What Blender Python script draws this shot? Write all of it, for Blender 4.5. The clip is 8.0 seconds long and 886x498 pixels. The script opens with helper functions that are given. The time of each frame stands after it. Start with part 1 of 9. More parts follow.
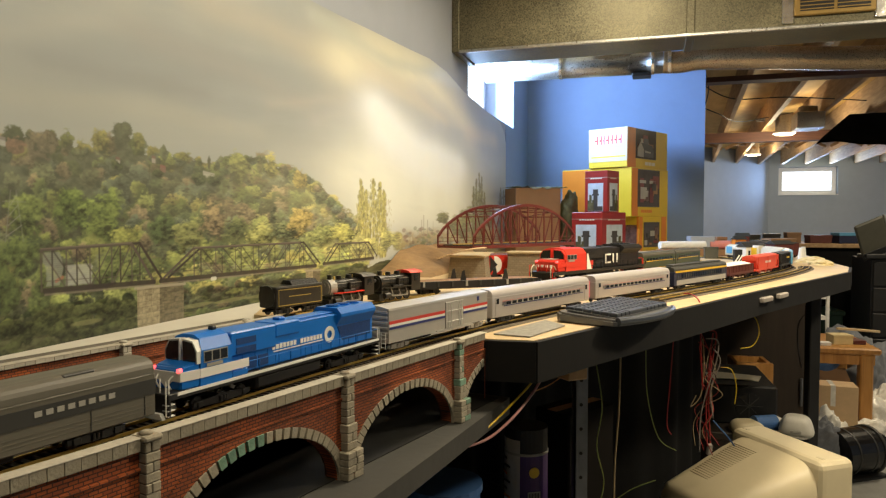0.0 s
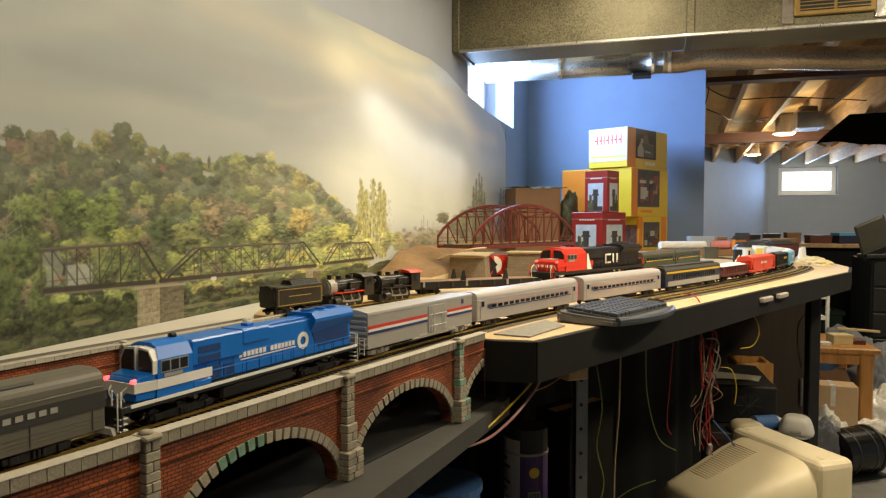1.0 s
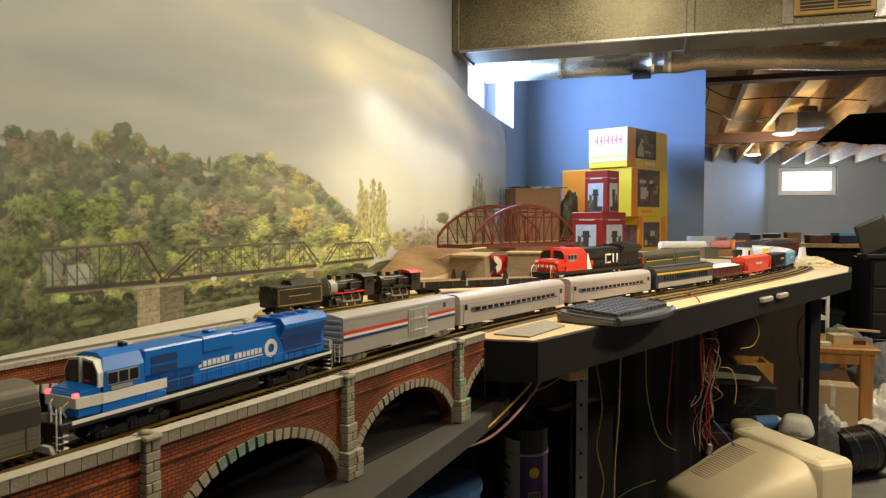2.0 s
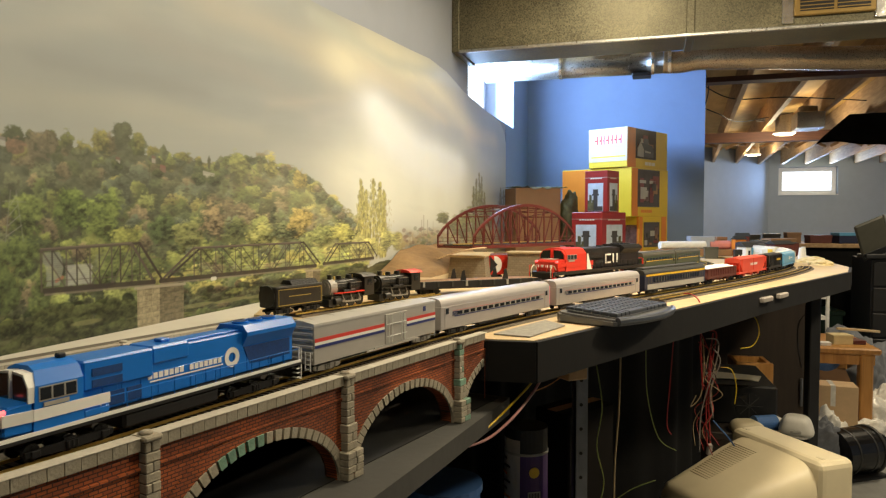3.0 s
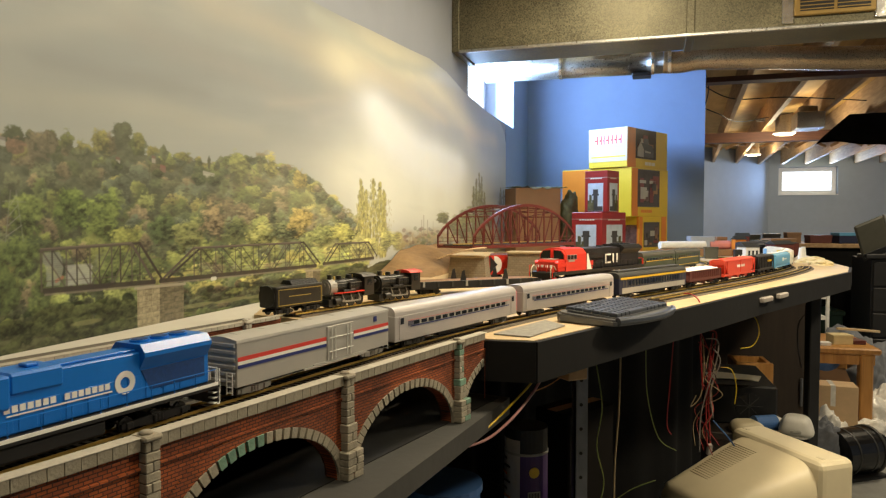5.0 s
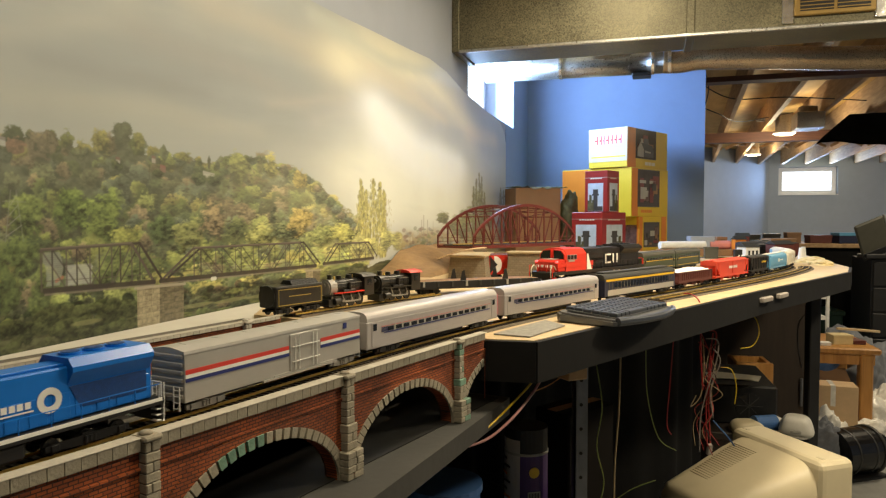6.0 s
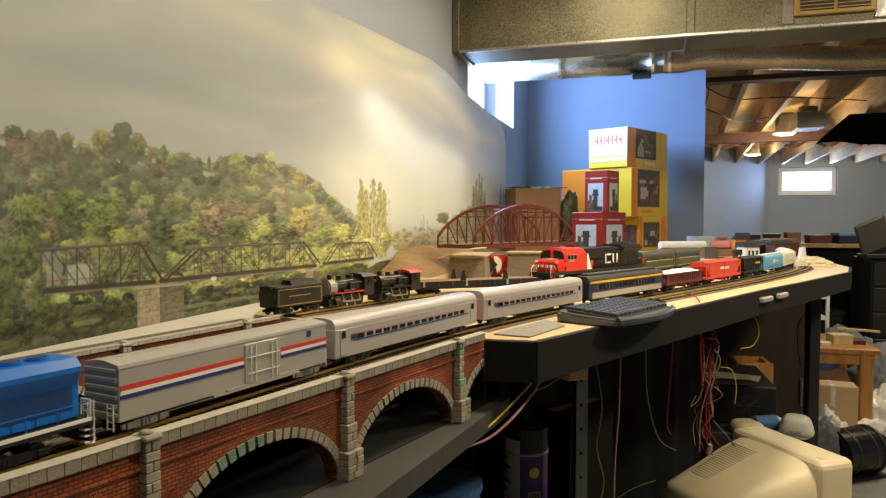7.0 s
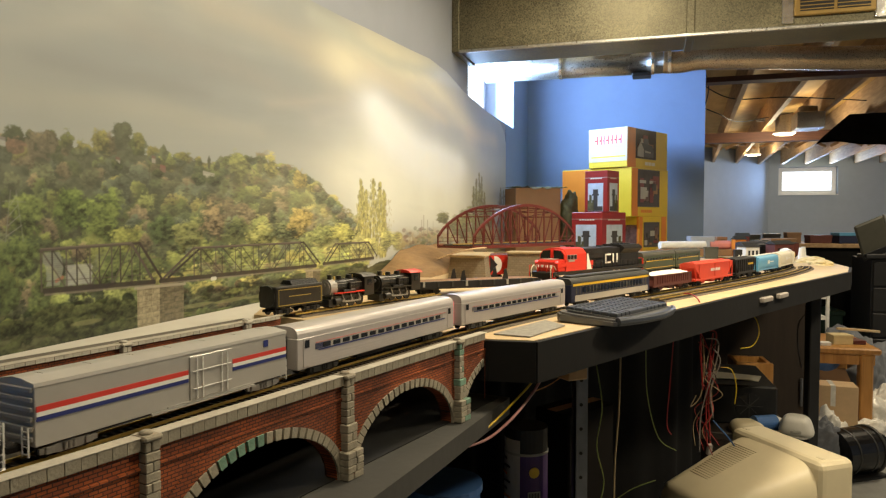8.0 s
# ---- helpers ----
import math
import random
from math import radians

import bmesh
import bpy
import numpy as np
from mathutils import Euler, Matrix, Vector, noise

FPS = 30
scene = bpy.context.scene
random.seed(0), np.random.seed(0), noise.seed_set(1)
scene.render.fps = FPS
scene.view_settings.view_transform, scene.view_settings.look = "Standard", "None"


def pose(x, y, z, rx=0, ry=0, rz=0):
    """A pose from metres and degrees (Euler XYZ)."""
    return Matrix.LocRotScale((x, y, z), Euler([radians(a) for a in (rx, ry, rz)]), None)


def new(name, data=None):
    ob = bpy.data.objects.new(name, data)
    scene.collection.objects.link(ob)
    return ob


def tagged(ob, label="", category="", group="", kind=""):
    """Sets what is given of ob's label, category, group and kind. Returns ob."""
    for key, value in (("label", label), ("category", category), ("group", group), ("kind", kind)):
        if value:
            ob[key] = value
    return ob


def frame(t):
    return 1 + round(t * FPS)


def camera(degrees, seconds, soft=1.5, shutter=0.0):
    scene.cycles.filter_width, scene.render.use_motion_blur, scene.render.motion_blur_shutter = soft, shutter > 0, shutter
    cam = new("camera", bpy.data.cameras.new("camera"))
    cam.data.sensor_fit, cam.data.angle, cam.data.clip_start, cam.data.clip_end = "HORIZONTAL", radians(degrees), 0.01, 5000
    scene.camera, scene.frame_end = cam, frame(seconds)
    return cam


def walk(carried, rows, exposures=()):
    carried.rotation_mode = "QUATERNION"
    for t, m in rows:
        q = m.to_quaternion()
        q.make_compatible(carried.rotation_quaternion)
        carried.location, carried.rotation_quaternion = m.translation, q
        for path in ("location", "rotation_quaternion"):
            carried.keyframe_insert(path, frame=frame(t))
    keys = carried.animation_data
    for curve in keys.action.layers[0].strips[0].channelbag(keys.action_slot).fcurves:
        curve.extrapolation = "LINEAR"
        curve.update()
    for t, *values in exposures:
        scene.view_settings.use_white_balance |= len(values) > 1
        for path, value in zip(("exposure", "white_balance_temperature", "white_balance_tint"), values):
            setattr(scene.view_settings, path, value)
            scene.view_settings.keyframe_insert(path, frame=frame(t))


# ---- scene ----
# ================= camera =================
EYE = 1.25                      # height of the lens over the basement floor
RAIL = 1.1067                   # top of the running rails
TABLE = 1.1007                  # top of the plywood
cam = camera(65.04, 8.0, soft=1.25, shutter=0.5)
walk(cam, [(0.0, pose(0, 0, EYE, 90 - 2.361, 0, 0)), (8.0, pose(0, 0, EYE, 90 - 2.361, 0, 0))],
     exposures=[(0.0, -0.28), (8.0, -0.28)])

# ================= world and lamps =================
world = bpy.data.worlds.new("world")
world.use_nodes = True
scene.world = world
wn = world.node_tree
wn.nodes.clear()
sky = wn.nodes.new("ShaderNodeTexSky")
sky.sky_type, sky.sun_disc = "NISHITA", False
sky.sun_elevation, sky.sun_rotation = radians(35), radians(-70)
wbg = wn.nodes.new("ShaderNodeBackground")
wbg.inputs["Strength"].default_value = 0.12
wout = wn.nodes.new("ShaderNodeOutputWorld")
wn.links.new(sky.outputs[0], wbg.inputs[0])
wn.links.new(wbg.outputs[0], wout.inputs[0])

# room axes: U runs along the mural wall into the depth, V to the right of it
PHI = radians(16.9)
UX, UY = math.sin(PHI), math.cos(PHI)
VX, VY = math.cos(PHI), -math.sin(PHI)
ROOM = Matrix(((VX, UX, 0, -0.51), (VY, UY, 0, 0.80), (0, 0, 1, 0), (0, 0, 0, 1)))   # local x = V, local y = U


def room(v, u, z=0.0):
    return ROOM @ Vector((v, u, z))


def area_lamp(name, m, sx, sy, power, colour):
    d = bpy.data.lights.new(name, "AREA")
    d.shape, d.size, d.size_y, d.energy, d.color = "RECTANGLE", sx, sy, power, colour
    ob = new(name, d)
    ob.matrix_world = m
    return ob


WARM = (1.0, 0.85, 0.60)
DAY = (0.42, 0.63, 1.0)
# unseen ceiling lamps, added to brighten the layout and the aisle
area_lamp("ceiling_lamp_light", ROOM @ pose(0.85, 0.70, 2.155), 0.2, 0.2, 20, WARM)
# this one is placed by the bright spot on the duct
area_lamp("ceiling_lamp_light", ROOM @ pose(0.62, 1.50, 2.155), 0.2, 0.2, 6.5, WARM)
area_lamp("ceiling_lamp_light", ROOM @ pose(1.95, 0.90, 2.155), 0.2, 0.2, 36, WARM)
area_lamp("ceiling_lamp_light", ROOM @ pose(0.85, -0.45, 2.155), 0.2, 0.2, 6, WARM)
area_lamp("ceiling_lamp_light", ROOM @ pose(2.75, 3.9, 2.155), 0.2, 0.2, 32, WARM)
# daylight in the window openings
area_lamp("window_daylight", ROOM @ pose(-0.10, 2.56, 1.98, 0, -90, 0), 0.42, 0.86, 48, DAY)
area_lamp("far_window_daylight", ROOM @ pose(3.205, 12.45, 1.92, 90, 0, 180), 0.88, 0.44, 52, DAY)


def bulb_lamp(v, u, z, power):
    d = bpy.data.lights.new("bulb_light", "POINT")
    d.energy, d.color, d.shadow_soft_size = power, (1.0, 0.83, 0.56), 0.06
    ob = new("bulb_light", d)
    ob.location = room(v, u, z)


# two bulbs in view and an unseen third added in the far room
for p in ((1.96, 7.1, 1.99), (2.02, 9.9, 2.03), (3.9, 10.2, 2.03)):
    bulb_lamp(*p, 36)

# ================= materials =================


def nodes_of(name):
    m = bpy.data.materials.new(name)
    m.use_nodes = True
    nt = m.node_tree
    return m, nt, nt.nodes["Principled BSDF"]


def surface(name, colour, rough=0.5, metal=0.0, vary=0.15, scale=40.0, bump=0.1, stain=0.0, stain_scale=4.0, stain_colour=None,
            fine=None, coat=0.0, objvar=0.0, spec=0.5, stretch=None, island=0.0):
    """A painted, printed or raw surface: grain and stains at two scales, fine relief."""
    m, nt, bsdf = nodes_of(name)
    N, L = nt.nodes.new, nt.links.new
    tc = N("ShaderNodeTexCoord")
    vec = tc.outputs["Object"]
    if stretch:
        mp = N("ShaderNodeMapping")
        mp.inputs["Scale"].default_value = stretch
        L(vec, mp.inputs[0])
        vec = mp.outputs[0]
    n1 = N("ShaderNodeTexNoise")
    n1.inputs["Scale"].default_value, n1.inputs["Detail"].default_value, n1.inputs["Roughness"].default_value = scale, 6, 0.65
    L(vec, n1.inputs["Vector"])
    ramp = N("ShaderNodeMapRange")
    ramp.inputs[1].default_value, ramp.inputs[2].default_value = 0.3, 0.7
    ramp.inputs[3].default_value, ramp.inputs[4].default_value = 1 - vary, 1 + vary
    L(n1.outputs[0], ramp.inputs[0])
    mul = N("ShaderNodeVectorMath")
    mul.operation = "SCALE"
    mul.inputs[0].default_value = colour[:3]
    L(ramp.outputs[0], mul.inputs["Scale"])
    col = mul.outputs[0]
    if stain > 0:
        n2 = N("ShaderNodeTexNoise")
        n2.inputs["Scale"].default_value, n2.inputs["Detail"].default_value = stain_scale, 5
        L(vec, n2.inputs["Vector"])
        r2 = N("ShaderNodeMapRange")
        r2.inputs[1].default_value, r2.inputs[2].default_value = 0.45, 0.75
        r2.inputs[4].default_value = stain
        L(n2.outputs[0], r2.inputs[0])
        mx = N("ShaderNodeMix")
        mx.data_type = "RGBA"
        mx.inputs[7].default_value = (*(stain_colour or [c * 0.45 for c in colour[:3]]), 1)
        L(r2.outputs[0], mx.inputs[0])
        L(col, mx.inputs[6])
        col = mx.outputs[2]
    if objvar > 0 or island > 0:
        oi = N("ShaderNodeObjectInfo") if objvar > 0 else N("ShaderNodeNewGeometry")
        src = oi.outputs["Random"] if objvar > 0 else oi.outputs["Random Per Island"]
        hv = N("ShaderNodeMapRange")
        amt = max(objvar, island)
        hv.inputs[3].default_value, hv.inputs[4].default_value = 1 - amt, 1 + amt
        L(src, hv.inputs[0])
        sc = N("ShaderNodeVectorMath")
        sc.operation = "SCALE"
        L(col, sc.inputs[0])
        L(hv.outputs[0], sc.inputs["Scale"])
        col = sc.outputs[0]
    L(col, bsdf.inputs["Base Color"])
    rr = N("ShaderNodeMapRange")
    rr.inputs[3].default_value, rr.inputs[4].default_value = max(0.02, rough - 0.08), min(1, rough + 0.1)
    L(n1.outputs[0], rr.inputs[0])
    L(rr.outputs[0], bsdf.inputs["Roughness"])
    bsdf.inputs["Metallic"].default_value = metal
    bsdf.inputs["Specular IOR Level"].default_value = spec
    bsdf.inputs["Coat Weight"].default_value = coat
    if bump > 0:
        n3 = N("ShaderNodeTexNoise")
        n3.inputs["Scale"].default_value, n3.inputs["Detail"].default_value = (fine or scale * 4), 4
        L(vec, n3.inputs["Vector"])
        bp = N("ShaderNodeBump")
        bp.inputs["Strength"].default_value, bp.inputs["Distance"].default_value = bump, 0.002
        L(n3.outputs[0], bp.inputs["Height"])
        L(bp.outputs[0], bsdf.inputs["Normal"])
    return m


def glow(name, colour, strength):
    m, nt, bsdf = nodes_of(name)
    bsdf.inputs["Base Color"].default_value = (0.1, 0.1, 0.1, 1)
    bsdf.inputs["Emission Color"].default_value = (*colour, 1)
    bsdf.inputs["Emission Strength"].default_value = strength
    return m


def clear(name, tint=(1, 1, 1), rough=0.05):
    m, nt, bsdf = nodes_of(name)
    bsdf.inputs["Base Color"].default_value = (*tint, 1)
    bsdf.inputs["Transmission Weight"].default_value = 1.0
    bsdf.inputs["Roughness"].default_value = rough
    bsdf.inputs["IOR"].default_value = 1.2
    return m


def wood(name, light, dark, scale=6.0, along=(1, 12, 12), rough=0.55, bump=0.15):
    m, nt, bsdf = nodes_of(name)
    N, L = nt.nodes.new, nt.links.new
    tc = N("ShaderNodeTexCoord")
    mp = N("ShaderNodeMapping")
    mp.inputs["Scale"].default_value = along
    L(tc.outputs["Object"], mp.inputs[0])
    n = N("ShaderNodeTexNoise")
    n.inputs["Scale"].default_value, n.inputs["Detail"].default_value, n.inputs["Distortion"].default_value = scale, 8, 0.6
    L(mp.outputs[0], n.inputs["Vector"])
    n2 = N("ShaderNodeTexNoise")
    n2.inputs["Scale"].default_value = 3.0
    L(tc.outputs["Object"], n2.inputs["Vector"])
    ad = N("ShaderNodeMath")
    ad.operation = "MULTIPLY_ADD"
    ad.inputs[1].default_value, ad.inputs[2].default_value = 0.35, 0.0
    L(n2.outputs[0], ad.inputs[0])
    sm = N("ShaderNodeMath")
    L(n.outputs[0], sm.inputs[0])
    L(ad.outputs[0], sm.inputs[1])
    cr = N("ShaderNodeValToRGB")
    cr.color_ramp.elements[0].position, cr.color_ramp.elements[0].color = 0.42, (*dark, 1)
    cr.color_ramp.elements[1].position, cr.color_ramp.elements[1].color = 0.85, (*light, 1)
    L(sm.outputs[0], cr.inputs[0])
    L(cr.outputs[0], bsdf.inputs["Base Color"])
    bsdf.inputs["Roughness"].default_value = rough
    bp = N("ShaderNodeBump")
    bp.inputs["Strength"].default_value, bp.inputs["Distance"].default_value = bump, 0.002
    L(n.outputs[0], bp.inputs["Height"])
    L(bp.outputs[0], bsdf.inputs["Normal"])
    return m


def galvanised(name, base, rough=0.32, scale=22.0, metal=0.9, spangle=(0.75, 1.25)):
    """Spangled zinc sheet."""
    m, nt, bsdf = nodes_of(name)
    N, L = nt.nodes.new, nt.links.new
    tc = N("ShaderNodeTexCoord")
    v = N("ShaderNodeTexVoronoi")
    v.inputs["Scale"].default_value = scale
    L(tc.outputs["Object"], v.inputs["Vector"])
    n = N("ShaderNodeTexNoise")
    n.inputs["Scale"].default_value, n.inputs["Detail"].default_value = 3.5, 5
    L(tc.outputs["Object"], n.inputs["Vector"])
    bw = N("ShaderNodeRGBToBW")
    L(v.outputs["Color"], bw.inputs[0])
    mr = N("ShaderNodeMapRange")
    mr.inputs[3].default_value, mr.inputs[4].default_value = spangle
    L(bw.outputs[0], mr.inputs[0])
    mm = N("ShaderNodeMath")
    mm.operation = "MULTIPLY"
    L(mr.outputs[0], mm.inputs[0])
    m2 = N("ShaderNodeMapRange")
    m2.inputs[1].default_value, m2.inputs[2].default_value = 0.3, 0.7
    m2.inputs[3].default_value, m2.inputs[4].default_value = 0.65, 1.2
    L(n.outputs[0], m2.inputs[0])
    L(m2.outputs[0], mm.inputs[1])
    sc = N("ShaderNodeVectorMath")
    sc.operation = "SCALE"
    sc.inputs[0].default_value = base
    L(mm.outputs[0], sc.inputs["Scale"])
    L(sc.outputs[0], bsdf.inputs["Base Color"])
    r = N("ShaderNodeMapRange")
    r.inputs[3].default_value, r.inputs[4].default_value = rough - 0.1, rough + 0.2
    L(bw.outputs[0], r.inputs[0])
    L(r.outputs[0], bsdf.inputs["Roughness"])
    bsdf.inputs["Metallic"].default_value = metal
    bp = N("ShaderNodeBump")
    bp.inputs["Strength"].default_value, bp.inputs["Distance"].default_value = 0.15, 0.004
    L(n.outputs[0], bp.inputs["Height"])
    L(bp.outputs[0], bsdf.inputs["Normal"])
    return m


def printed(name, rough=0.38):
    """A printed sheet: the colours of the picture are on the mesh."""
    m, nt, bsdf = nodes_of(name)
    N, L = nt.nodes.new, nt.links.new
    a = N("ShaderNodeVertexColor")
    a.layer_name = "print"
    L(a.outputs[0], bsdf.inputs["Base Color"])
    bsdf.inputs["Roughness"].default_value = rough
    tc = N("ShaderNodeTexCoord")
    n = N("ShaderNodeTexNoise")
    n.inputs["Scale"].default_value, n.inputs["Detail"].default_value = 2.2, 3
    L(tc.outputs["Object"], n.inputs["Vector"])
    bp = N("ShaderNodeBump")
    bp.inputs["Strength"].default_value, bp.inputs["Distance"].default_value = 0.25, 0.02
    L(n.outputs[0], bp.inputs["Height"])
    L(bp.outputs[0], bsdf.inputs["Normal"])
    return m


M = {}
M["blue_loco"] = surface("blue_plastic", (0.006, 0.155, 0.60), 0.33, vary=0.06, bump=0.03, stain=0.12, stain_scale=9)
# loco blue darkened in its colour for the shade in grilles and louvres
M["shaded_blue"] = surface("shaded_blue_grille", (0.004, 0.045, 0.19), 0.5, vary=0.2, scale=300, bump=0.2)
M["white_paint"] = surface("white_paint", (0.78, 0.78, 0.74), 0.5, vary=0.05, bump=0.03)
M["silver_car"] = surface("silver_grey_plastic", (0.40, 0.385, 0.35), 0.38, metal=0.15, vary=0.05, bump=0.02, stain=0.15, stain_scale=8, stain_colour=(0.36, 0.34, 0.30))
M["silver_roof"] = surface("pale_grey_roof", (0.43, 0.415, 0.38), 0.42, metal=0.1, vary=0.05, bump=0.02)
M["coach_silver"] = surface("stainless_grey_plastic", (0.48, 0.45, 0.43), 0.36, metal=0.2, vary=0.04, bump=0.02)
M["red_stripe"] = surface("red_stripe", (0.60, 0.045, 0.03), 0.45, vary=0.05, bump=0.0)
M["blue_stripe"] = surface("navy_stripe", (0.02, 0.03, 0.16), 0.45, vary=0.05, bump=0.0)
M["black"] = surface("black_plastic", (0.008, 0.008, 0.0085), 0.5, vary=0.2, bump=0.05)
M["black_steel"] = surface("sooty_black_metal", (0.024, 0.023, 0.021), 0.30, metal=0.3, vary=0.3, bump=0.05)
M["dark_glass"] = surface("smoked_window", (0.015, 0.017, 0.02), 0.12, vary=0.05, bump=0.0)
M["car_grey"] = surface("two_tone_grey", (0.115, 0.107, 0.083), 0.5, vary=0.05, bump=0.02)
M["grey_dark"] = surface("dark_grey_band", (0.035, 0.035, 0.031), 0.5, vary=0.05, bump=0.02)
M["grey_text"] = surface("faded_silver_print", (0.34, 0.33, 0.29), 0.5, vary=0.05, bump=0.0)
M["signal_red"] = surface("bright_red_plastic", (0.62, 0.035, 0.018), 0.4, vary=0.06, bump=0.03)
M["red_hopper"] = surface("vermilion_plastic", (0.68, 0.07, 0.035), 0.45, vary=0.08, bump=0.03)
M["brown_car"] = surface("boxcar_brown", (0.11, 0.028, 0.02), 0.55, vary=0.12, bump=0.04)
M["rust_red"] = surface("oxide_red_plastic", (0.135, 0.021, 0.014), 0.42, vary=0.12, bump=0.04, stain=0.3, stain_scale=30, objvar=0.06)
M["green_car"] = surface("olive_green_plastic", (0.035, 0.05, 0.025), 0.45, vary=0.1, bump=0.03)
M["olive_roof"] = surface("olive_grey_roof", (0.075, 0.073, 0.055), 0.45, vary=0.1, bump=0.03)
M["navy_car"] = surface("navy_plastic", (0.02, 0.025, 0.06), 0.4, vary=0.08, bump=0.02)
M["yellow"] = surface("yellow_print", (0.80, 0.52, 0.03), 0.4, vary=0.05, bump=0.0)
M["light_blue"] = surface("light_blue_plastic", (0.12, 0.36, 0.58), 0.42, vary=0.06, bump=0.02)
M["cream"] = surface("cream_plastic", (0.66, 0.62, 0.50), 0.45, vary=0.06, bump=0.02)
M["white_load"] = surface("white_crumbled_load", (0.75, 0.74, 0.70), 0.8, vary=0.2, scale=200, bump=0.6, fine=300)
M["brass_rail"] = surface("tarnished_brass_rail", (0.78, 0.56, 0.16), 0.42, metal=0.85, vary=0.2, scale=80, bump=0.05)
M["tie"] = surface("dark_brown_tie", (0.035, 0.026, 0.018), 0.7, vary=0.3, scale=120, bump=0.2, island=0.25)
M["ballast"] = surface("grey_brown_cork", (0.12, 0.095, 0.065), 0.9, vary=0.3, scale=200, bump=0.6)
M["plywood"] = wood("pale_plywood", (0.64, 0.49, 0.28), (0.52, 0.37, 0.19), 5, (1, 8, 8), 0.6, 0.08)
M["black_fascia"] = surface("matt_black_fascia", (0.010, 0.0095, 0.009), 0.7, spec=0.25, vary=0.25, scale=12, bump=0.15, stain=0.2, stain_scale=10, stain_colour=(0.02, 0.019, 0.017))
M["white_board"] = surface("white_foam_board", (0.66, 0.64, 0.57), 0.7, vary=0.06, scale=10, bump=0.08, stain=0.25, stain_scale=6, stain_colour=(0.45, 0.43, 0.37))
M["grey_board"] = surface("grey_painted_board", (0.042, 0.041, 0.037), 0.75, vary=0.15, scale=25, bump=0.2, stain=0.4, stain_scale=8)
# brick darkened in its colour for the shade under the arches
M["soffit_shade"] = surface("brick_shadow_joint", (0.10, 0.035, 0.018), 0.85, vary=0.3, scale=160, bump=0.3)
M["stone"] = surface("model_limestone", (0.31, 0.278, 0.21), 0.8, vary=0.2, scale=120, bump=0.3, objvar=0.10, stain=0.45, stain_scale=45, stain_colour=(0.13, 0.12, 0.09))
M["stone_pale"] = surface("pale_cast_coping", (0.46, 0.43, 0.36), 0.75, vary=0.12, scale=90, bump=0.25, objvar=0.06)
M["stone_green"] = surface("mossy_green_stone", (0.15, 0.26, 0.19), 0.75, vary=0.2, scale=120, bump=0.3, objvar=0.2)
M["mortar"] = surface("dark_mortar", (0.14, 0.125, 0.10), 0.9, vary=0.3, scale=150, bump=0.3)
M["blue_wall"] = surface("blue_wall_paint", (0.25, 0.36, 0.60), 0.62, vary=0.04, scale=8, bump=0.06, fine=180)
M["grey_wall"] = surface("blue_grey_wall_paint", (0.36, 0.425, 0.53), 0.65, vary=0.04, scale=8, bump=0.06, fine=180)
M["white_wall"] = surface("pale_grey_wall_paint", (0.355, 0.395, 0.465), 0.65, vary=0.04, scale=6, bump=0.06, fine=180)
M["concrete"] = surface("grey_concrete_floor", (0.30, 0.30, 0.28), 0.7, vary=0.12, scale=18, bump=0.15, stain=0.4, stain_scale=2.5)
M["joist"] = wood("spruce_joist", (0.50, 0.33, 0.17), (0.30, 0.18, 0.085), 4, (10, 1, 10), 0.7, 0.1)
M["deck"] = wood("plywood_subfloor", (0.72, 0.50, 0.18), (0.54, 0.35, 0.11), 3, (3, 1, 3), 0.7, 0.1)
M["beam"] = wood("dark_red_brown_beam", (0.10, 0.04, 0.022), (0.05, 0.02, 0.012), 4, (1, 10, 10), 0.7, 0.1)
M["duct"] = galvanised("galvanised_duct", (0.150, 0.138, 0.088), 0.5, 260, 0.55, (0.45, 1.75))
M["duct_side"] = galvanised("dull_galvanised_pipe", (0.46, 0.46, 0.44), 0.34, 260)
M["tape"] = surface("foil_tape", (0.72, 0.72, 0.70), 0.2, metal=0.9, vary=0.1, bump=0.4, fine=60)
M["window_glow"] = glow("bright_daylight", (0.80, 0.90, 1.0), 3.5)
M["vinyl"] = surface("white_vinyl", (0.80, 0.81, 0.83), 0.4, vary=0.03, bump=0.0)
M["lamp_glow"] = glow("lit_bulb", (1.0, 0.82, 0.50), 14.0)
M["box_yellow"] = surface("yellow_card", (0.66, 0.46, 0.025), 0.35, vary=0.04, scale=12, bump=0.03)
M["box_orange"] = surface("orange_card", (0.66, 0.21, 0.02), 0.35, vary=0.04, scale=12, bump=0.03)
M["box_red"] = surface("dark_red_card", (0.27, 0.018, 0.015), 0.35, vary=0.04, scale=12, bump=0.03)
M["box_cream"] = surface("cream_card", (0.58, 0.50, 0.32), 0.35, vary=0.04, scale=12, bump=0.03)
M["kraft"] = surface("brown_cardboard", (0.27, 0.155, 0.08), 0.75, vary=0.08, scale=14, bump=0.1)
M["kraft_pale"] = surface("pale_cardboard", (0.60, 0.42, 0.24), 0.75, vary=0.08, scale=14, bump=0.1)
M["beige"] = surface("aged_beige_plastic", (0.62, 0.54, 0.36), 0.45, vary=0.04, scale=14, bump=0.08, fine=900, stain=0.12, stain_scale=5)
M["oak"] = wood("honey_oak", (0.55, 0.28, 0.08), (0.36, 0.16, 0.04), 5, (10, 10, 1), 0.4, 0.08)
M["steel"] = surface("grey_slotted_steel", (0.22, 0.23, 0.25), 0.4, metal=0.7, vary=0.15, bump=0.08)
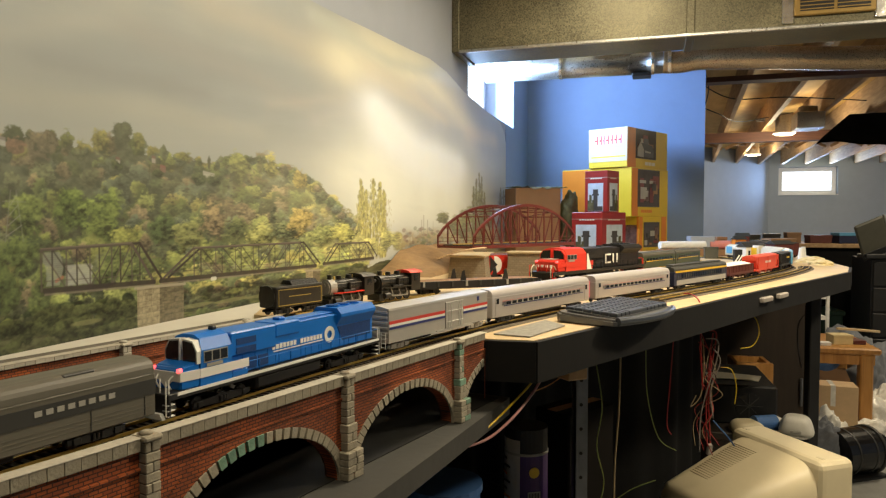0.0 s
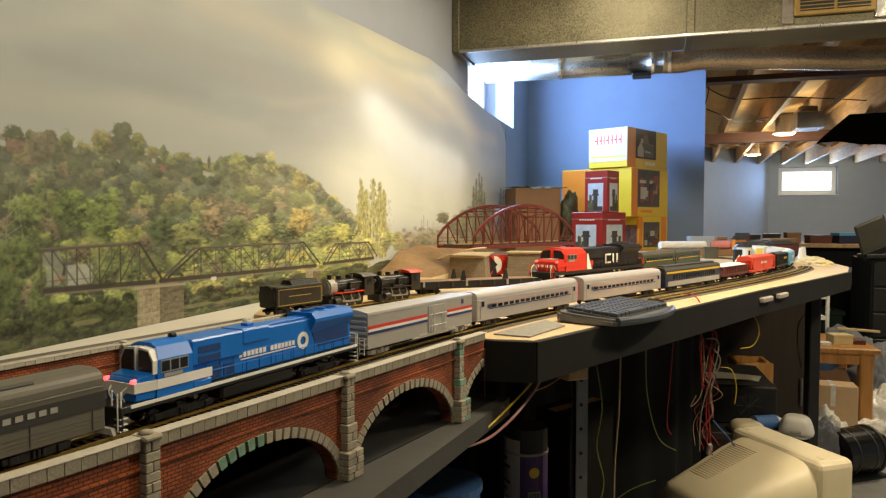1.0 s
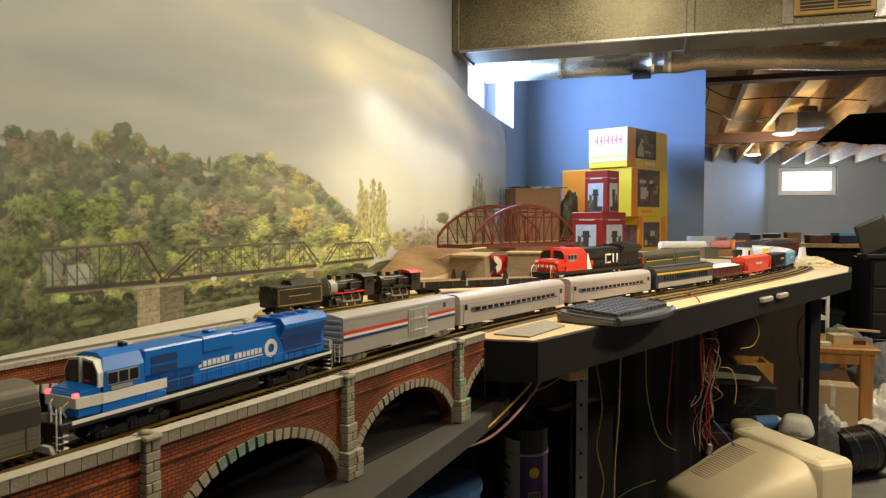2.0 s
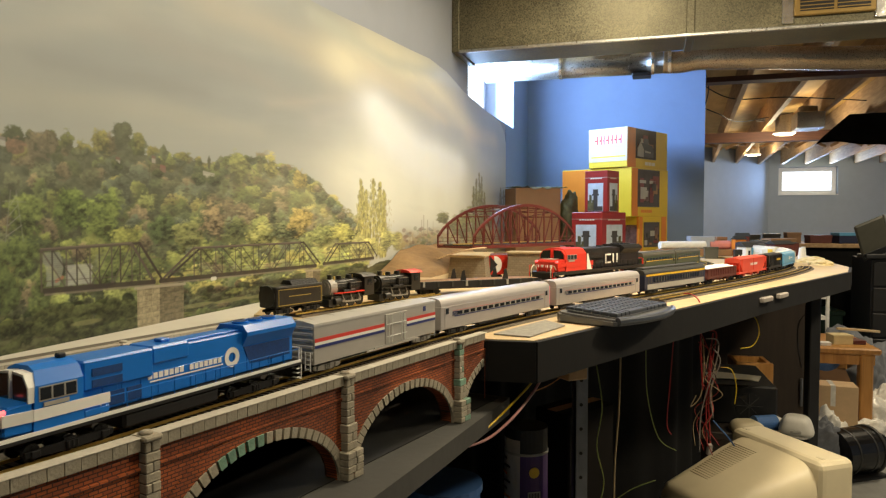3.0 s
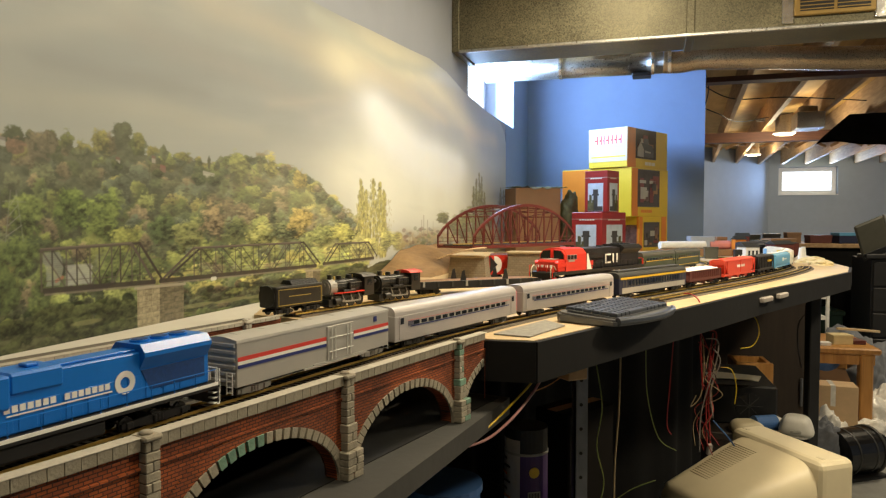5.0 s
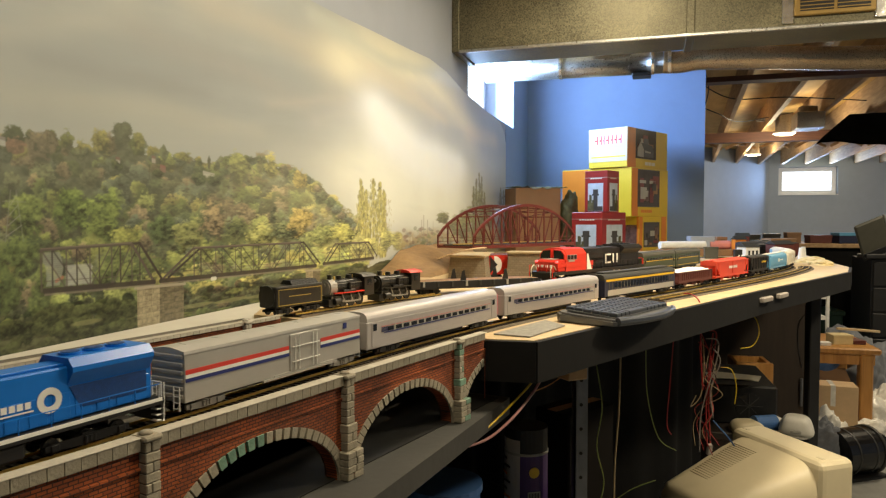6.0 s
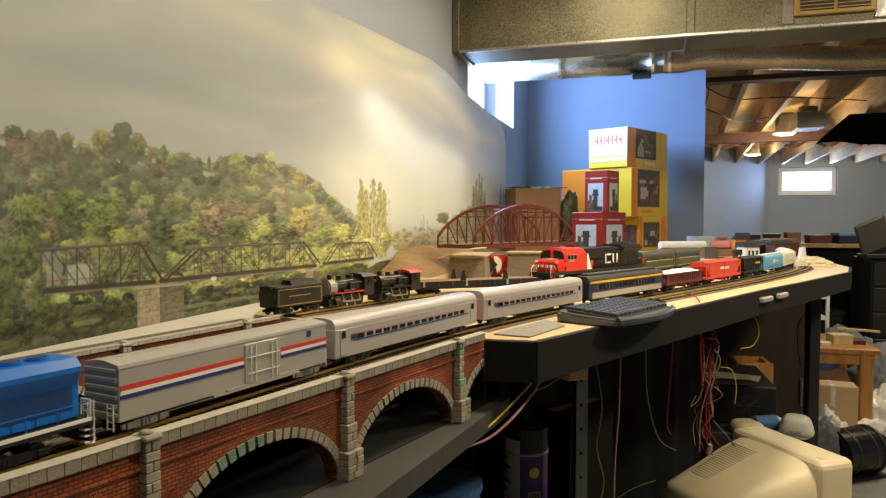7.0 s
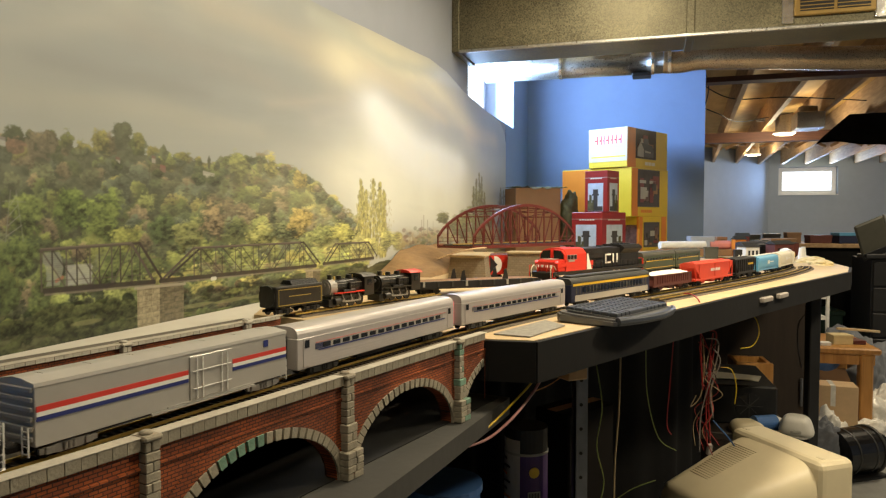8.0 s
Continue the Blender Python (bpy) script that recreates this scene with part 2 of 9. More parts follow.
M["dirt_hill"] = surface("tan_plaster_hill", (0.31, 0.195, 0.095), 0.9, vary=0.2, scale=30, bump=0.6, fine=90, stain=0.3, stain_scale=12)
M["grey_plastic"] = surface("dark_grey_key_plastic", (0.045, 0.052, 0.066), 0.32, vary=0.1, bump=0.05)
M["silver_plastic"] = surface("silver_grey_keyboard_shell", (0.15, 0.155, 0.16), 0.35, metal=0.3, vary=0.05, bump=0.02)
M["paper"] = surface("newsprint", (0.62, 0.58, 0.48), 0.8, vary=0.08, scale=40, bump=0.05)
M["mural"] = printed("printed_mural")

# ================= mesh helpers =================


def part(name, bm, mat, parent=None, label="", m=None, smooth=False):
    me = bpy.data.meshes.new(name)
    bmesh.ops.recalc_face_normals(bm, faces=bm.faces[:])
    bm.to_mesh(me)
    bm.free()
    me.materials.append(mat)
    if smooth:
        for p in me.polygons:
            p.use_smooth = True
    ob = new(name, me)
    if parent is not None:
        ob.parent = parent
    if m is not None:
        ob.matrix_basis = m
    if label:
        ob["label"] = label
    return ob


def share(ob, parent, m):
    """Another piece on the same mesh."""
    o = new(ob.name.split(".")[0], ob.data)
    o.parent = parent
    o.matrix_basis = m
    return o


def thing(name, label, category, m=None, group="", kind=""):
    e = new(name)
    e.empty_display_size = 0.02
    if m is not None:
        e.matrix_basis = m
    return tagged(e, label, category, group, kind)


def box(x0, x1, y0, y1, z0, z1, bevel=0.0, bm=None, seg=1):
    b = bm or bmesh.new()
    r = bmesh.ops.create_cube(b, size=1.0, matrix=Matrix.Translation(((x0 + x1) / 2, (y0 + y1) / 2, (z0 + z1) / 2)) @ Matrix.Diagonal((x1 - x0, y1 - y0, z1 - z0, 1)))
    if bevel > 0:
        ed = list({e for v in r["verts"] for e in v.link_edges})
        bmesh.ops.bevel(b, geom=ed, offset=bevel, segments=seg, affect="EDGES", profile=0.5)
    return b


def rod(p, q, r, seg=8, bm=None, r2=None, caps=True):
    b = bm or bmesh.new()
    p, q = Vector(p), Vector(q)
    d = q - p
    m = Matrix.Translation((p + q) / 2) @ d.to_track_quat("Z", "Y").to_matrix().to_4x4()
    bmesh.ops.create_cone(b, cap_ends=caps, segments=seg, radius1=r, radius2=r if r2 is None else r2, depth=d.length, matrix=m)
    return b


def bar(p, q, w, h, bm=None):
    """A square bar from p to q."""
    b = bm or bmesh.new()
    p, q = Vector(p), Vector(q)
    d = q - p
    m = Matrix.Translation((p + q) / 2) @ d.to_track_quat("X", "Z").to_matrix().to_4x4() @ Matrix.Diagonal((d.length, w, h, 1))
    bmesh.ops.create_cube(b, size=1.0, matrix=m)
    return b


def prism(profile, x0, x1, axis="x", bm=None):
    """A profile (a, b) drawn out along an axis."""
    b = bm or bmesh.new()

    def place(t, a, c):
        return {"x": (t, a, c), "y": (a, t, c), "z": (a, c, t)}[axis]
    lo = [b.verts.new(place(x0, *p)) for p in profile]
    hi = [b.verts.new(place(x1, *p)) for p in profile]
    n = len(profile)
    b.faces.new(lo)
    b.faces.new(hi[::-1])
    for i in range(n):
        b.faces.new((lo[i], hi[i], hi[(i + 1) % n], lo[(i + 1) % n]))
    return b


def tube(points, r, seg=6, bm=None):
    """A cable along a chain of points, smoothed."""
    b = bm or bmesh.new()
    pts = [Vector(p) for p in points]
    fine = []
    for i in range(len(pts) - 1):
        p0, p1, p2, p3 = pts[max(i - 1, 0)], pts[i], pts[i + 1], pts[min(i + 2, len(pts) - 1)]
        for k in range(6):
            t = k / 6
            fine.append(0.5 * ((2 * p1) + (p2 - p0) * t + (2 * p0 - 5 * p1 + 4 * p2 - p3) * t * t + (3 * p1 - p0 - 3 * p2 + p3) * t ** 3))
    fine.append(pts[-1])
    rings = []
    for i, p in enumerate(fine):
        d = (fine[min(i + 1, len(fine) - 1)] - fine[max(i - 1, 0)]).normalized()
        a = d.orthogonal().normalized() if not rings else (rings[-1][1] - d * rings[-1][1].dot(d)).normalized()
        c = d.cross(a)
        rings.append(([b.verts.new(p + r * (math.cos(2 * math.pi * k / seg) * a + math.sin(2 * math.pi * k / seg) * c)) for k in range(seg)], a))
    for (r0, _), (r1, _) in zip(rings, rings[1:]):
        for k in range(seg):
            b.faces.new((r0[k], r0[(k + 1) % seg], r1[(k + 1) % seg], r1[k]))
    b.faces.new(rings[0][0][::-1])
    b.faces.new(rings[-1][0])
    return b


# ================= the line of the outer track =================
LINE = ((0.45, 0.0), (0.65, 0.065), (0.85, 0.380), (1.05, 0.432), (1.25, 0.357), (1.50, 0.118), (1.80, -0.050), (2.10, -0.117), (2.48, -0.252), (9.0, -1.7))     # (runs to, curvature)
START, HEAD = (-0.4053, 0.11665), 0.48028


def on_track(s, lat=0.0):
    """A place on the outer track: x, y and heading; lat is to the left."""
    x, y, t, a = START[0], START[1], HEAD, -9.0
    if s < 0:
        return x + s * math.sin(t) - lat * math.cos(t), y + s * math.cos(t) + lat * math.sin(t), t
    a = 0.0
    for end, k in LINE:
        d = min(s, end) - a
        if d <= 0:
            break
        if abs(k) < 1e-6:
            x, y = x + d * math.sin(t), y + d * math.cos(t)
        else:
            t2 = t + k * d
            x, y, t = x + (math.cos(t) - math.cos(t2)) / k, y + (math.sin(t2) - math.sin(t)) / k, t2
        a = end
    return x - lat * math.cos(t), y + lat * math.sin(t), t


def track_pose(s, lat=0.0, z=RAIL):
    x, y, t = on_track(s, lat)
    return pose(x, y, z, 0, 0, 90 - math.degrees(t))


VIA = pose(-0.4091, 0.1164, RAIL, 0, 0, 90 - math.degrees(0.4867))     # straight stretch: local x = along, y = left


def brickwork(name):
    """Small moulded bricks: courses in relief with dark joints."""
    m, nt, bsdf = nodes_of(name)
    N, L = nt.nodes.new, nt.links.new
    tc = N("ShaderNodeTexCoord")
    sp = N("ShaderNodeSeparateXYZ")
    cb = N("ShaderNodeCombineXYZ")
    L(tc.outputs["Object"], sp.inputs[0])
    L(sp.outputs[0], cb.inputs[0])
    L(sp.outputs[2], cb.inputs[1])
    bt = N("ShaderNodeTexBrick")
    bt.inputs["Color1"].default_value = (0.36, 0.088, 0.018, 1)
    bt.inputs["Color2"].default_value = (0.22, 0.050, 0.014, 1)
    bt.inputs["Mortar"].default_value = (0.07, 0.022, 0.010, 1)
    bt.inputs["Scale"].default_value = 1.0
    bt.inputs["Brick Width"].default_value, bt.inputs["Row Height"].default_value = 0.0062, 0.0026
    bt.inputs["Mortar Size"].default_value = 0.0004
    L(cb.outputs[0], bt.inputs["Vector"])
    n = N("ShaderNodeTexNoise")
    n.inputs["Scale"].default_value, n.inputs["Detail"].default_value = 17, 7
    L(tc.outputs["Object"], n.inputs["Vector"])
    mr = N("ShaderNodeMapRange")
    mr.inputs[1].default_value, mr.inputs[2].default_value = 0.3, 0.7
    mr.inputs[3].default_value, mr.inputs[4].default_value = 0.28, 1.45
    L(n.outputs[0], mr.inputs[0])
    sc = N("ShaderNodeVectorMath")
    sc.operation = "SCALE"
    L(bt.outputs["Color"], sc.inputs[0])
    L(mr.outputs[0], sc.inputs["Scale"])
    L(sc.outputs[0], bsdf.inputs["Base Color"])
    bsdf.inputs["Roughness"].default_value = 0.7
    bp = N("ShaderNodeBump")
    bp.invert = True
    bp.inputs["Strength"].default_value, bp.inputs["Distance"].default_value = 0.35, 0.0005
    L(bt.outputs["Fac"], bp.inputs["Height"])
    L(bp.outputs[0], bsdf.inputs["Normal"])
    return m


M["brickwork"] = brickwork("moulded_brickwork")

# ================= the basement =================
ROOM_H = 2.44


def slab(name, v0, v1, u0, u1, z0, z1, mat, parent=None, label=""):
    ob = part(name, box(v0, v1, u0, u1, z0, z1), mat, parent, label, ROOM if parent is None else None)
    return ob


def wall_with_window(name, label, v0, v1, u0, u1, wu0, wu1, wz0, wz1, mat, along_u=True):
    bm = bmesh.new()
    if along_u:
        box(v0, v1, u0, u1, 0, wz0, bm=bm)
        box(v0, v1, u0, u1, wz1, ROOM_H, bm=bm)
        box(v0, v1, u0, wu0, wz0, wz1, bm=bm)
        box(v0, v1, wu1, u1, wz0, wz1, bm=bm)
    else:
        box(v0, v1, u0, u1, 0, wz0, bm=bm)
        box(v0, v1, u0, u1, wz1, ROOM_H, bm=bm)
        box(v0, wu0, u0, u1, wz0, wz1, bm=bm)
        box(wu1, v1, u0, u1, wz0, wz1, bm=bm)
    ob = part(name, bm, mat, m=ROOM)
    return tagged(ob, label, "wall", kind="structure")


tagged(slab("floor", -0.3, 6.0, -3.6, 13.2, -0.1, 0.0, M["concrete"]), "bare grey concrete basement floor with stains", "floor", kind="structure")
wall_with_window("wall_west", "pale blue-grey painted wall behind the printed mural", -0.25, 0.0, -3.6, 3.46, 2.10, 3.03, 1.735, 2.18, M["white_wall"])
paint = prism([(2.83, 0.0), (3.457, 0.0), (3.457, ROOM_H), (3.032, ROOM_H), (3.032, 1.733), (2.83, 1.733)], 0.0005, 0.003, "x")
tagged(part("wall_west_end", paint, M["blue_wall"], m=ROOM), "bright blue paint on the wall below and beside the window", "wall", kind="structure")
tagged(slab("wall_north", -0.25, 0.98, 3.46, 3.60, 0, ROOM_H, M["blue_wall"]), "bright blue painted basement wall behind the boxes", "wall", kind="structure")
tagged(slab("wall_stub", 0.84, 0.978, 3.602, 11.0, 0, ROOM_H, M["grey_wall"]), "blue-grey painted wall leading to the far room", "wall", kind="structure")
wall_with_window("wall_far", "blue-grey painted far wall with a small basement window", 2.57, 5.7, 12.5, 12.75, 2.75, 3.66, 1.69, 2.156, M["grey_wall"], along_u=False)
b = bmesh.new()
prism([(0.90, 10.95), (2.60, 12.50), (2.60, 12.75), (0.84, 11.2)], 0, ROOM_H, "z", b)
tagged(part("wall_angled", b, M["grey_wall"], m=ROOM), "blue-grey painted wall set at an angle", "wall", kind="structure")
tagged(slab("wall_east", 5.7, 5.9, -3.6, 13.2, 0, ROOM_H, M["grey_wall"]), "plain blue-grey basement wall", "wall", kind="structure")
tagged(slab("wall_south", -0.25, 5.7, -3.8, -3.6, 0, ROOM_H, M["grey_wall"]), "plain blue-grey basement wall", "wall", kind="structure")


def ceiling():
    b = bmesh.new()
    box(-0.25, 5.9, -3.8, 13.2, 2.442, 2.47, bm=b)
    ob = part("ceiling", b, M["deck"], m=ROOM)
    tagged(ob, "bare plywood subfloor seen from below", "ceiling", kind="structure")
    jo = thing("ceiling_framing", "row of bare spruce joists under the subfloor", "ceiling joist", ROOM, kind="structure")
    # the joists run a little askew to the walls
    skew = math.tan(radians(2.6))
    for k in range(-1, 15):
        v0 = 0.345 + 0.372 * k
        u0 = max(-3.58, (0.03 - v0) / skew) if v0 < 0.03 else -3.58
        u1 = min(12.48, (5.64 - v0) / skew)
        if k > 12 or u1 - u0 < 1.0:
            continue
        b = prism([(v0 + skew * u0, u0), (v0 + 0.038 + skew * u0, u0), (v0 + 0.038 + skew * u1, u1), (v0 + skew * u1, u1)], 2.20, 2.441, "z")
        part("joist", b, M["joist"], jo)
    br = bmesh.new()
    v = 0.32
    while v < 5.2:
        for u in (9.6,):
            bar((v + 0.04, u, 2.22), (v + 0.42, u, 2.42), 0.016, 0.035, br)
            bar((v + 0.04, u + 0.03, 2.42), (v + 0.42, u + 0.03, 2.22), 0.016, 0.035, br)
        v += 0.425
    tagged(part("joist_bridging", br, M["joist"], m=ROOM), "crossed wooden struts between the joists", "joist bridging", kind="structure")


ceiling()
for u, z0 in ((7.55, 2.095), (4.35, 2.165)):
    tagged(slab("ceiling_beam", 0.98, 5.7, u, u + 0.12, z0, 2.199, M["beam"]), "dark red-brown timber beam under the joists", "beam", kind="structure")


def window_unit(name, label, m, w, h, mullions, f=0.035):
    """A small basement window; local x across, z up, the room on the -y side."""
    t = thing(name, label, "window", m, kind="structure")
    b = bmesh.new()
    box(-w / 2, w / 2, -0.03, 0.03, 0, f, 0.003, b)
    box(-w / 2, w / 2, -0.03, 0.03, h - f, h, 0.003, b)
    box(-w / 2, -w / 2 + f, -0.03, 0.03, f, h - f, 0.003, b)
    box(w / 2 - f, w / 2, -0.03, 0.03, f, h - f, 0.003, b)
    part("window_frame", b, M["vinyl"], t)
    for x in mullions:
        part("mullion", box(x - 0.011, x + 0.011, -0.02, 0.02, f, h - f, 0.002), M["vinyl"], t)
    part("pane", box(-w / 2 + f, w / 2 - f, 0.022, 0.026, f, h - f), M["window_glow"], t, "overexposed daylight behind the glass")
    part("window_sill", box(-w / 2 - 0.01, w / 2 + 0.01, -0.16, 0.0, -0.015, -0.001, 0.003), M["vinyl"], t)
    return t


window_unit("window_1", "small white basement window with blown-out daylight", ROOM @ pose(-0.18, 2.565, 1.736, 0, 0, 90), 0.92, 0.44, (-0.16, 0.08))
window_unit("window_2", "small white basement window in the far wall", ROOM @ pose(3.205, 12.62, 1.692, 0, 0, 0), 0.90, 0.46, (), 0.07)


def duct():
    t = thing("air_duct", "galvanised rectangular sheet-metal air duct under the joists", "air duct", ROOM)
    b = bmesh.new()
    box(0.0, 1.66 * 0.5, 1.87, 2.10, 1.872, 2.198, 0.004, b)
    part("duct_section", b, M["duct"], t)
    b = bmesh.new()
    box(0.835, 4.6, 1.868, 2.102, 1.868, 2.197, 0.004, b)
    part("duct_section", b, M["duct"], t)
    for v in (0.0, 0.815):
        part("flange", box(v, v + 0.028, 1.864, 2.106, 1.866, 2.1985, 0.003), M["duct"], t)
    part("bottom_seam", box(0.03, 4.6, 1.858, 1.869, 1.862, 1.873, 0.002), M["duct_side"], t)
    g = part("grille", box(1.14, 1.37, 1.853, 1.8675, 1.90, 2.09, 0.003), M["brass_grille"], t, "brass-coloured register grille")
    for v0, v1 in ((1.156, 1.252), (1.262, 1.354)):
        # no opening is cut: a black panel stands for the shade inside
        hole = part("grille_opening", box(v0, v1, 1.8512, 1.8529, 1.914, 2.076), M["black"], g, "black panel for the shade behind the slats")
        for i in range(14):
            z = 1.917 + i * 0.0115
            part("slat", box(v0, v1, 1.8490, 1.8510, z, z + 0.0030), M["brass_grille"], g)
    for v0, v1 in ((1.105, 1.14), (1.37, 1.41)):
        part("tape_patch", box(v0, v1, 1.86, 1.8675, 1.88, 2.10, 0.002), M["tape"], t, "crumpled foil tape")


M["brass_grille"] = surface("brassy_paint", (0.30, 0.20, 0.06), 0.45, metal=0.4, vary=0.1, bump=0.05)
duct()


def vent_pipe():
    t = thing("vent_pipe", "shiny round galvanised vent pipe below the duct", "vent pipe", ROOM)
    pts = [(-0.05, 2.62, 1.948), (0.3, 2.60, 1.945), (0.75, 2.60, 1.940)]
    part("pipe_section", rod(pts[0], pts[2], 0.047, 24), M["duct_side"], t, smooth=True)
    b = bmesh.new()
    p = [(0.75, 2.60, 1.940), (0.82, 2.60, 1.937), (0.90, 2.60, 1.945), (1.1, 2.58, 1.932), (1.5, 2.56, 1.90), (2.0, 2.55, 1.885), (2.8, 2.55, 1.88)]
    tube(p, 0.047, 18, b)
    part("flexible_hose", b, M["flex"], t, "ribbed foil hose", smooth=True)
    for v in (0.30, 0.70, 0.77):
        part("clamp", rod((v, 2.60, 1.941), (v + 0.012, 2.60, 1.941), 0.051, 24), M["tape"], t)
    part("hanger", box(0.62, 0.70, 2.55, 2.64, 1.880, 1.894, 0.003), M["black"], t)


def flex_foil():
    m = galvanised("ribbed_foil", (0.42, 0.33, 0.22), 0.30, 500)
    nt = m.node_tree
    N, L = nt.nodes.new, nt.links.new
    tc = N("ShaderNodeTexCoord")
    w = N("ShaderNodeTexWave")
    w.inputs["Scale"].default_value = 42
    L(tc.outputs["Object"], w.inputs["Vector"])
    bp = N("ShaderNodeBump")
    bp.inputs["Strength"].default_value, bp.inputs["Distance"].default_value = 0.22, 0.003
    L(w.outputs["Fac"], bp.inputs["Height"])
    L(bp.outputs[0], nt.nodes["Principled BSDF"].inputs["Normal"])
    return m


M["flex"] = flex_foil()
vent_pipe()


def ceiling_lamp(v, u, z):
    t = thing("ceiling_lamp", "lit warm bulb in a metal can between joists", "ceiling lamp", ROOM @ pose(v, u, z), "lamps between the joists")
    part("can", rod((0, 0, 0.012), (0, 0, 0.2), 0.085, 20), M["duct_side"], t)
    part("trim_ring", rod((0, 0, 0), (0, 0, 0.012), 0.105, 24), M["vinyl"], t)
    part("hanger_bar", box(-0.26, 0.26, -0.012, 0.012, 0.13, 0.15), M["duct_side"], t)
    part("bulb", rod((0, 0, -0.012), (0, 0, -0.001), 0.08, 20, r2=0.085), M["lamp_glow"], t)


# the first two are in view; the others are unseen cans added at the lights
for p in ((1.96, 7.1, 2.12), (2.02, 9.9, 2.16), (3.9, 10.2, 2.16), (0.85, 0.70, 2.175), (0.62, 1.50, 2.175), (1.95, 0.90, 2.175), (0.85, -0.45, 2.175), (2.75, 3.9, 2.175)):
    ceiling_lamp(*p)

# ================= benchwork =================
EDGE = [(0.0577, 0.871), (0.113, 0.8585), (0.2056, 0.963), (0.40, 1.175), (0.481, 1.265), (0.695, 1.505), (0.8825, 1.70), (1.18, 2.02), (1.30, 2.22)]


def benchwork():
    t = thing("layout_table", "pale plywood layout table with a matt black fascia", "layout table")
    back = [(1.36, 2.42), (1.60, 3.10), tuple(room(1.05, 3.44)[:2]), tuple(room(0.985, 3.455)[:2]), tuple(room(0.008, 3.455)[:2]), tuple(room(0.008, 0.60)[:2]), tuple(room(0.115, 0.345)[:2])]
    part("plywood_top", prism(EDGE + back, TABLE - 0.012, TABLE, "z"), M["plywood"], t)
    ring = [(-0.10, 0.9482)] + EDGE
    for (x0, y0), (x1, y1) in zip(ring, ring[1:]):
        d = Vector((x1 - x0, y1 - y0)).normalized()
        n = Vector((d.y, -d.x)) * 0.008
        b = bmesh.new()
        e = d * 0.003
        prism([(x0 - e.x, y0 - e.y), (x1 + e.x, y1 + e.y), (x1 + e.x + n.x, y1 + e.y + n.y), (x0 - e.x + n.x, y0 - e.y + n.y)], TABLE - 0.052, TABLE - 0.001, "z", b)
        part("fascia_board", b, M["black_fascia"], t)
    for x, y in ((0.225, 1.12), (0.6, 3.4), (0.2, 2.2)):
        b = bmesh.new()
        box(x - 0.011, x + 0.011, y, y + 0.003, 0, TABLE - 0.02, bm=b)
        box(x - 0.011, x - 0.008, y, y + 0.022, 0, TABLE - 0.02, bm=b)
        leg = part("leg", b, M["steel"], t, "slotted grey steel angle")
        for i in range(18):
            z = 0.35 + i * 0.04
            part("slot", rod((x, y - 0.0005, z), (x, y + 0.0005, z), 0.003, 8), M["black"], leg)
    for k in (1.0, 1.5, 2.0, 2.4):
        x, y, h = on_track(k, -0.06)
        part("bearer", bar((x, y, TABLE - 0.03), (x - 0.7 * math.cos(h), y + 0.7 * math.sin(h), TABLE - 0.03), 0.035, 0.035), M["joist"], t)


benchwork()

# base board below the viaducts and the pale shelf along the mural
b = bmesh.new()
prism([(-0.35, -0.1616), (0.62, -0.0922), (0.93, -0.0700), (0.93, 0.40), (-0.35, 0.40)], -0.112, -0.0895, "z", b)
tagged(part("base_board", b, M["grey_board"], m=VIA), "grey painted board carrying the brick viaducts", "board")
# black strip laid on the board for the shade inside the arches
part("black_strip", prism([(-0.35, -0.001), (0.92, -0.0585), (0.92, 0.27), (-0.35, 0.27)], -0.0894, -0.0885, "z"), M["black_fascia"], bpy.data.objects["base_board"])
for x in (0.1, 0.8):
    part("board_bracket", box(x, x + 0.04, 0.0, 0.36, -0.17, -0.1125), M["joist"], bpy.data.objects["base_board"])
shelf_pts = [VIA @ Vector((-0.6, 0.289, 0)), VIA @ Vector((0.885, 0.289, 0)), room(0.1145, 0.345), room(0.006, 0.60), room(0.006, -0.75)]
tagged(part("wall_shelf", prism([tuple(p[:2]) for p in shelf_pts], 1.078, 1.0945, "z"), M["white_board"]), "long pale foam-board shelf along the mural", "shelf")


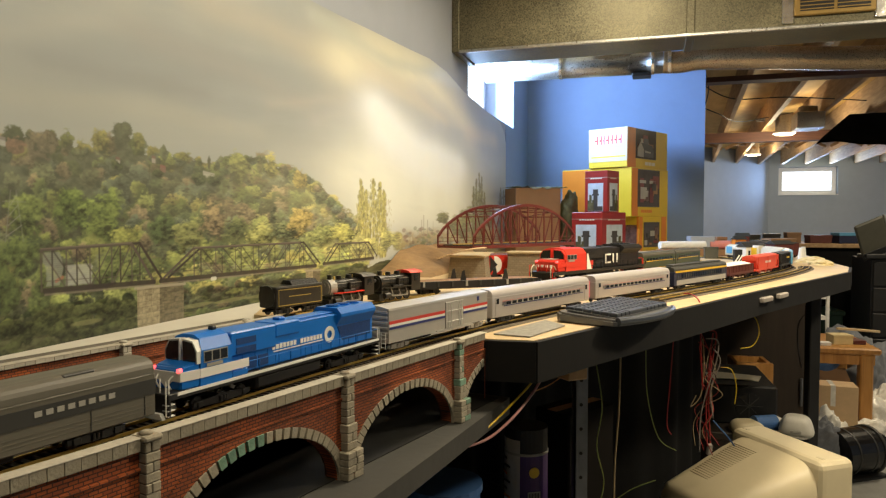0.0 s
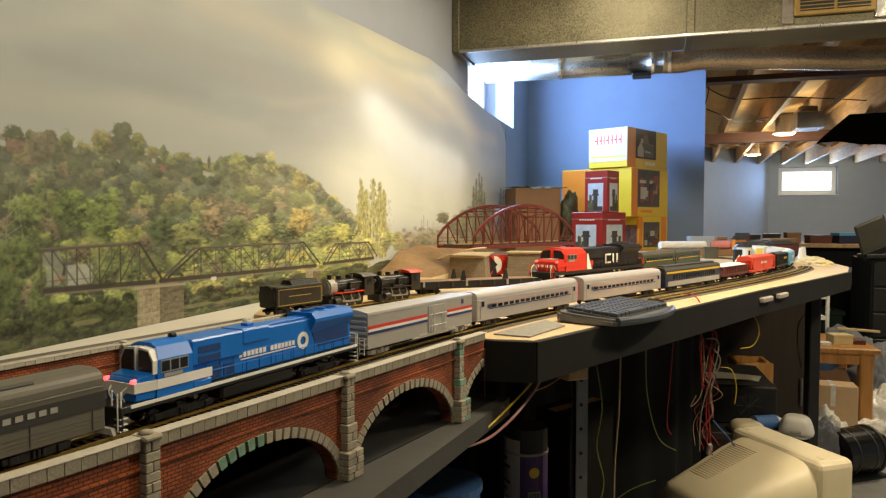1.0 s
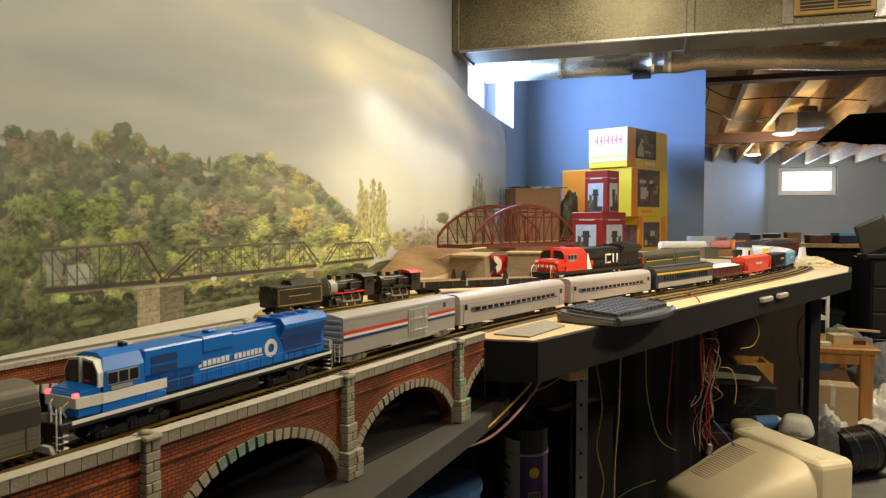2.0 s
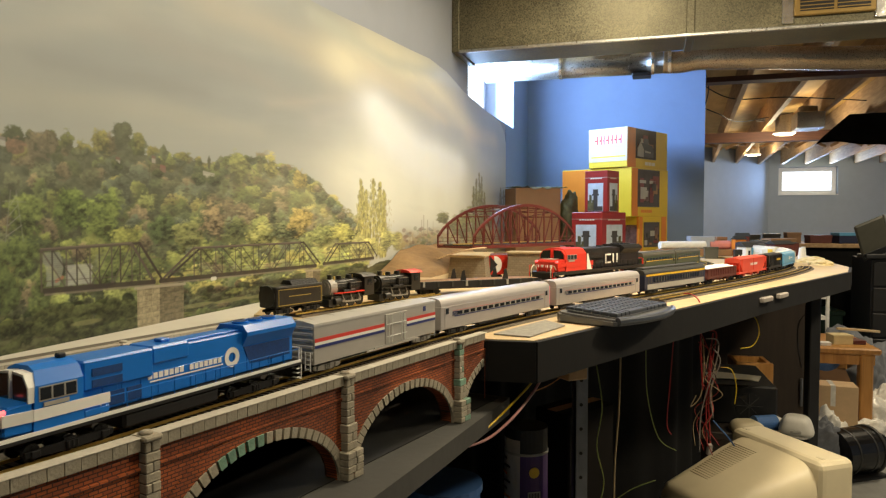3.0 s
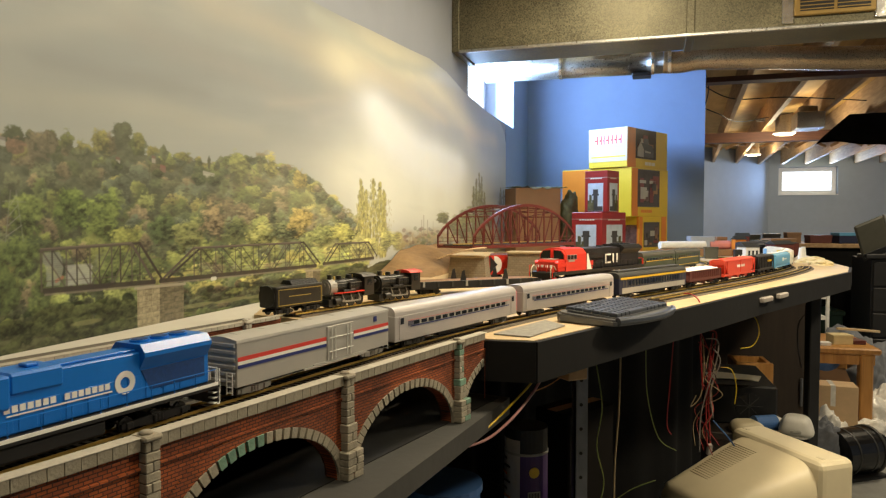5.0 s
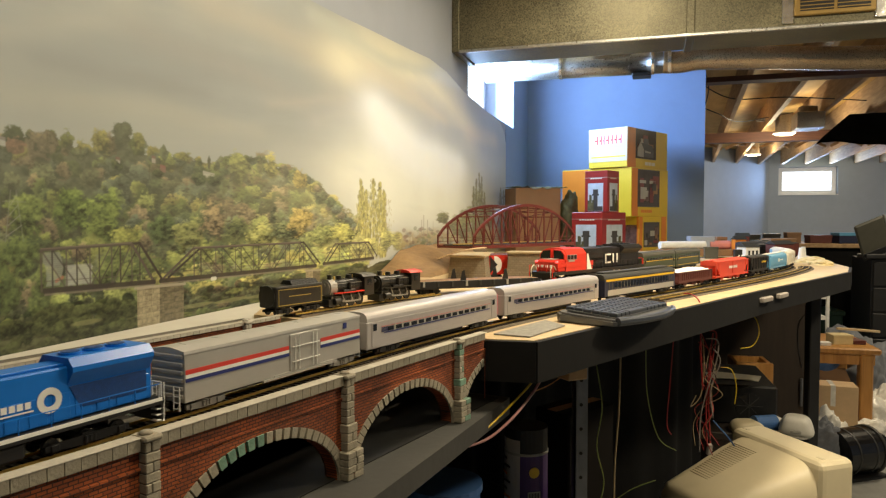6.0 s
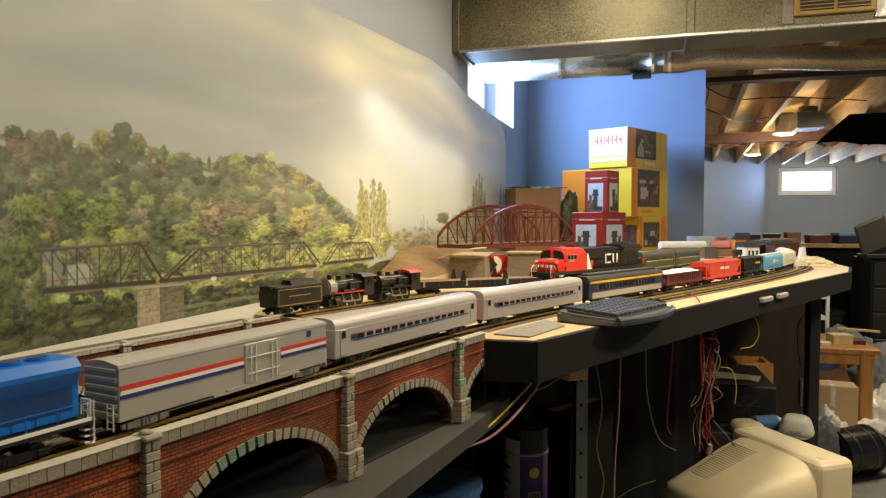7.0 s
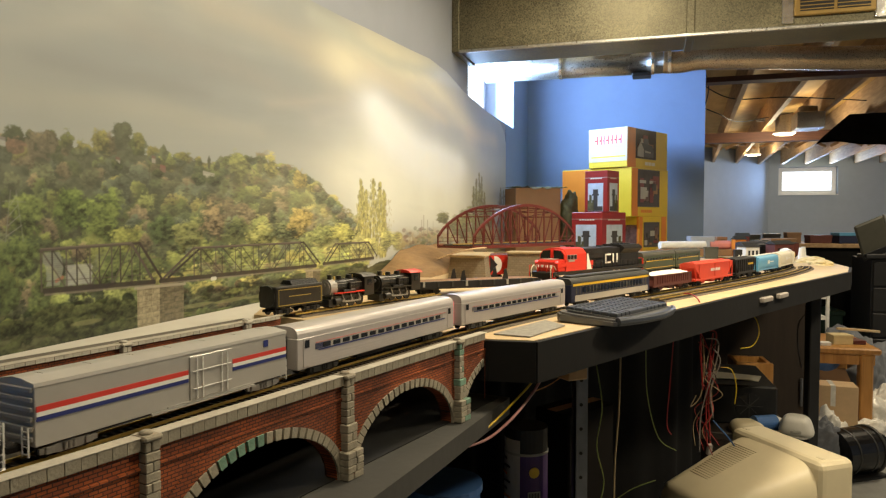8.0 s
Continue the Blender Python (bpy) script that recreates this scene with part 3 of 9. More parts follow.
# ================= tracks =================
def rail_line(name, label, s0, s1, lat, step=0.0068):
    t = thing(name, label, "model track")
    n = max(2, int((s1 - s0) / 0.02))
    for side in (-0.00825, 0.00825):
        b = bmesh.new()
        rows = []
        for i in range(n + 1):
            s = s0 + (s1 - s0) * i / n
            ring = []
            for dl, dz in ((-0.0006, 0.0), (0.0006, 0.0), (0.0004, -0.0022), (-0.0004, -0.0022)):
                x, y, h = on_track(s, lat + side + dl)
                ring.append(b.verts.new((x, y, RAIL + dz)))
            rows.append(ring)
        for a, c in zip(rows, rows[1:]):
            for k in range(4):
                b.faces.new((a[k], a[(k + 1) % 4], c[(k + 1) % 4], c[k]))
        part("rail", b, M["brass_rail"], t)
    b = bmesh.new()
    s = s0
    while s < s1:
        x, y, h = on_track(s, lat)
        m = pose(x, y, RAIL - 0.0031, 0, 0, 90 - math.degrees(h)) @ Matrix.Diagonal((0.0028, 0.030, 0.0018, 1))
        bmesh.ops.create_cube(b, size=1.0, matrix=m)
        s += step
    tagged(part("tie_strip", b, M["tie"], t), kind="stuff")
    b = bmesh.new()
    rows = []
    for i in range(n + 1):
        s = s0 + (s1 - s0) * i / n
        ring = []
        for dl, dz in ((-0.022, -0.006), (-0.017, -0.0036), (0.017, -0.0036), (0.022, -0.006)):
            x, y, h = on_track(s, lat + dl)
            ring.append(b.verts.new((x, y, RAIL + dz)))
        rows.append(ring)
    for a, c in zip(rows, rows[1:]):
        for k in range(3):
            b.faces.new((a[k], a[k + 1], c[k + 1], c[k]))
    part("roadbed", b, M["ballast"], t)


rail_line("outer_track", "model track with brass rails on dark ties", -0.4, 3.9, 0.0)
rail_line("siding_track", "short model siding track with dull rails", 1.42, 2.62, -0.050)
rail_line("middle_track", "model track carrying the parked freight train", 1.15, 2.9, 0.235)
rail_line("inner_track", "model track beside the mural", 0.892, 1.22, 0.305)


# ================= brick viaducts =================
def viaduct(m, label, x0, x1, piers, detail, stone, lip=-0.0075):
    """Local x along, y left; the face looks to -y at y = 0; z from the rail."""
    t = thing("brick_viaduct", label, "model viaduct", m)
    zb, zt, th = -0.0895, lip + 0.0005, 0.012
    bay = 0.2077
    arches = [p + bay / 2 for p in piers] + [piers[0] - bay / 2]
    for c in arches:
        xa, xb = max(x0, c - bay / 2), min(x1, c + bay / 2)
        if xb - xa < 0.02:
            continue
        pts = [(xa, zt), (xb, zt)]
        half, hh, cz = 0.090, 0.058, -0.0895
        n = 28
        ring = []
        for i in range(n + 1):
            a = math.pi * i / n
            x, z = c + half * math.cos(a), cz + hh * math.sin(a)
            if xa <= x <= xb:
                ring.append((x, z))
        pts += ([(xb, zb)] if xb >= c + half else []) + ring + ([(xa, zb)] if xa <= c - half else [])
        part("spandrel_wall", prism(pts, 0.0, th, "y"), M["brickwork"], t)
    # back wall of the deck and the deck
    part("deck", box(x0, x1, th, 0.075, -0.016, -0.0062), M["mortar"], t)
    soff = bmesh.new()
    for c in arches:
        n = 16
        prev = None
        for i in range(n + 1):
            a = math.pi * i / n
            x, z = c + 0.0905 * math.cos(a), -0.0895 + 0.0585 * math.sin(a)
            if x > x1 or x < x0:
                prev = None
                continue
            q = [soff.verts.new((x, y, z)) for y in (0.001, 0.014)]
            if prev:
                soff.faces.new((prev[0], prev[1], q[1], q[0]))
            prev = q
    part("arch_soffit", soff, M["soffit_shade"], t)
    # string course under the coping
    part("string_course", box(x0, x1, -0.0016, 0.0, -0.0185, -0.0165), M["brickwork"], t)
    if detail:
        for c in arches:
            ring = [(c + r * math.cos(a) * 0.0902, -0.0895 + r2 * math.sin(a) * 0.0582) for r, r2, a in
                    [(1.24, 1.32, math.pi * i / 20) for i in range(1, 20)] + [(1.10, 1.14, math.pi * i / 20) for i in range(19, 0, -1)]]
            ring = [(min(max(x, x0), x1), min(z, -0.0190)) for x, z in ring]
            part("arch_band", prism(ring, -0.0012, 0.0, "y"), M["brickwork"], t)
    # coping stones
    w = 0.0101
    stones = [part("coping_stone", box(-w / 2 + 0.00012, w / 2 - 0.00012, -0.0035 - e, 0.0070, lip, 0.0032 + e, 0.0003), stone, t, m=pose(x0 + w / 2 + i * w, 0, 0)) for i, e in enumerate((0.0, 0.0001, -0.0001))]
    n = int((x1 - x0) / w)
    for i in range(3, n):
        share(stones[i % 3], t, pose(x0 + w / 2 + i * w, 0, random.uniform(-0.0001, 0.0001), 0, 0, random.uniform(-0.25, 0.25)))
    part("coping_cap", box(x0, x1, -0.0039, 0.0072, 0.0030, 0.0041, 0.0004), M["stone_pale"], t, "smooth pale coping slab")
    # voussoirs
    vs = part("voussoir", prism([(-0.0030, 0.0), (0.0030, 0.0), (0.0036, 0.0085), (-0.0036, 0.0085)], -0.0026, 0.006, "y"), stone, t, m=pose(0, 0, -0.5))
    vg = None
    first = True
    for c in arches:
        nn = 30
        for i in range(nn):
            a = math.pi * (i + 0.5) / nn
            x, z = c + 0.0902 * math.cos(a), -0.0895 + 0.0582 * math.sin(a)
            if not (x0 + 0.004 < x < x1 - 0.002):
                continue
            nx, nz = math.cos(a) / 0.0902, math.sin(a) / 0.0582
            ang = math.degrees(math.atan2(nx, nz))
            mm = pose(x, random.uniform(-0.0003, 0.0003), z, 0, ang, 0)
            green = detail and abs(c - (piers[1] + bay / 2)) < 0.02 and 1.55 < a < 2.10
            if green:
                if vg is None:
                    vg = part("voussoir", prism([(-0.0030, 0.0), (0.0030, 0.0), (0.0036, 0.0085), (-0.0036, 0.0085)], -0.0026, 0.006, "y"), M["stone_green"], t, "stone with a green paint stain", m=mm)
                else:
                    share(vg, t, mm)
            elif first:
                vs.matrix_basis = mm
                first = False
            else:
                share(vs, t, mm)
    # piers with a broader foot, a moulded cap and a round finial
    for p in piers:
        pr = part("pier", box(p - 0.0052, p + 0.0052, -0.0058, 0.004, -0.0895, 0.001), M["mortar"], t)
        rows = [(-0.0893, -0.0638, 0.0115, 0.0125)] + [(-0.0636, -0.040, 0.0075, 0.0088), (-0.0398, 0.0005, 0.0058, 0.0068)]
        for z0, z1, hw, pd in rows:
            h = 0.0062 if hw > 0.01 else 0.0068
            nr = max(1, round((z1 - z0) / h))
            for i in range(nr):
                a0, a1 = z0 + (z1 - z0) * i / nr, z0 + (z1 - z0) * (i + 1) / nr
                cut = [(-hw, hw)] if i % 2 == 0 and hw < 0.01 else [(-hw, random.uniform(-0.25, 0.35) * hw), None]
                if cut[-1] is None:
                    cut = [cut[0], (cut[0][1], hw)]
                for c0, c1 in cut:
                    j = random.uniform(0, 0.0006)
                    mat = M["stone_green"] if detail and p > 0.4 and random.random() < 0.25 else stone
                    part("pier_stone", box(p + c0 + 0.00025, p + c1 - 0.00025, -pd - j, 0.003, a0 + 0.00025, a1 - 0.00025, 0.0006), mat, pr)
        part("cap", box(p - 0.0070, p + 0.0070, -0.0085, 0.0085, 0.0008, 0.0046, 0.0012), stone, pr)
        f = bmesh.new()
        bmesh.ops.create_uvsphere(f, u_segments=14, v_segments=8, radius=0.0046, matrix=Matrix.Translation((p, 0.0, 0.0054)) @ Matrix.Diagonal((1, 1, 0.45, 1)))
        part("finial", f, stone, pr, smooth=True)
    return t


viaduct(VIA @ pose(0.39, -0.0395, 0, 0, 0, -2.6) @ pose(0, 0.0035, 0), "model brick viaduct with limestone coping and round arches", -0.70, 0.486, (-0.206, 0.003, 0.2085, 0.4155), True, M["stone"], -0.0050)
viaduct(VIA @ pose(0, 0.272, 0), "model brick viaduct with pale coping beside the mural shelf", -0.32, 0.878, (0.19, 0.40, 0.612, 0.805), False, M["stone_pale"], -0.0010)

# black boards added between the two viaducts for the shade inside the arches
tagged(part("backing_board", box(-0.35, 0.885, 0.115, 0.123, -0.0884, -0.0602), M["black_fascia"], m=VIA), "black board added between the viaducts to keep the arches dark", "board")
tagged(part("cover_board", box(-0.35, 0.885, 0.036, 0.268, -0.060, -0.0548), M["black_fascia"], m=VIA), "black board added between the two tracks to shade the arches", "board")

# ================= the printed mural =================
MU0, MU1, MZ0, MZ1 = -0.45, 2.818, 1.091, 1.79


def lattice_noise(rng, uu, zz, su, sz, octaves=4):
    out, amp, tot = np.zeros_like(uu), 1.0, 0.0
    for o in range(octaves):
        g = rng.random((64, 64))
        a, c = (uu * su * 2 ** o) % 63, (zz * sz * 2 ** o) % 63
        i, j = a.astype(int), c.astype(int)
        fa, fc = a - i, c - j
        fa, fc = fa * fa * (3 - 2 * fa), fc * fc * (3 - 2 * fc)
        out += amp * ((g[i, j] * (1 - fa) + g[i + 1, j] * fa) * (1 - fc) + (g[i, j + 1] * (1 - fa) + g[i + 1, j + 1] * fa) * fc)
        tot += amp
        amp *= 0.5
    return out / tot


def step01(a, lo, hi):
    t = np.clip((a - lo) / (hi - lo), 0, 1)
    return t * t * (3 - 2 * t)


def mural():
    rng = np.random.default_rng(4)
    cols = [MU0]
    while cols[-1] < -0.02:
        cols.append(cols[-1] + 0.008)
    while cols[-1] < MU1:
        cols.append(cols[-1] + 0.0011 + 0.0021 * max(0.0, cols[-1]))
    cols[-1] = MU1
    u = np.array(cols)
    z = np.linspace(MZ0, MZ1, 620)
    uu, zz = np.meshgrid(u, z)

    def tone(*c):
        return np.array(c)[None, None, :]

    def wash(weight, c):
        w = np.clip(weight, 0, 1)[..., None]
        col[:] = col * (1 - w) + tone(*c) * w

    def brush(points, width, c, a, squeeze=0.42):
        """A soft, wispy cloud, or sheen put into the colour, along a chain of points."""
        best = np.full(uu.shape, 9.0)
        for (u0, z0), (u1, z1) in zip(points, points[1:]):
            px, pz = (uu - u0) * squeeze, zz - z0
            dx, dz = (u1 - u0) * squeeze, z1 - z0
            t = np.clip((px * dx + pz * dz) / (dx * dx + dz * dz), 0, 1)
            best = np.minimum(best, np.hypot(px - t * dx, pz - t * dz))
        wash(np.exp(-((best + 0.030 * (warp - 0.5) + 0.022 * (wisp - 0.5)) / width) ** 2) * a * (0.70 + 0.6 * wisp), c)

    # evening sky: grey-beige on the left, warm slanting clouds, a pale glow low down on the right
    warp = lattice_noise(rng, uu + 5, zz + 5, 1.6, 3.0, 3)
    wisp = lattice_noise(rng, uu * 0.5 + 3, zz + 0.12 * uu + 0.08 * warp, 5.0, 22.0, 5)
    col = np.ones(uu.shape + (3,)) * tone(0.375, 0.385, 0.36)
    band = lattice_noise(rng, uu * 0.5 + 7, zz - 0.10 * uu + 0.06 * warp + 2, 2.6, 12.0, 5)
    wash(step01(band, 0.42, 0.68) * 0.55, (0.47, 0.465, 0.40))
    wash((1 - step01(band, 0.30, 0.48)) * 0.45, (0.33, 0.335, 0.315))
    wash((1 - step01(zz, 1.38, 1.47)) * 0.35, (0.47, 0.46, 0.39))
    wash(step01(uu, 0.75, 1.5) * 0.55, (0.60, 0.59, 0.50))
    brush([(0.0, 1.462), (0.10, 1.50), (0.198, 1.539)], 0.020, (0.50, 0.49, 0.42), 0.45)
    brush([(0.06, 1.445), (0.20, 1.45), (0.375, 1.46)], 0.016, (0.34, 0.335, 0.31), 0.5)
    brush([(0.231, 1.520), (0.474, 1.522), (0.725, 1.497)], 0.024, (0.39, 0.375, 0.34), 0.55)
    brush([(0.0, 1.398), (0.228, 1.414), (0.527, 1.419)], 0.014, (0.50, 0.48, 0.39), 0.35)
    brush([(0.409, 1.613), (0.570, 1.622), (0.779, 1.616), (1.026, 1.594), (1.267, 1.534)], 0.034, (0.49, 0.445, 0.355), 0.65)
    brush([(0.588, 1.475), (0.924, 1.542)], 0.016, (0.56, 0.49, 0.39), 0.28)
    brush([(0.777, 1.468), (0.956, 1.520), (1.099, 1.497)], 0.022, (0.47, 0.45, 0.405), 0.55)
    brush([(0.95, 1.37), (1.10, 1.40), (1.22, 1.40)], 0.05, (0.72, 0.68, 0.53), 0.6)
    brush([(0.93, 1.63), (1.101, 1.685), (1.468, 1.711), (1.778, 1.674), (2.140, 1.607)], 0.062, (0.84, 0.76, 0.55), 0.9)
    brush([(1.10, 1.64), (1.45, 1.63), (1.75, 1.60)], 0.030, (0.72, 0.63, 0.46), 0.7)
    brush([(0.780, 1.697), (1.224, 1.694), (1.644, 1.747)], 0.020, (0.54, 0.55, 0.46), 0.6)
    brush([(1.70, 1.575), (2.0, 1.575), (2.389, 1.560)], 0.022, (0.50, 0.50, 0.46), 0.5)
    brush([(2.10, 1.60), (2.55, 1.62)], 0.036, (0.80, 0.67, 0.48), 0.7)
    brush([(2.3, 1.50), (2.75, 1.50)], 0.07, (0.62, 0.62, 0.58), 0.6)
    # glow and streak: printed sky plus the window's sheen on paper, put into colour
    brush([(1.220, 1.330), (1.75, 1.330)], 0.15, (0.93, 0.90, 0.74), 1.1)
    brush([(1.12, 1.550), (1.26, 1.505), (1.45, 1.465), (1.928, 1.454)], 0.050, (0.95, 0.94, 0.90), 1.0)
    brush([(1.20, 1.50), (1.5, 1.43), (1.8, 1.42)], 0.075, (0.97, 0.95, 0.88), 0.9)
    col *= (0.965 + 0.07 * lattice_noise(rng, uu, zz, 9, 9, 4))[..., None]

    def dab(x, y, rx, ry, c, a=1.0):
        i0, i1 = np.searchsorted(u, (x - rx, x + rx))
        j0, j1 = np.searchsorted(z, (y - ry, y + ry))
        if i1 <= i0 or j1 <= j0:
            return
        du, dz = (u[i0:i1] - x) / rx, (z[j0:j1] - y) / ry
        k = np.clip((1 - (du[None, :] ** 2 + dz[:, None] ** 2)) * 2.2, 0, 1)[..., None] * a
        col[j0:j1, i0:i1] = col[j0:j1, i0:i1] * (1 - k) + np.array(c) * k

    def stroke(u0, z0, u1, z1, w, c, a=1.0):
        pad = w + 0.002
        i0, i1 = np.searchsorted(u, (min(u0, u1) - pad, max(u0, u1) + pad))
        j0, j1 = np.searchsorted(z, (min(z0, z1) - pad, max(z0, z1) + pad))
        if i1 <= i0 or j1 <= j0:
            return
        px, pz = uu[j0:j1, i0:i1] - u0, zz[j0:j1, i0:i1] - z0
        dx, dz = u1 - u0, z1 - z0
        t = np.clip((px * dx + pz * dz) / (dx * dx + dz * dz), 0, 1)
        d = np.hypot(px - t * dx, pz - t * dz)
        k = np.clip((w / 2 + 0.0007 - d) / 0.0011, 0, 1)[..., None] * a
        col[j0:j1, i0:i1] = col[j0:j1, i0:i1] * (1 - k) + np.array(c) * k

    # leaf and clump grain, shared by all the foliage; it coarsens with the distance along the wall
    su = np.log(0.45 + np.maximum(uu, -0.3)) * 0.55
    rough_edge = lattice_noise(rng, su + 3, zz, 42, 60, 3)
    clump = lattice_noise(rng, su + 7, zz + 1, 80, 130, 3)
    leaf = lattice_noise(rng, su + 11, zz + 2, 210, 330, 3)

    def crown(x, y, w, h, c, haze=0.0, veil=(0.31, 0.30, 0.20), soft=3.6, power=2.0):
        """One tree crown: lobed edge, lit from above, darker and gappy towards its foot."""
        i0, i1 = np.searchsorted(u, (x - 1.5 * w, x + 1.5 * w))
        j0, j1 = np.searchsorted(z, (y - 1.5 * h, y + 1.5 * h))
        if i1 <= i0 or j1 <= j0:
            return
        s = (slice(j0, j1), slice(i0, i1))
        du, dz = (uu[s] - x) / w, (zz[s] - y) / h
        r = (np.abs(du) ** power + np.abs(dz) ** power) ** (1 / power)
        edge = 1 + 1.0 * (rough_edge[s] - 0.5) + 0.6 * (clump[s] - 0.5) + 0.5 * (leaf[s] - 0.5)
        k = np.clip((edge - r) * soft, 0, 1)[..., None]
        lit = 0.68 + 0.42 * dz - 0.12 * du + 1.25 * (clump[s] - 0.5) + 1.15 * (leaf[s] - 0.5)
        lit = np.clip(lit, 0.16, 1.7)[..., None]
        cc = np.array(c) * lit * (1 + 0.10 * (lit - 0.7) * np.array((1.2, 0.8, -0.6)))
        cc = cc * (1 - haze) + np.array(veil) * haze
        col[s] = col[s] * (1 - k) + cc * k

    ridge_u = [-0.5, 0.0, 0.03, 0.053, 0.080, 0.113, 0.14, 0.173, 0.20, 0.222, 0.26, 0.289, 0.335, 0.375, 0.415, 0.437, 0.475, 0.54, 0.60, 0.66, 0.72, 0.80, 0.88, 0.986, 1.05]
    ridge_z = [1.35, 1.352, 1.364, 1.372, 1.372, 1.362, 1.366, 1.388, 1.390, 1.372, 1.366, 1.362, 1.362, 1.364, 1.354, 1.362, 1.378, 1.378, 1.372, 1.368, 1.358, 1.325, 1.296, 1.252, 1.21]
    foot_u, foot_z = [-0.5, 0.0, 0.23, 0.44, 0.76, 1.07, 1.4], [1.13, 1.13, 1.125, 1.12, 1.115, 1.12, 1.15]
    ru = np.interp(uu, ridge_u, ridge_z)
    under = (zz < ru - 0.020 + 0.02 * (rough_edge - 0.5)) & (uu < 1.06)
    base = tone(0.115, 0.125, 0.075) * np.clip(0.55 + 2.0 * (clump - 0.4), 0.3, 1.6)[..., None]
    hz = np.clip(0.55 - (ru - zz) * 4.0, 0.08, 0.45)[..., None]
    base = base * (1 - hz) + tone(0.30, 0.30, 0.20) * hz
    col[under] = base[under]
    greens = np.array([(0.080, 0.105, 0.048), (0.135, 0.165, 0.060), (0.215, 0.235, 0.075), (0.150, 0.165, 0.090), (0.30, 0.270, 0.085), (0.205, 0.160, 0.095), (0.105, 0.130, 0.090), (0.26, 0.29, 0.085)])
    todo = []
    for k in range(680):
        x = -0.1 + 1.12 * rng.random() ** 0.9
        top, foot = np.interp(x, ridge_u, ridge_z), np.interp(x, foot_u, foot_z)
        q = rng.random()
        todo.append((top - 0.014 - q * (top - foot - 0.012), x, q))
    todo.sort(reverse=True)
    for y, x, q in todo:
        far = 1 + 2.3 * max(0.0, x)
        size = rng.uniform(0.6, 1.35) * (0.012 + 0.013 * q)
        w, h = size * far * 0.95, size * (1 + 0.55 * max(0.0, x)) * rng.uniform(0.8, 1.15)
        east = float(step01(np.array(x), 0.25, 0.9))
        if q < 0.30:
            p = (0.14, 0.10, 0.05 + 0.10 * east, 0.20, 0.04 + 0.12 * east, 0.22 - 0.07 * east, 0.25 - 0.15 * east, 0.0)
        elif q < 0.55:
            p = (0.30 - 0.2 * east, 0.14, 0.06 + 0.1 * east, 0.14, 0.04 + 0.14 * east, 0.10, 0.22 - 0.14 * east, 0.0)
        else:
            p = (0.18 - 0.1 * east, 0.22, 0.16, 0.10, 0.04 + 0.12 * east, 0.06, 0.06, 0.18)
        p = np.array(p) / sum(p)
        c = greens[rng.choice(8, p=p)] * rng.uniform(0.70, 1.35) * (1.0 + 0.65 * east) * (1.22 - 0.22 * float(step01(np.array(x), 0.1, 0.3)))
        veil = np.array((0.345, 0.325, 0.215)) * (1 - east) + np.array((0.52, 0.46, 0.26)) * east
        crown(x, y, w, h, c, max(0.08, 0.37 * (1 - 1.3 * q) + 0.18 * east), veil)
    for k in range(150):
        x = -0.03 + 1.03 * rng.random() ** 1.15
        far = 1 + 2.0 * max(0.0, x)
        s = rng.uniform(0.005, 0.012)
        east = float(step01(np.array(x), 0.25, 0.9))
        c = greens[rng.choice((0, 1, 3, 4, 5, 6, 2))] * rng.uniform(0.7, 1.25) * (1 + 0.7 * east)
        crown(x, np.interp(x, ridge_u, ridge_z) - rng.uniform(0.013, 0.032), s * far * 1.25, s * rng.uniform(0.9, 1.5), c, 0.32, power=rng.choice((1.3, 2.0, 2.0)))
    # pines and yellow crowns standing out along the ridge
    for px, pz, w, h, c, pw in ((0.19, 1.376, 0.020, 0.020, (0.085, 0.10, 0.06), 2), (0.222, 1.372, 0.012, 0.014, (0.25, 0.24, 0.07), 2), (0.276, 1.362, 0.009, 0.018, (0.13, 0.15, 0.08), 1.2), (0.325, 1.360, 0.022, 0.012, (0.30, 0.29, 0.08), 2),
                                (0.388, 1.358, 0.008, 0.013, (0.07, 0.085, 0.05), 1.2), (0.412, 1.352, 0.008, 0.008, (0.07, 0.085, 0.05), 2), (0.478, 1.350, 0.040, 0.030, (0.30, 0.31, 0.10), 2), (0.545, 1.360, 0.014, 0.020, (0.20, 0.20, 0.09), 1.3),
                                (0.585, 1.360, 0.03, 0.022, (0.46, 0.42, 0.13), 2), (0.64, 1.355, 0.012, 0.018, (0.16, 0.15, 0.08), 1.3), (0.70, 1.345, 0.03, 0.022, (0.56, 0.44, 0.13), 2), (0.056, 1.350, 0.024, 0.020, (0.20, 0.155, 0.10), 2), (0.02, 1.345, 0.012, 0.010, (0.24, 0.12, 0.08), 2)):
        crown(px, pz - 0.008, w, h, c, 0.36, power=pw)
    # pale houses among the trees
    for hx, hz, hw, wall, roof in ((-0.004, 1.345, 0.008, (0.50, 0.48, 0.43), (0.30, 0.26, 0.23)), (0.178, 1.337, 0.005, (0.46, 0.43, 0.36), (0.24, 0.14, 0.11)), (0.268, 1.333, 0.010, (0.28, 0.17, 0.13), (0.30, 0.15, 0.12)),
                                   (0.372, 1.331, 0.030, (0.50, 0.46, 0.37), (0.44, 0.40, 0.33)), (0.25, 1.345, 0.006, (0.44, 0.38, 0.32), (0.26, 0.15, 0.12))):
        for k in range(5):
            stroke(hx, hz - 0.002 * k, hx + hw, hz - 0.002 * k - 0.1 * hw, 0.0026, wall if k > 1 else roof, 0.75)
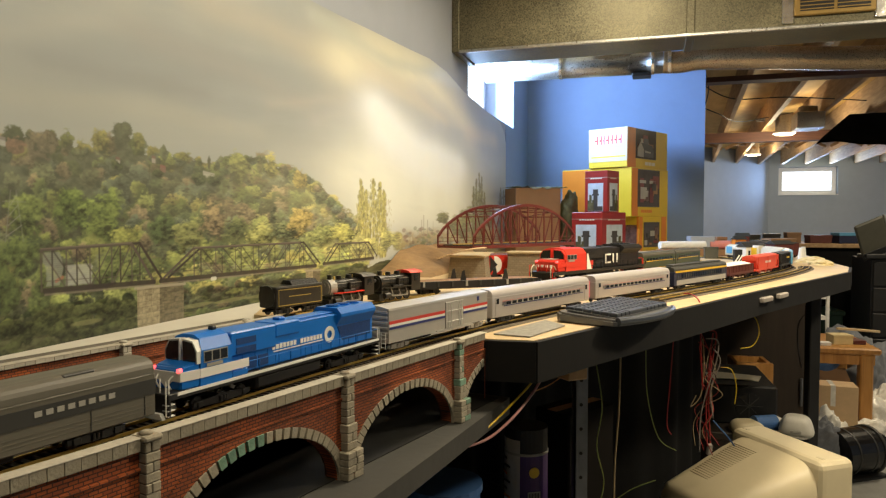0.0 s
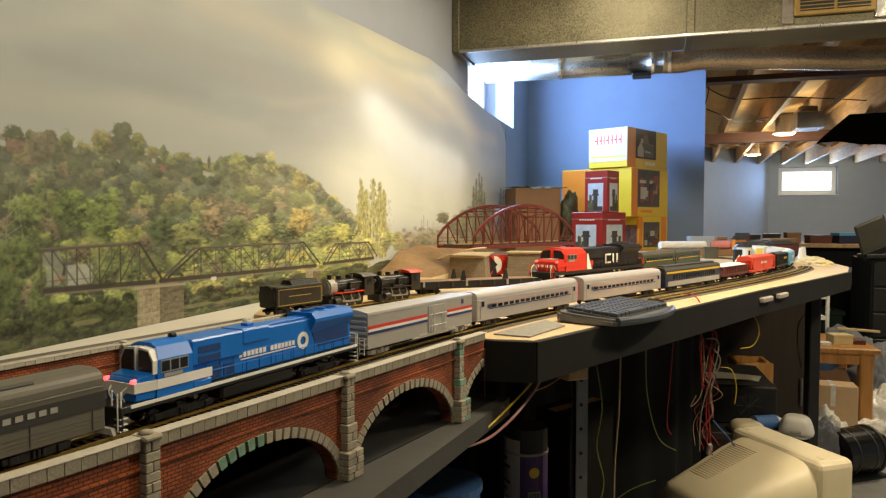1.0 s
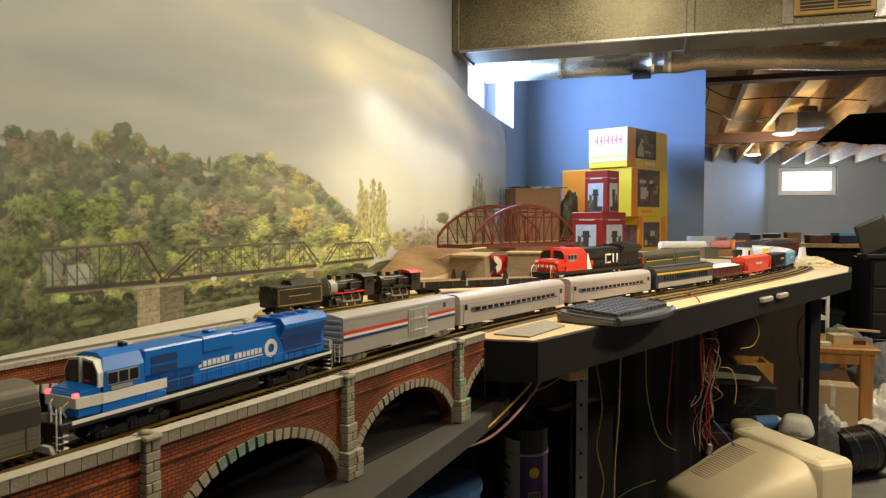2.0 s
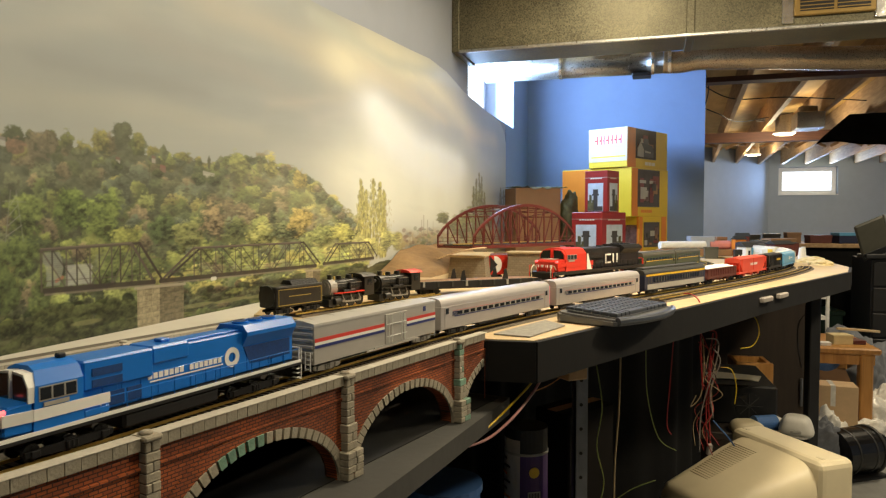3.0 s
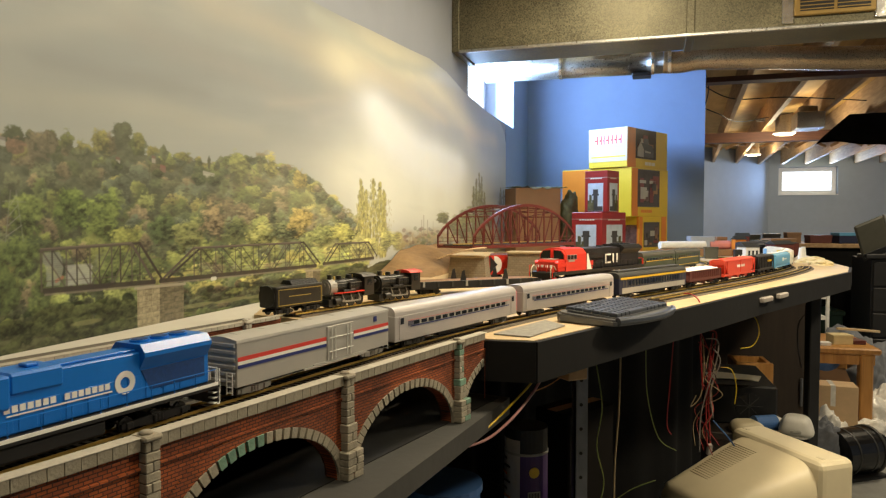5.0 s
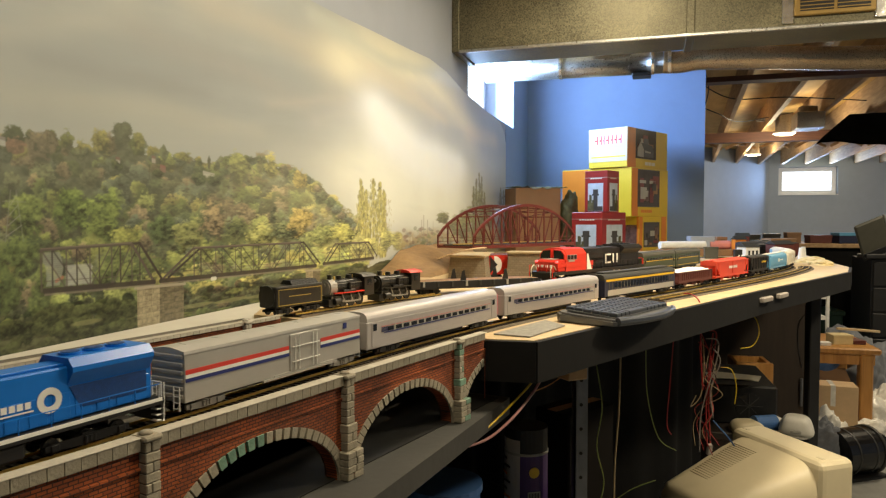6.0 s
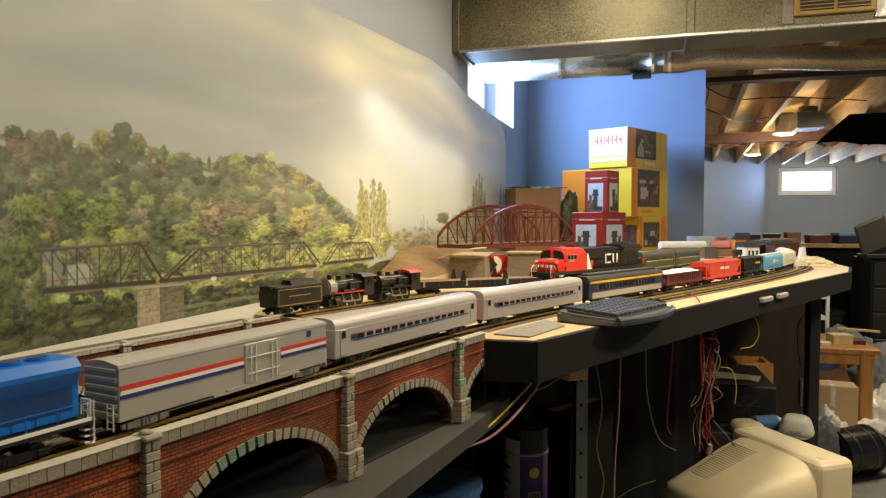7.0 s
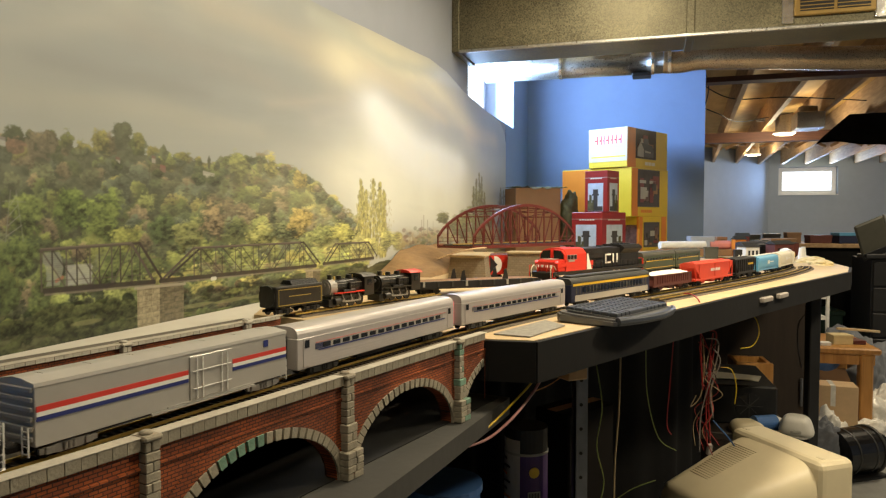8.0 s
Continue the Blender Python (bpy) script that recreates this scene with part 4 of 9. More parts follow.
    for px, pz, w, h in ((0.36, 1.318, 0.02, 0.010), (0.40, 1.316, 0.02, 0.010), (0.262, 1.320, 0.015, 0.008), (0.18, 1.326, 0.012, 0.008)):
        crown(px, pz, w, h, (0.10, 0.115, 0.06), 0.15)
    # broad bright crowns above the bridge and the dark mass at the near end
    for px, pz, w, h, c in ((0.03, 1.255, 0.030, 0.030, (0.20, 0.24, 0.08)), (0.10, 1.262, 0.034, 0.032, (0.17, 0.22, 0.07)), (0.155, 1.255, 0.036, 0.036, (0.20, 0.25, 0.075)), (0.20, 1.225, 0.030, 0.020, (0.30, 0.31, 0.09)), (0.27, 1.235, 0.035, 0.028, (0.11, 0.15, 0.06)),
                            (0.335, 1.228, 0.040, 0.026, (0.23, 0.24, 0.09)), (0.40, 1.245, 0.04, 0.034, (0.30, 0.23, 0.13)), (0.47, 1.232, 0.05, 0.026, (0.17, 0.19, 0.08)), (0.545, 1.222, 0.06, 0.022, (0.36, 0.36, 0.13)), (0.64, 1.232, 0.07, 0.026, (0.22, 0.25, 0.12)),
                            (0.70, 1.248, 0.06, 0.030, (0.46, 0.36, 0.13)), (0.80, 1.215, 0.08, 0.024, (0.36, 0.38, 0.14)), (0.92, 1.215, 0.07, 0.030, (0.52, 0.50, 0.16)), (0.02, 1.205, 0.030, 0.026, (0.14, 0.18, 0.06)), (0.0, 1.165, 0.032, 0.030, (0.10, 0.13, 0.045)),
                            (0.045, 1.150, 0.022, 0.030, (0.12, 0.15, 0.055))):
        crown(px, pz, w, h, c, 0.05)
    # power pylon
    for du in (-0.012, 0.012):
        stroke(0.014 + du, 1.225, 0.014 + du * 0.3, 1.285, 0.0009, (0.32, 0.32, 0.25), 0.4)
    stroke(0.0, 1.272, 0.030, 1.272, 0.0009, (0.32, 0.32, 0.25), 0.4)
    for k in range(4):
        stroke(0.004 + 0.002 * k, 1.232 + 0.012 * k, 0.024 - 0.002 * k, 1.244 + 0.012 * k, 0.0009, (0.36, 0.35, 0.29), 0.5)
    # banks, bushes and grass below the trees
    lowland = (zz < np.interp(uu, foot_u, foot_z) + 0.010 + 0.02 * (rough_edge - 0.5)) & (uu < 1.30)
    grass = tone(0.095, 0.095, 0.046) * np.clip(0.5 + 1.7 * (lattice_noise(rng, su + 4, zz, 60, 240, 4) - 0.2), 0.3, 1.6)[..., None]
    col[lowland] = grass[lowland]
    for k in range(420):
        x = -0.05 + 1.1 * rng.random()
        foot = np.interp(x, foot_u, foot_z)
        y = foot + 0.016 - rng.random() * 0.050
        c = greens[rng.choice(7, p=(0.34, 0.2, 0.06, 0.24, 0.02, 0.06, 0.08))] * rng.uniform(0.4, 0.8)
        far = 1 + 2.3 * max(0.0, x)
        crown(x, y, 0.011 * far * rng.uniform(0.5, 1.4), 0.007 * rng.uniform(0.5, 1.5), c, 0.0)
    for k in range(60):
        crown(rng.uniform(-0.05, 0.2), rng.uniform(1.095, 1.135), 0.016, 0.009, (0.075, 0.085, 0.035), 0.0)
    for px, w in ((0.12, 0.03), (0.35, 0.05), (0.45, 0.06), (0.56, 0.08)):
        dab(px, 1.118 - 0.02 * px, w, 0.004, (0.26, 0.25, 0.11), 0.5)
    # white sheds behind the first truss
    for k in range(16):
        stroke(0.054, 1.170 + k * 0.0026, 0.082 - 0.0004 * abs(k - 8) ** 1.3, 1.170 + k * 0.0026, 0.0028, (0.40, 0.40, 0.33), 0.4)
    for k in range(10):
        stroke(0.088, 1.168 + k * 0.0026, 0.128 + 0.0012 * (k % 3), 1.168 + k * 0.0026, 0.0028, (0.46, 0.45, 0.39), 0.6)
    stroke(0.072, 1.174, 0.082, 1.178, 0.004, (0.42, 0.15, 0.09), 0.7)
    for px, pz, w, h in ((0.150, 1.178, 0.016, 0.016), (0.17, 1.190, 0.02, 0.02), (0.05, 1.18, 0.008, 0.022), (0.20, 1.175, 0.02, 0.014)):
        crown(px, pz, w, h, (0.17, 0.20, 0.075), 0.0)
    # tall golden poplars and the bushes at their feet
    for px, pz, pw in ((1.018, 1.352, 0.016), (1.05, 1.325, 0.020), (1.10, 1.356, 0.020), (1.145, 1.350, 0.018), (1.175, 1.33, 0.012)):
        for k in range(420):
            q = rng.random()
            y = pz - q * (pz - 1.150)
            lit = rng.uniform(0.45, 1.3)
            c = np.array((0.62, 0.55, 0.18)) * lit if rng.random() < 0.75 else np.array((0.30, 0.28, 0.10)) * lit
            dab(px + rng.normal(0, 0.75) * pw * (0.35 + 0.9 * min(1.0, 2.2 * q)), y, rng.uniform(0.003, 0.008), rng.uniform(0.003, 0.009), c, rng.uniform(0.3, 0.75))
        stroke(px, 1.16, px + 0.004, pz - 0.02, 0.0030, (0.36, 0.28, 0.14), 0.35)
    for k in range(90):
        q = rng.random()
        dab(1.20 + rng.normal(0, 0.02), 1.31 - q * 0.08, 0.003, 0.004, (0.52, 0.44, 0.22), 0.35)
    for px, pz, w, h in ((1.00, 1.185, 0.05, 0.030), (1.08, 1.18, 0.05, 0.026), (1.20, 1.195, 0.05, 0.036), (1.27, 1.19, 0.05, 0.034), (1.33, 1.175, 0.04, 0.020)):
        crown(px, pz, w, h, (0.56, 0.53, 0.19), 0.08, (0.6, 0.55, 0.35))
    # the town far off, hazy ground, and dark trees towards the end of the sheet
    wash((1 - step01(zz + 0.02 * (rough_edge - 0.5), 1.195, 1.235)) * step01(uu, 1.24, 1.36) * 0.9, (0.50, 0.39, 0.20))
    for k in range(170):
        x = rng.uniform(1.33, 2.1)
        c = ((0.34, 0.33, 0.27), (0.62, 0.58, 0.47), (0.30, 0.20, 0.15), (0.24, 0.27, 0.14))[k % 4]
        dab(x, 1.165 + rng.random() ** 1.5 * 0.062, rng.uniform(0.01, 0.03), rng.uniform(0.003, 0.008), np.array(c) * rng.uniform(0.7, 1.2), 0.6)
    for x, h in ((1.52, 1.265), (1.50, 1.25), (1.56, 1.25), (1.62, 1.245)):
        stroke(x, 1.20, x, h, 0.006, (0.40, 0.36, 0.27), 0.6)
    for px, pz, w, h in ((1.74, 1.255, 0.10, 0.026), (1.86, 1.235, 0.10, 0.03), (2.06, 1.265, 0.10, 0.050), (2.0, 1.22, 0.14, 0.04), (2.45, 1.27, 0.16, 0.05)):
        crown(px, pz, w, h, (0.26, 0.26, 0.12), 0.18, (0.6, 0.56, 0.42))
    for px, pz, pw in ((2.17, 1.385, 0.030), (2.215, 1.42, 0.032), (2.27, 1.448, 0.034), (2.31, 1.435, 0.030), (2.36, 1.37, 0.03), (2.70, 1.405, 0.05), (2.77, 1.395, 0.05)):
        for k in range(320):
            q = rng.random()
            y = pz - q * (pz - 1.16)
            c = np.array((0.22, 0.21, 0.115)) * rng.uniform(0.5, 1.7)
            dab(px + rng.normal(0, 0.6) * pw * (0.2 + 0.8 * min(1.0, 1.8 * q)), y, rng.uniform(0.006, 0.013), rng.uniform(0.003, 0.010), c, rng.uniform(0.35, 0.8))
    # the steel truss bridge over the valley
    iron, dark, lit = (0.105, 0.080, 0.066), (0.050, 0.038, 0.032), (0.21, 0.165, 0.135)

    def truss(u0, u1, ua, ub, zb0, zb1, zt0, zt1, n, near_end=True):
        def low(x):
            return zb0 + (zb1 - zb0) * (x - u0) / (u1 - u0)

        def high(x):
            return zt0 + (zt1 - zt0) * (x - ua) / (ub - ua)
        thick = 1 + 0.5 * u0
        for off, dz, c in ((0.016 * thick, 0.004, dark), (0.0, 0.0, iron)):
            for k in range(n + 1):
                x = ua + (ub - ua) * k / n
                stroke(x + off, low(x) + dz, x + off, high(x), 0.0022, c, 0.9)
                if k < n:
                    x2 = ua + (ub - ua) * (k + 1) / n
                    a, e = (x, x2) if k < n / 2 else (x2, x)
                    stroke(a + off, high(a), e + off, low(e) + dz, 0.0018, c, 0.85)
            if near_end:
                stroke(u0 + off, low(u0) + dz, ua + off, high(ua), 0.0036, c)
            stroke(u1 + off, low(u1) + dz, ub + off, high(ub), 0.0042, c)
            stroke(ua + off, high(ua), ub + off, high(ub), 0.0034, c)
        stroke(ua, high(ua) + 0.0012, ub, high(ub) + 0.0012, 0.0010, lit, 0.8)
        stroke(u0, low(u0), u1, low(u1), 0.0070, dark, 0.95)
        stroke(u0, low(u0) - 0.0045, u1, low(u1) - 0.0045, 0.0024, lit, 0.7)
        stroke(u0, low(u0) + 0.012, u1, low(u1) + 0.012, 0.0009, iron, 0.7)
    truss(0.055, 0.250, 0.050, 0.204, 1.163, 1.158, 1.214, 1.217, 4, False)
    truss(0.264, 0.770, 0.345, 0.696, 1.158, 1.150, 1.205, 1.203, 6)
    truss(0.805, 1.10, 0.866, 1.045, 1.152, 1.150, 1.195, 1.193, 3)
    stroke(0.392, 1.151, 0.402, 1.151, 0.006, (0.62, 0.60, 0.52), 0.8)
    # stone piers, one face in the light
    for a0, a1, zt_, zb_ in ((0.213, 0.318, 1.152, 1.080), (0.722, 0.79, 1.142, 1.104)):
        inside = (uu > a0) & (uu < a1) & (zz < zt_) & (zz > zb_ - 0.01)
        course = np.abs(((zz - zb_) / 0.0085) % 1 - 0.5) * 2
        joint = np.abs(((uu / 0.016) + 0.5 * np.floor((zz - zb_) / 0.0085)) % 1 - 0.5) * 2
        sh = np.where(uu < a0 + 0.46 * (a1 - a0), 1.0, 0.52)
        tex = sh * (0.70 + 0.9 * (leaf - 0.3)) * np.where((course > 0.86) | (joint > 0.93), 0.78, 1.0)
        col[inside] = (tone(0.34, 0.28, 0.17) * tex[..., None])[inside]
        stroke(a0 - 0.003, zt_, a1 + 0.003, zt_ - 0.003, 0.004, (0.36, 0.31, 0.22), 0.8)

    top = np.interp(u, [-0.6, 0.749, 0.895, 1.075, 1.359, 1.583, 1.778, 2.008, 2.283, 2.68, 2.76, 2.79, 2.818], [1.722, 1.724, 1.732, 1.746, 1.765, 1.782, 1.778, 1.75, 1.737, 1.72, 1.69, 1.668, 1.64])
    nz, nu = uu.shape
    fade = np.minimum(zz, top[None, :])
    co = np.empty((nz * nu, 3), np.float32)
    co[:, 0] = (0.0055 + 0.0035 * (lattice_noise(rng, uu + 2, zz, 1.6, 1.2, 2) - 0.5)).ravel()
    co[:, 1], co[:, 2] = uu.ravel(), fade.ravel()
    idx = np.arange(nz * nu).reshape(nz, nu)
    quad = np.stack((idx[:-1, :-1], idx[:-1, 1:], idx[1:, 1:], idx[1:, :-1]), -1)
    keep = (zz[:-1, :-1] < top[None, :-1])
    quad = quad[keep]
    me = bpy.data.meshes.new("mural")
    me.vertices.add(len(co))
    me.vertices.foreach_set("co", co.ravel())
    me.loops.add(quad.size)
    me.loops.foreach_set("vertex_index", quad.ravel().astype(np.int32))
    me.polygons.add(len(quad))
    me.polygons.foreach_set("loop_start", np.arange(0, quad.size, 4, dtype=np.int32))
    me.update(calc_edges=True)
    at = me.color_attributes.new("print", "FLOAT_COLOR", "POINT")
    rgba = np.ones((nz * nu, 4), np.float32)
    rgba[:, :3] = np.clip(col * tone(0.93, 1.01, 1.11), 0, 0.97).reshape(-1, 3)
    at.data.foreach_set("color", rgba.ravel())
    me.materials.append(M["mural"])
    me.validate()
    ob = new("wall_mural", me)
    ob.matrix_basis = ROOM
    tagged(ob, "printed paper mural of an autumn valley with a truss bridge", "mural")


mural()

# ================= rolling stock =================
# local x runs to the rear of the car, y to its left, z up from the rail
MOVING = []          # (car, place of its middle on the track, half the truck distance, wheelsets)


def bars_text(prefix, x0, x1, y, z, h, mat, parent, n, gap=0.3, side=-1, words=()):
    """Lettering that stands for words: upright bars of the letters' size."""
    w = (x1 - x0) / n
    first = None
    for i in range(n):
        if i in words:
            continue
        a = x0 + i * w
        b = box(-w * (1 - gap) / 2, w * (1 - gap) / 2, -0.00012, 0.00012, -h / 2, h / 2)
        m = pose(a + w / 2, y, z)
        if first is None:
            first = part(prefix, b, mat, parent, m=m)
        else:
            b.free()
            share(first, parent, m)


def wheelset(parent, x, r=0.0055, gauge=0.00825):
    b = bmesh.new()
    for y in (-gauge, gauge):
        rod((0, y - 0.0012, 0), (0, y + 0.0012, 0), r, 16, b)
        rod((0, y - 0.0016, 0), (0, y + 0.0016, 0), r * 0.45, 8, b)
        for k in range(4):
            a = k * math.pi / 2 + 0.4
            bar((0, y - 0.0014, 0), (0.8 * r * math.cos(a), y - 0.0014, 0.8 * r * math.sin(a)), 0.0006, 0.0012, b)
    rod((0, -gauge, 0), (0, gauge, 0), 0.001, 6, b)
    return part("wheelset", b, M["black_steel"], parent, m=pose(x, 0, r))


def truck(parent, x, mat, axles=2, base=0.029, wheels=None, detail_mat=None, r=0.0055):
    t = new("truck")
    t.parent = parent
    t.matrix_basis = pose(x, 0, 0)
    offs = [base * (i / (axles - 1) - 0.5) for i in range(axles)]
    for sy in (-1, 1):
        b = bmesh.new()
        y = sy * 0.0125
        prism([(offs[0] - 0.006, 0.004), (offs[0] - 0.006, 0.0075), (-0.007, 0.0085), (0.007, 0.0085), (offs[-1] + 0.006, 0.0075), (offs[-1] + 0.006, 0.004), (0.006, 0.0025), (-0.006, 0.0025)], y - 0.001, y + 0.001, "y", b)
        for o in offs:
            box(o - 0.0028, o + 0.0028, y + sy * 0.001 - 0.001, y + sy * 0.001 + 0.001, 0.0032, 0.0078, 0.0005, b)
        for o in (-0.003, 0.0, 0.003):
            rod((o, y + sy * 0.0014, 0.0035), (o, y + sy * 0.0014, 0.0078), 0.0011, 7, b)
        part("side_frame", b, mat, t)
    part("bolster", box(-0.004, 0.004, -0.012, 0.012, 0.0055, 0.0095), M["black"], t)
    for o in offs:
        w = wheelset(parent, x + o, r)
        if wheels is not None:
            wheels.append(w)
    return t


def coupler(parent, x, d):
    part("coupler", box(min(x, x + d), max(x, x + d), -0.002, 0.002, 0.006, 0.010, 0.0006), M["black_steel"], parent)


def shell(profile, x0, x1, mat, parent, name, label="", smooth=False, inset=0.0):
    return part(name, prism(profile, x0, x1, "x"), mat, parent, label)


def round_roof(w, z0, z1, n=10, power=0.55):
    pts = []
    for i in range(n + 1):
        a = math.pi * i / n
        c = math.cos(a)
        pts.append((w * math.copysign(abs(c) ** power, c), z0 + (z1 - z0) * max(0.0, math.sin(a)) ** 0.75))
    return pts


def diesel(name, label, m, L, wheels, skin, band, trim, hood=None, cab_length=0.032, rise=1.0):
    """A six-axle diesel with a broad cab; front at -x."""
    t = thing(name, label, "model locomotive", m)
    h = L / 2
    W = 0.0172
    front, skin_hood = skin, hood or skin
    part("frame", box(-h, h, -W, W, 0.0150, 0.0198, 0.0005), M["black"], t)
    for sy in (-1, 1):
        part("sill_stripe", box(-h + 0.008, h - 0.002, sy * W - 0.0003, sy * W + 0.0003, 0.0176, 0.0200), trim, t, "white sill stripe")
    part("fuel_tank", box(-0.045, 0.04, -0.015, 0.015, 0.0042, 0.0149, 0.002), M["black"], t)
    for sx, e in ((-1, -h), (1, h)):
        part("pilot", box(min(e, e - sx * 0.003), max(e, e - sx * 0.003), -0.0165, 0.0165, 0.003, 0.0175, 0.0006), M["black"], t)
        part("snow_plough", prism([(-0.014, 0.0018), (0.014, 0.0018), (0.011, 0.006), (-0.011, 0.006)], e, e + sx * 0.003, "x"), trim, t)
        for sy in (-1, 1):
            part("step_rail", rod((e + sx * 0.001, sy * 0.0155, 0.004), (e + sx * 0.001, sy * 0.0155, 0.0295), 0.0005, 6), trim, t)
            for j in range(3):
                zz = 0.0035 + j * 0.004
                part("step", box(min(e, e - sx * 0.006), max(e, e - sx * 0.006), sy * 0.0135 - 0.003, sy * 0.0135 + 0.003, zz, zz + 0.0009), trim, t)
        coupler(t, e, sx * 0.005)
    # nose and cab
    nx0, nx1 = -h + 0.0125, -h + 0.029
    b = bmesh.new()
    v = [b.verts.new(p) for p in ((nx0, -0.0152, 0.0199), (nx0, 0.0152, 0.0199), (nx0, 0.0152, 0.0330), (nx0, -0.0152, 0.0330),
                                  (nx0 + 0.003, -0.0140, 0.0362), (nx0 + 0.003, 0.0140, 0.0362),
                                  (nx1, -0.0170, 0.0199), (nx1, 0.0170, 0.0199), (nx1, 0.0170, 0.0378), (nx1, -0.0170, 0.0378))]
    for f in ((0, 1, 2, 3), (3, 2, 5, 4), (4, 5, 8, 9), (0, 3, 4, 9, 6), (1, 7, 8, 5, 2), (6, 9, 8, 7), (0, 6, 7, 1)):
        b.faces.new([v[i] for i in f])
    bmesh.ops.bevel(b, geom=b.edges[:], offset=0.0011, segments=2, affect="EDGES")
    nose = part("nose", b, skin, t, smooth=False)
    part("nose_band", prism([(-0.0155, 0.0262), (0.0155, 0.0262), (0.0155, 0.0330), (-0.0155, 0.0330)], nx0 - 0.0005, nx0 + 0.0008, "x"), band, nose, "white nose band")
    part("nose_badge", prism([(-0.007, 0.0262), (0.007, 0.0262), (0.0, 0.0208)], nx0 - 0.0006, nx0 + 0.0008, "x"), band, nose)
    cx0, cx1 = nx1, nx1 + cab_length
    cabp = [(-0.0172, 0.0199), (0.0172, 0.0199), (0.0172, 0.0445), (0.0125, 0.0515), (0.006, 0.0535), (-0.006, 0.0535), (-0.0125, 0.0515), (-0.0172, 0.0445)]
    b = bmesh.new()
    lo = [b.verts.new((cx0 - (0.000 if z < 0.04 else -0.004 * (z - 0.04) / 0.013), y, z)) for y, z in cabp]
    hi = [b.verts.new((cx1, y, z)) for y, z in cabp]
    b.faces.new(lo)
    b.faces.new(hi[::-1])
    for i in range(8):
        b.faces.new((lo[i], hi[i], hi[(i + 1) % 8], lo[(i + 1) % 8]))
    cab = part("cab", b, skin, t)
    # windscreen frame: a pale surround with two dark panes
    for sy in (-1, 1):
        part("windscreen_frame", prism([(sy * 0.0015, 0.0365), (sy * 0.0168, 0.0365), (sy * 0.0168, 0.0442), (sy * 0.0122, 0.0505), (sy * 0.0015, 0.0515)], cx0 - 0.0026, cx0 + 0.0035, "x"), trim, cab, "white windscreen surround")
        part("windscreen", prism([(sy * 0.0024, 0.0376), (sy * 0.0157, 0.0376), (sy * 0.0157, 0.0438), (sy * 0.0117, 0.0494), (sy * 0.0024, 0.0502)], cx0 - 0.0030, cx0 - 0.0020, "x"), M["dark_glass"], cab)
        for wx in (cx0 + 0.0075, cx0 + 0.0155, cx0 + 0.0235):
            fr = part("window_frame", box(wx - 0.0040, wx + 0.0040, sy * 0.0173 - 0.0003, sy * 0.0173 + 0.0003, 0.0365, 0.0438), M["grey_text"], cab)
            part("pane", box(wx - 0.0034, wx + 0.0034, sy * 0.0176 - 0.0002, sy * 0.0176 + 0.0002, 0.0372, 0.0432), M["dark_glass"], fr)
        part("side_band", box(cx0, cx1 + 0.018, sy * 0.01755 - 0.0002, sy * 0.01755 + 0.0002, 0.0262, 0.0330), band, cab, "white band along the cab side")
        part("nose_side_band", prism([(nx0 + 0.0002, sy * 0.0156), (nx0 + 0.0002, sy * 0.0140), (cx0 + 0.0005, sy * 0.0155), (cx0 + 0.0005, sy * 0.0176)], 0.0262, 0.0330, "z"), band, nose)
        part("number_bars", box(cx0 + 0.006, cx0 + 0.022, sy * 0.0178 - 0.0002, sy * 0.0178 + 0.0002, 0.0336, 0.0358), M["grey_text"], cab)
        part("air_intake", box(cx1 + 0.0002, cx1 + 0.018, sy * 0.0095 - 0.0078, sy * 0.0095 + 0.0078, 0.0200, 0.0250, 0.0008), skin, t)
        part("grab_iron", tube([(nx0 - 0.0008, sy * 0.0060, 0.0200), (nx0 - 0.0030, sy * 0.0062, 0.0240), (nx0 - 0.0030, sy * 0.0068, 0.0275), (nx0 - 0.0004, sy * 0.0080, 0.0300)], 0.0006, 6), trim, nose)
        part("marker_lamp", rod((nx0 - 0.0012, sy * 0.0136, 0.0342), (nx0 + 0.002, sy * 0.0136, 0.0342), 0.0015, 10), M["red_lamp"], nose, "glowing red marker lamp")
    # long hood with doors, louvres and radiator flare
    hx0, hx1 = cx1, h - 0.006
    skin = skin_hood
    part("hood", box(hx0, hx1, -0.0118, 0.0118, 0.0199, 0.0502, 0.0009), skin, t)
    part("blower_housing", box(hx0 + 0.002, hx0 + 0.055, -0.0140, 0.0140, 0.0350, 0.0515, 0.0012), skin, t)
    part("dynamic_brake", box(hx0 + 0.055, hx0 + 0.088, -0.0130, 0.0130, 0.0410, 0.0520, 0.0015), skin, t)
    part("roof_walk", box(hx0 + 0.088, hx1 - 0.055, -0.0075, 0.0075, 0.0502, 0.0516, 0.0004), skin, t)
    fx0, fx1 = hx1 - 0.062, hx1 - 0.002
    part("radiator", prism([(-0.0112, 0.0395), (0.0112, 0.0395), (0.0172, 0.0475), (0.0172, 0.0500), (0.0125, 0.0545), (-0.0125, 0.0545), (-0.0172, 0.0500), (-0.0172, 0.0475)], fx0, fx1, "x"), skin, t)
    for i in range(3):
        x = fx0 + 0.010 + i * 0.0165
        f = part("fan", rod((x, 0, 0.0543), (x, 0, 0.0558), 0.0068, 18), skin, t)
        part("fan_grille", rod((x, 0, 0.0558), (x, 0, 0.0561), 0.0056, 18), M["shaded_blue"] if skin is M["blue_loco"] else M["black"], f)
    part("exhaust", box(hx0 + 0.070, hx0 + 0.078, -0.004, 0.004, 0.0520, 0.0540, 0.0006), skin, t)
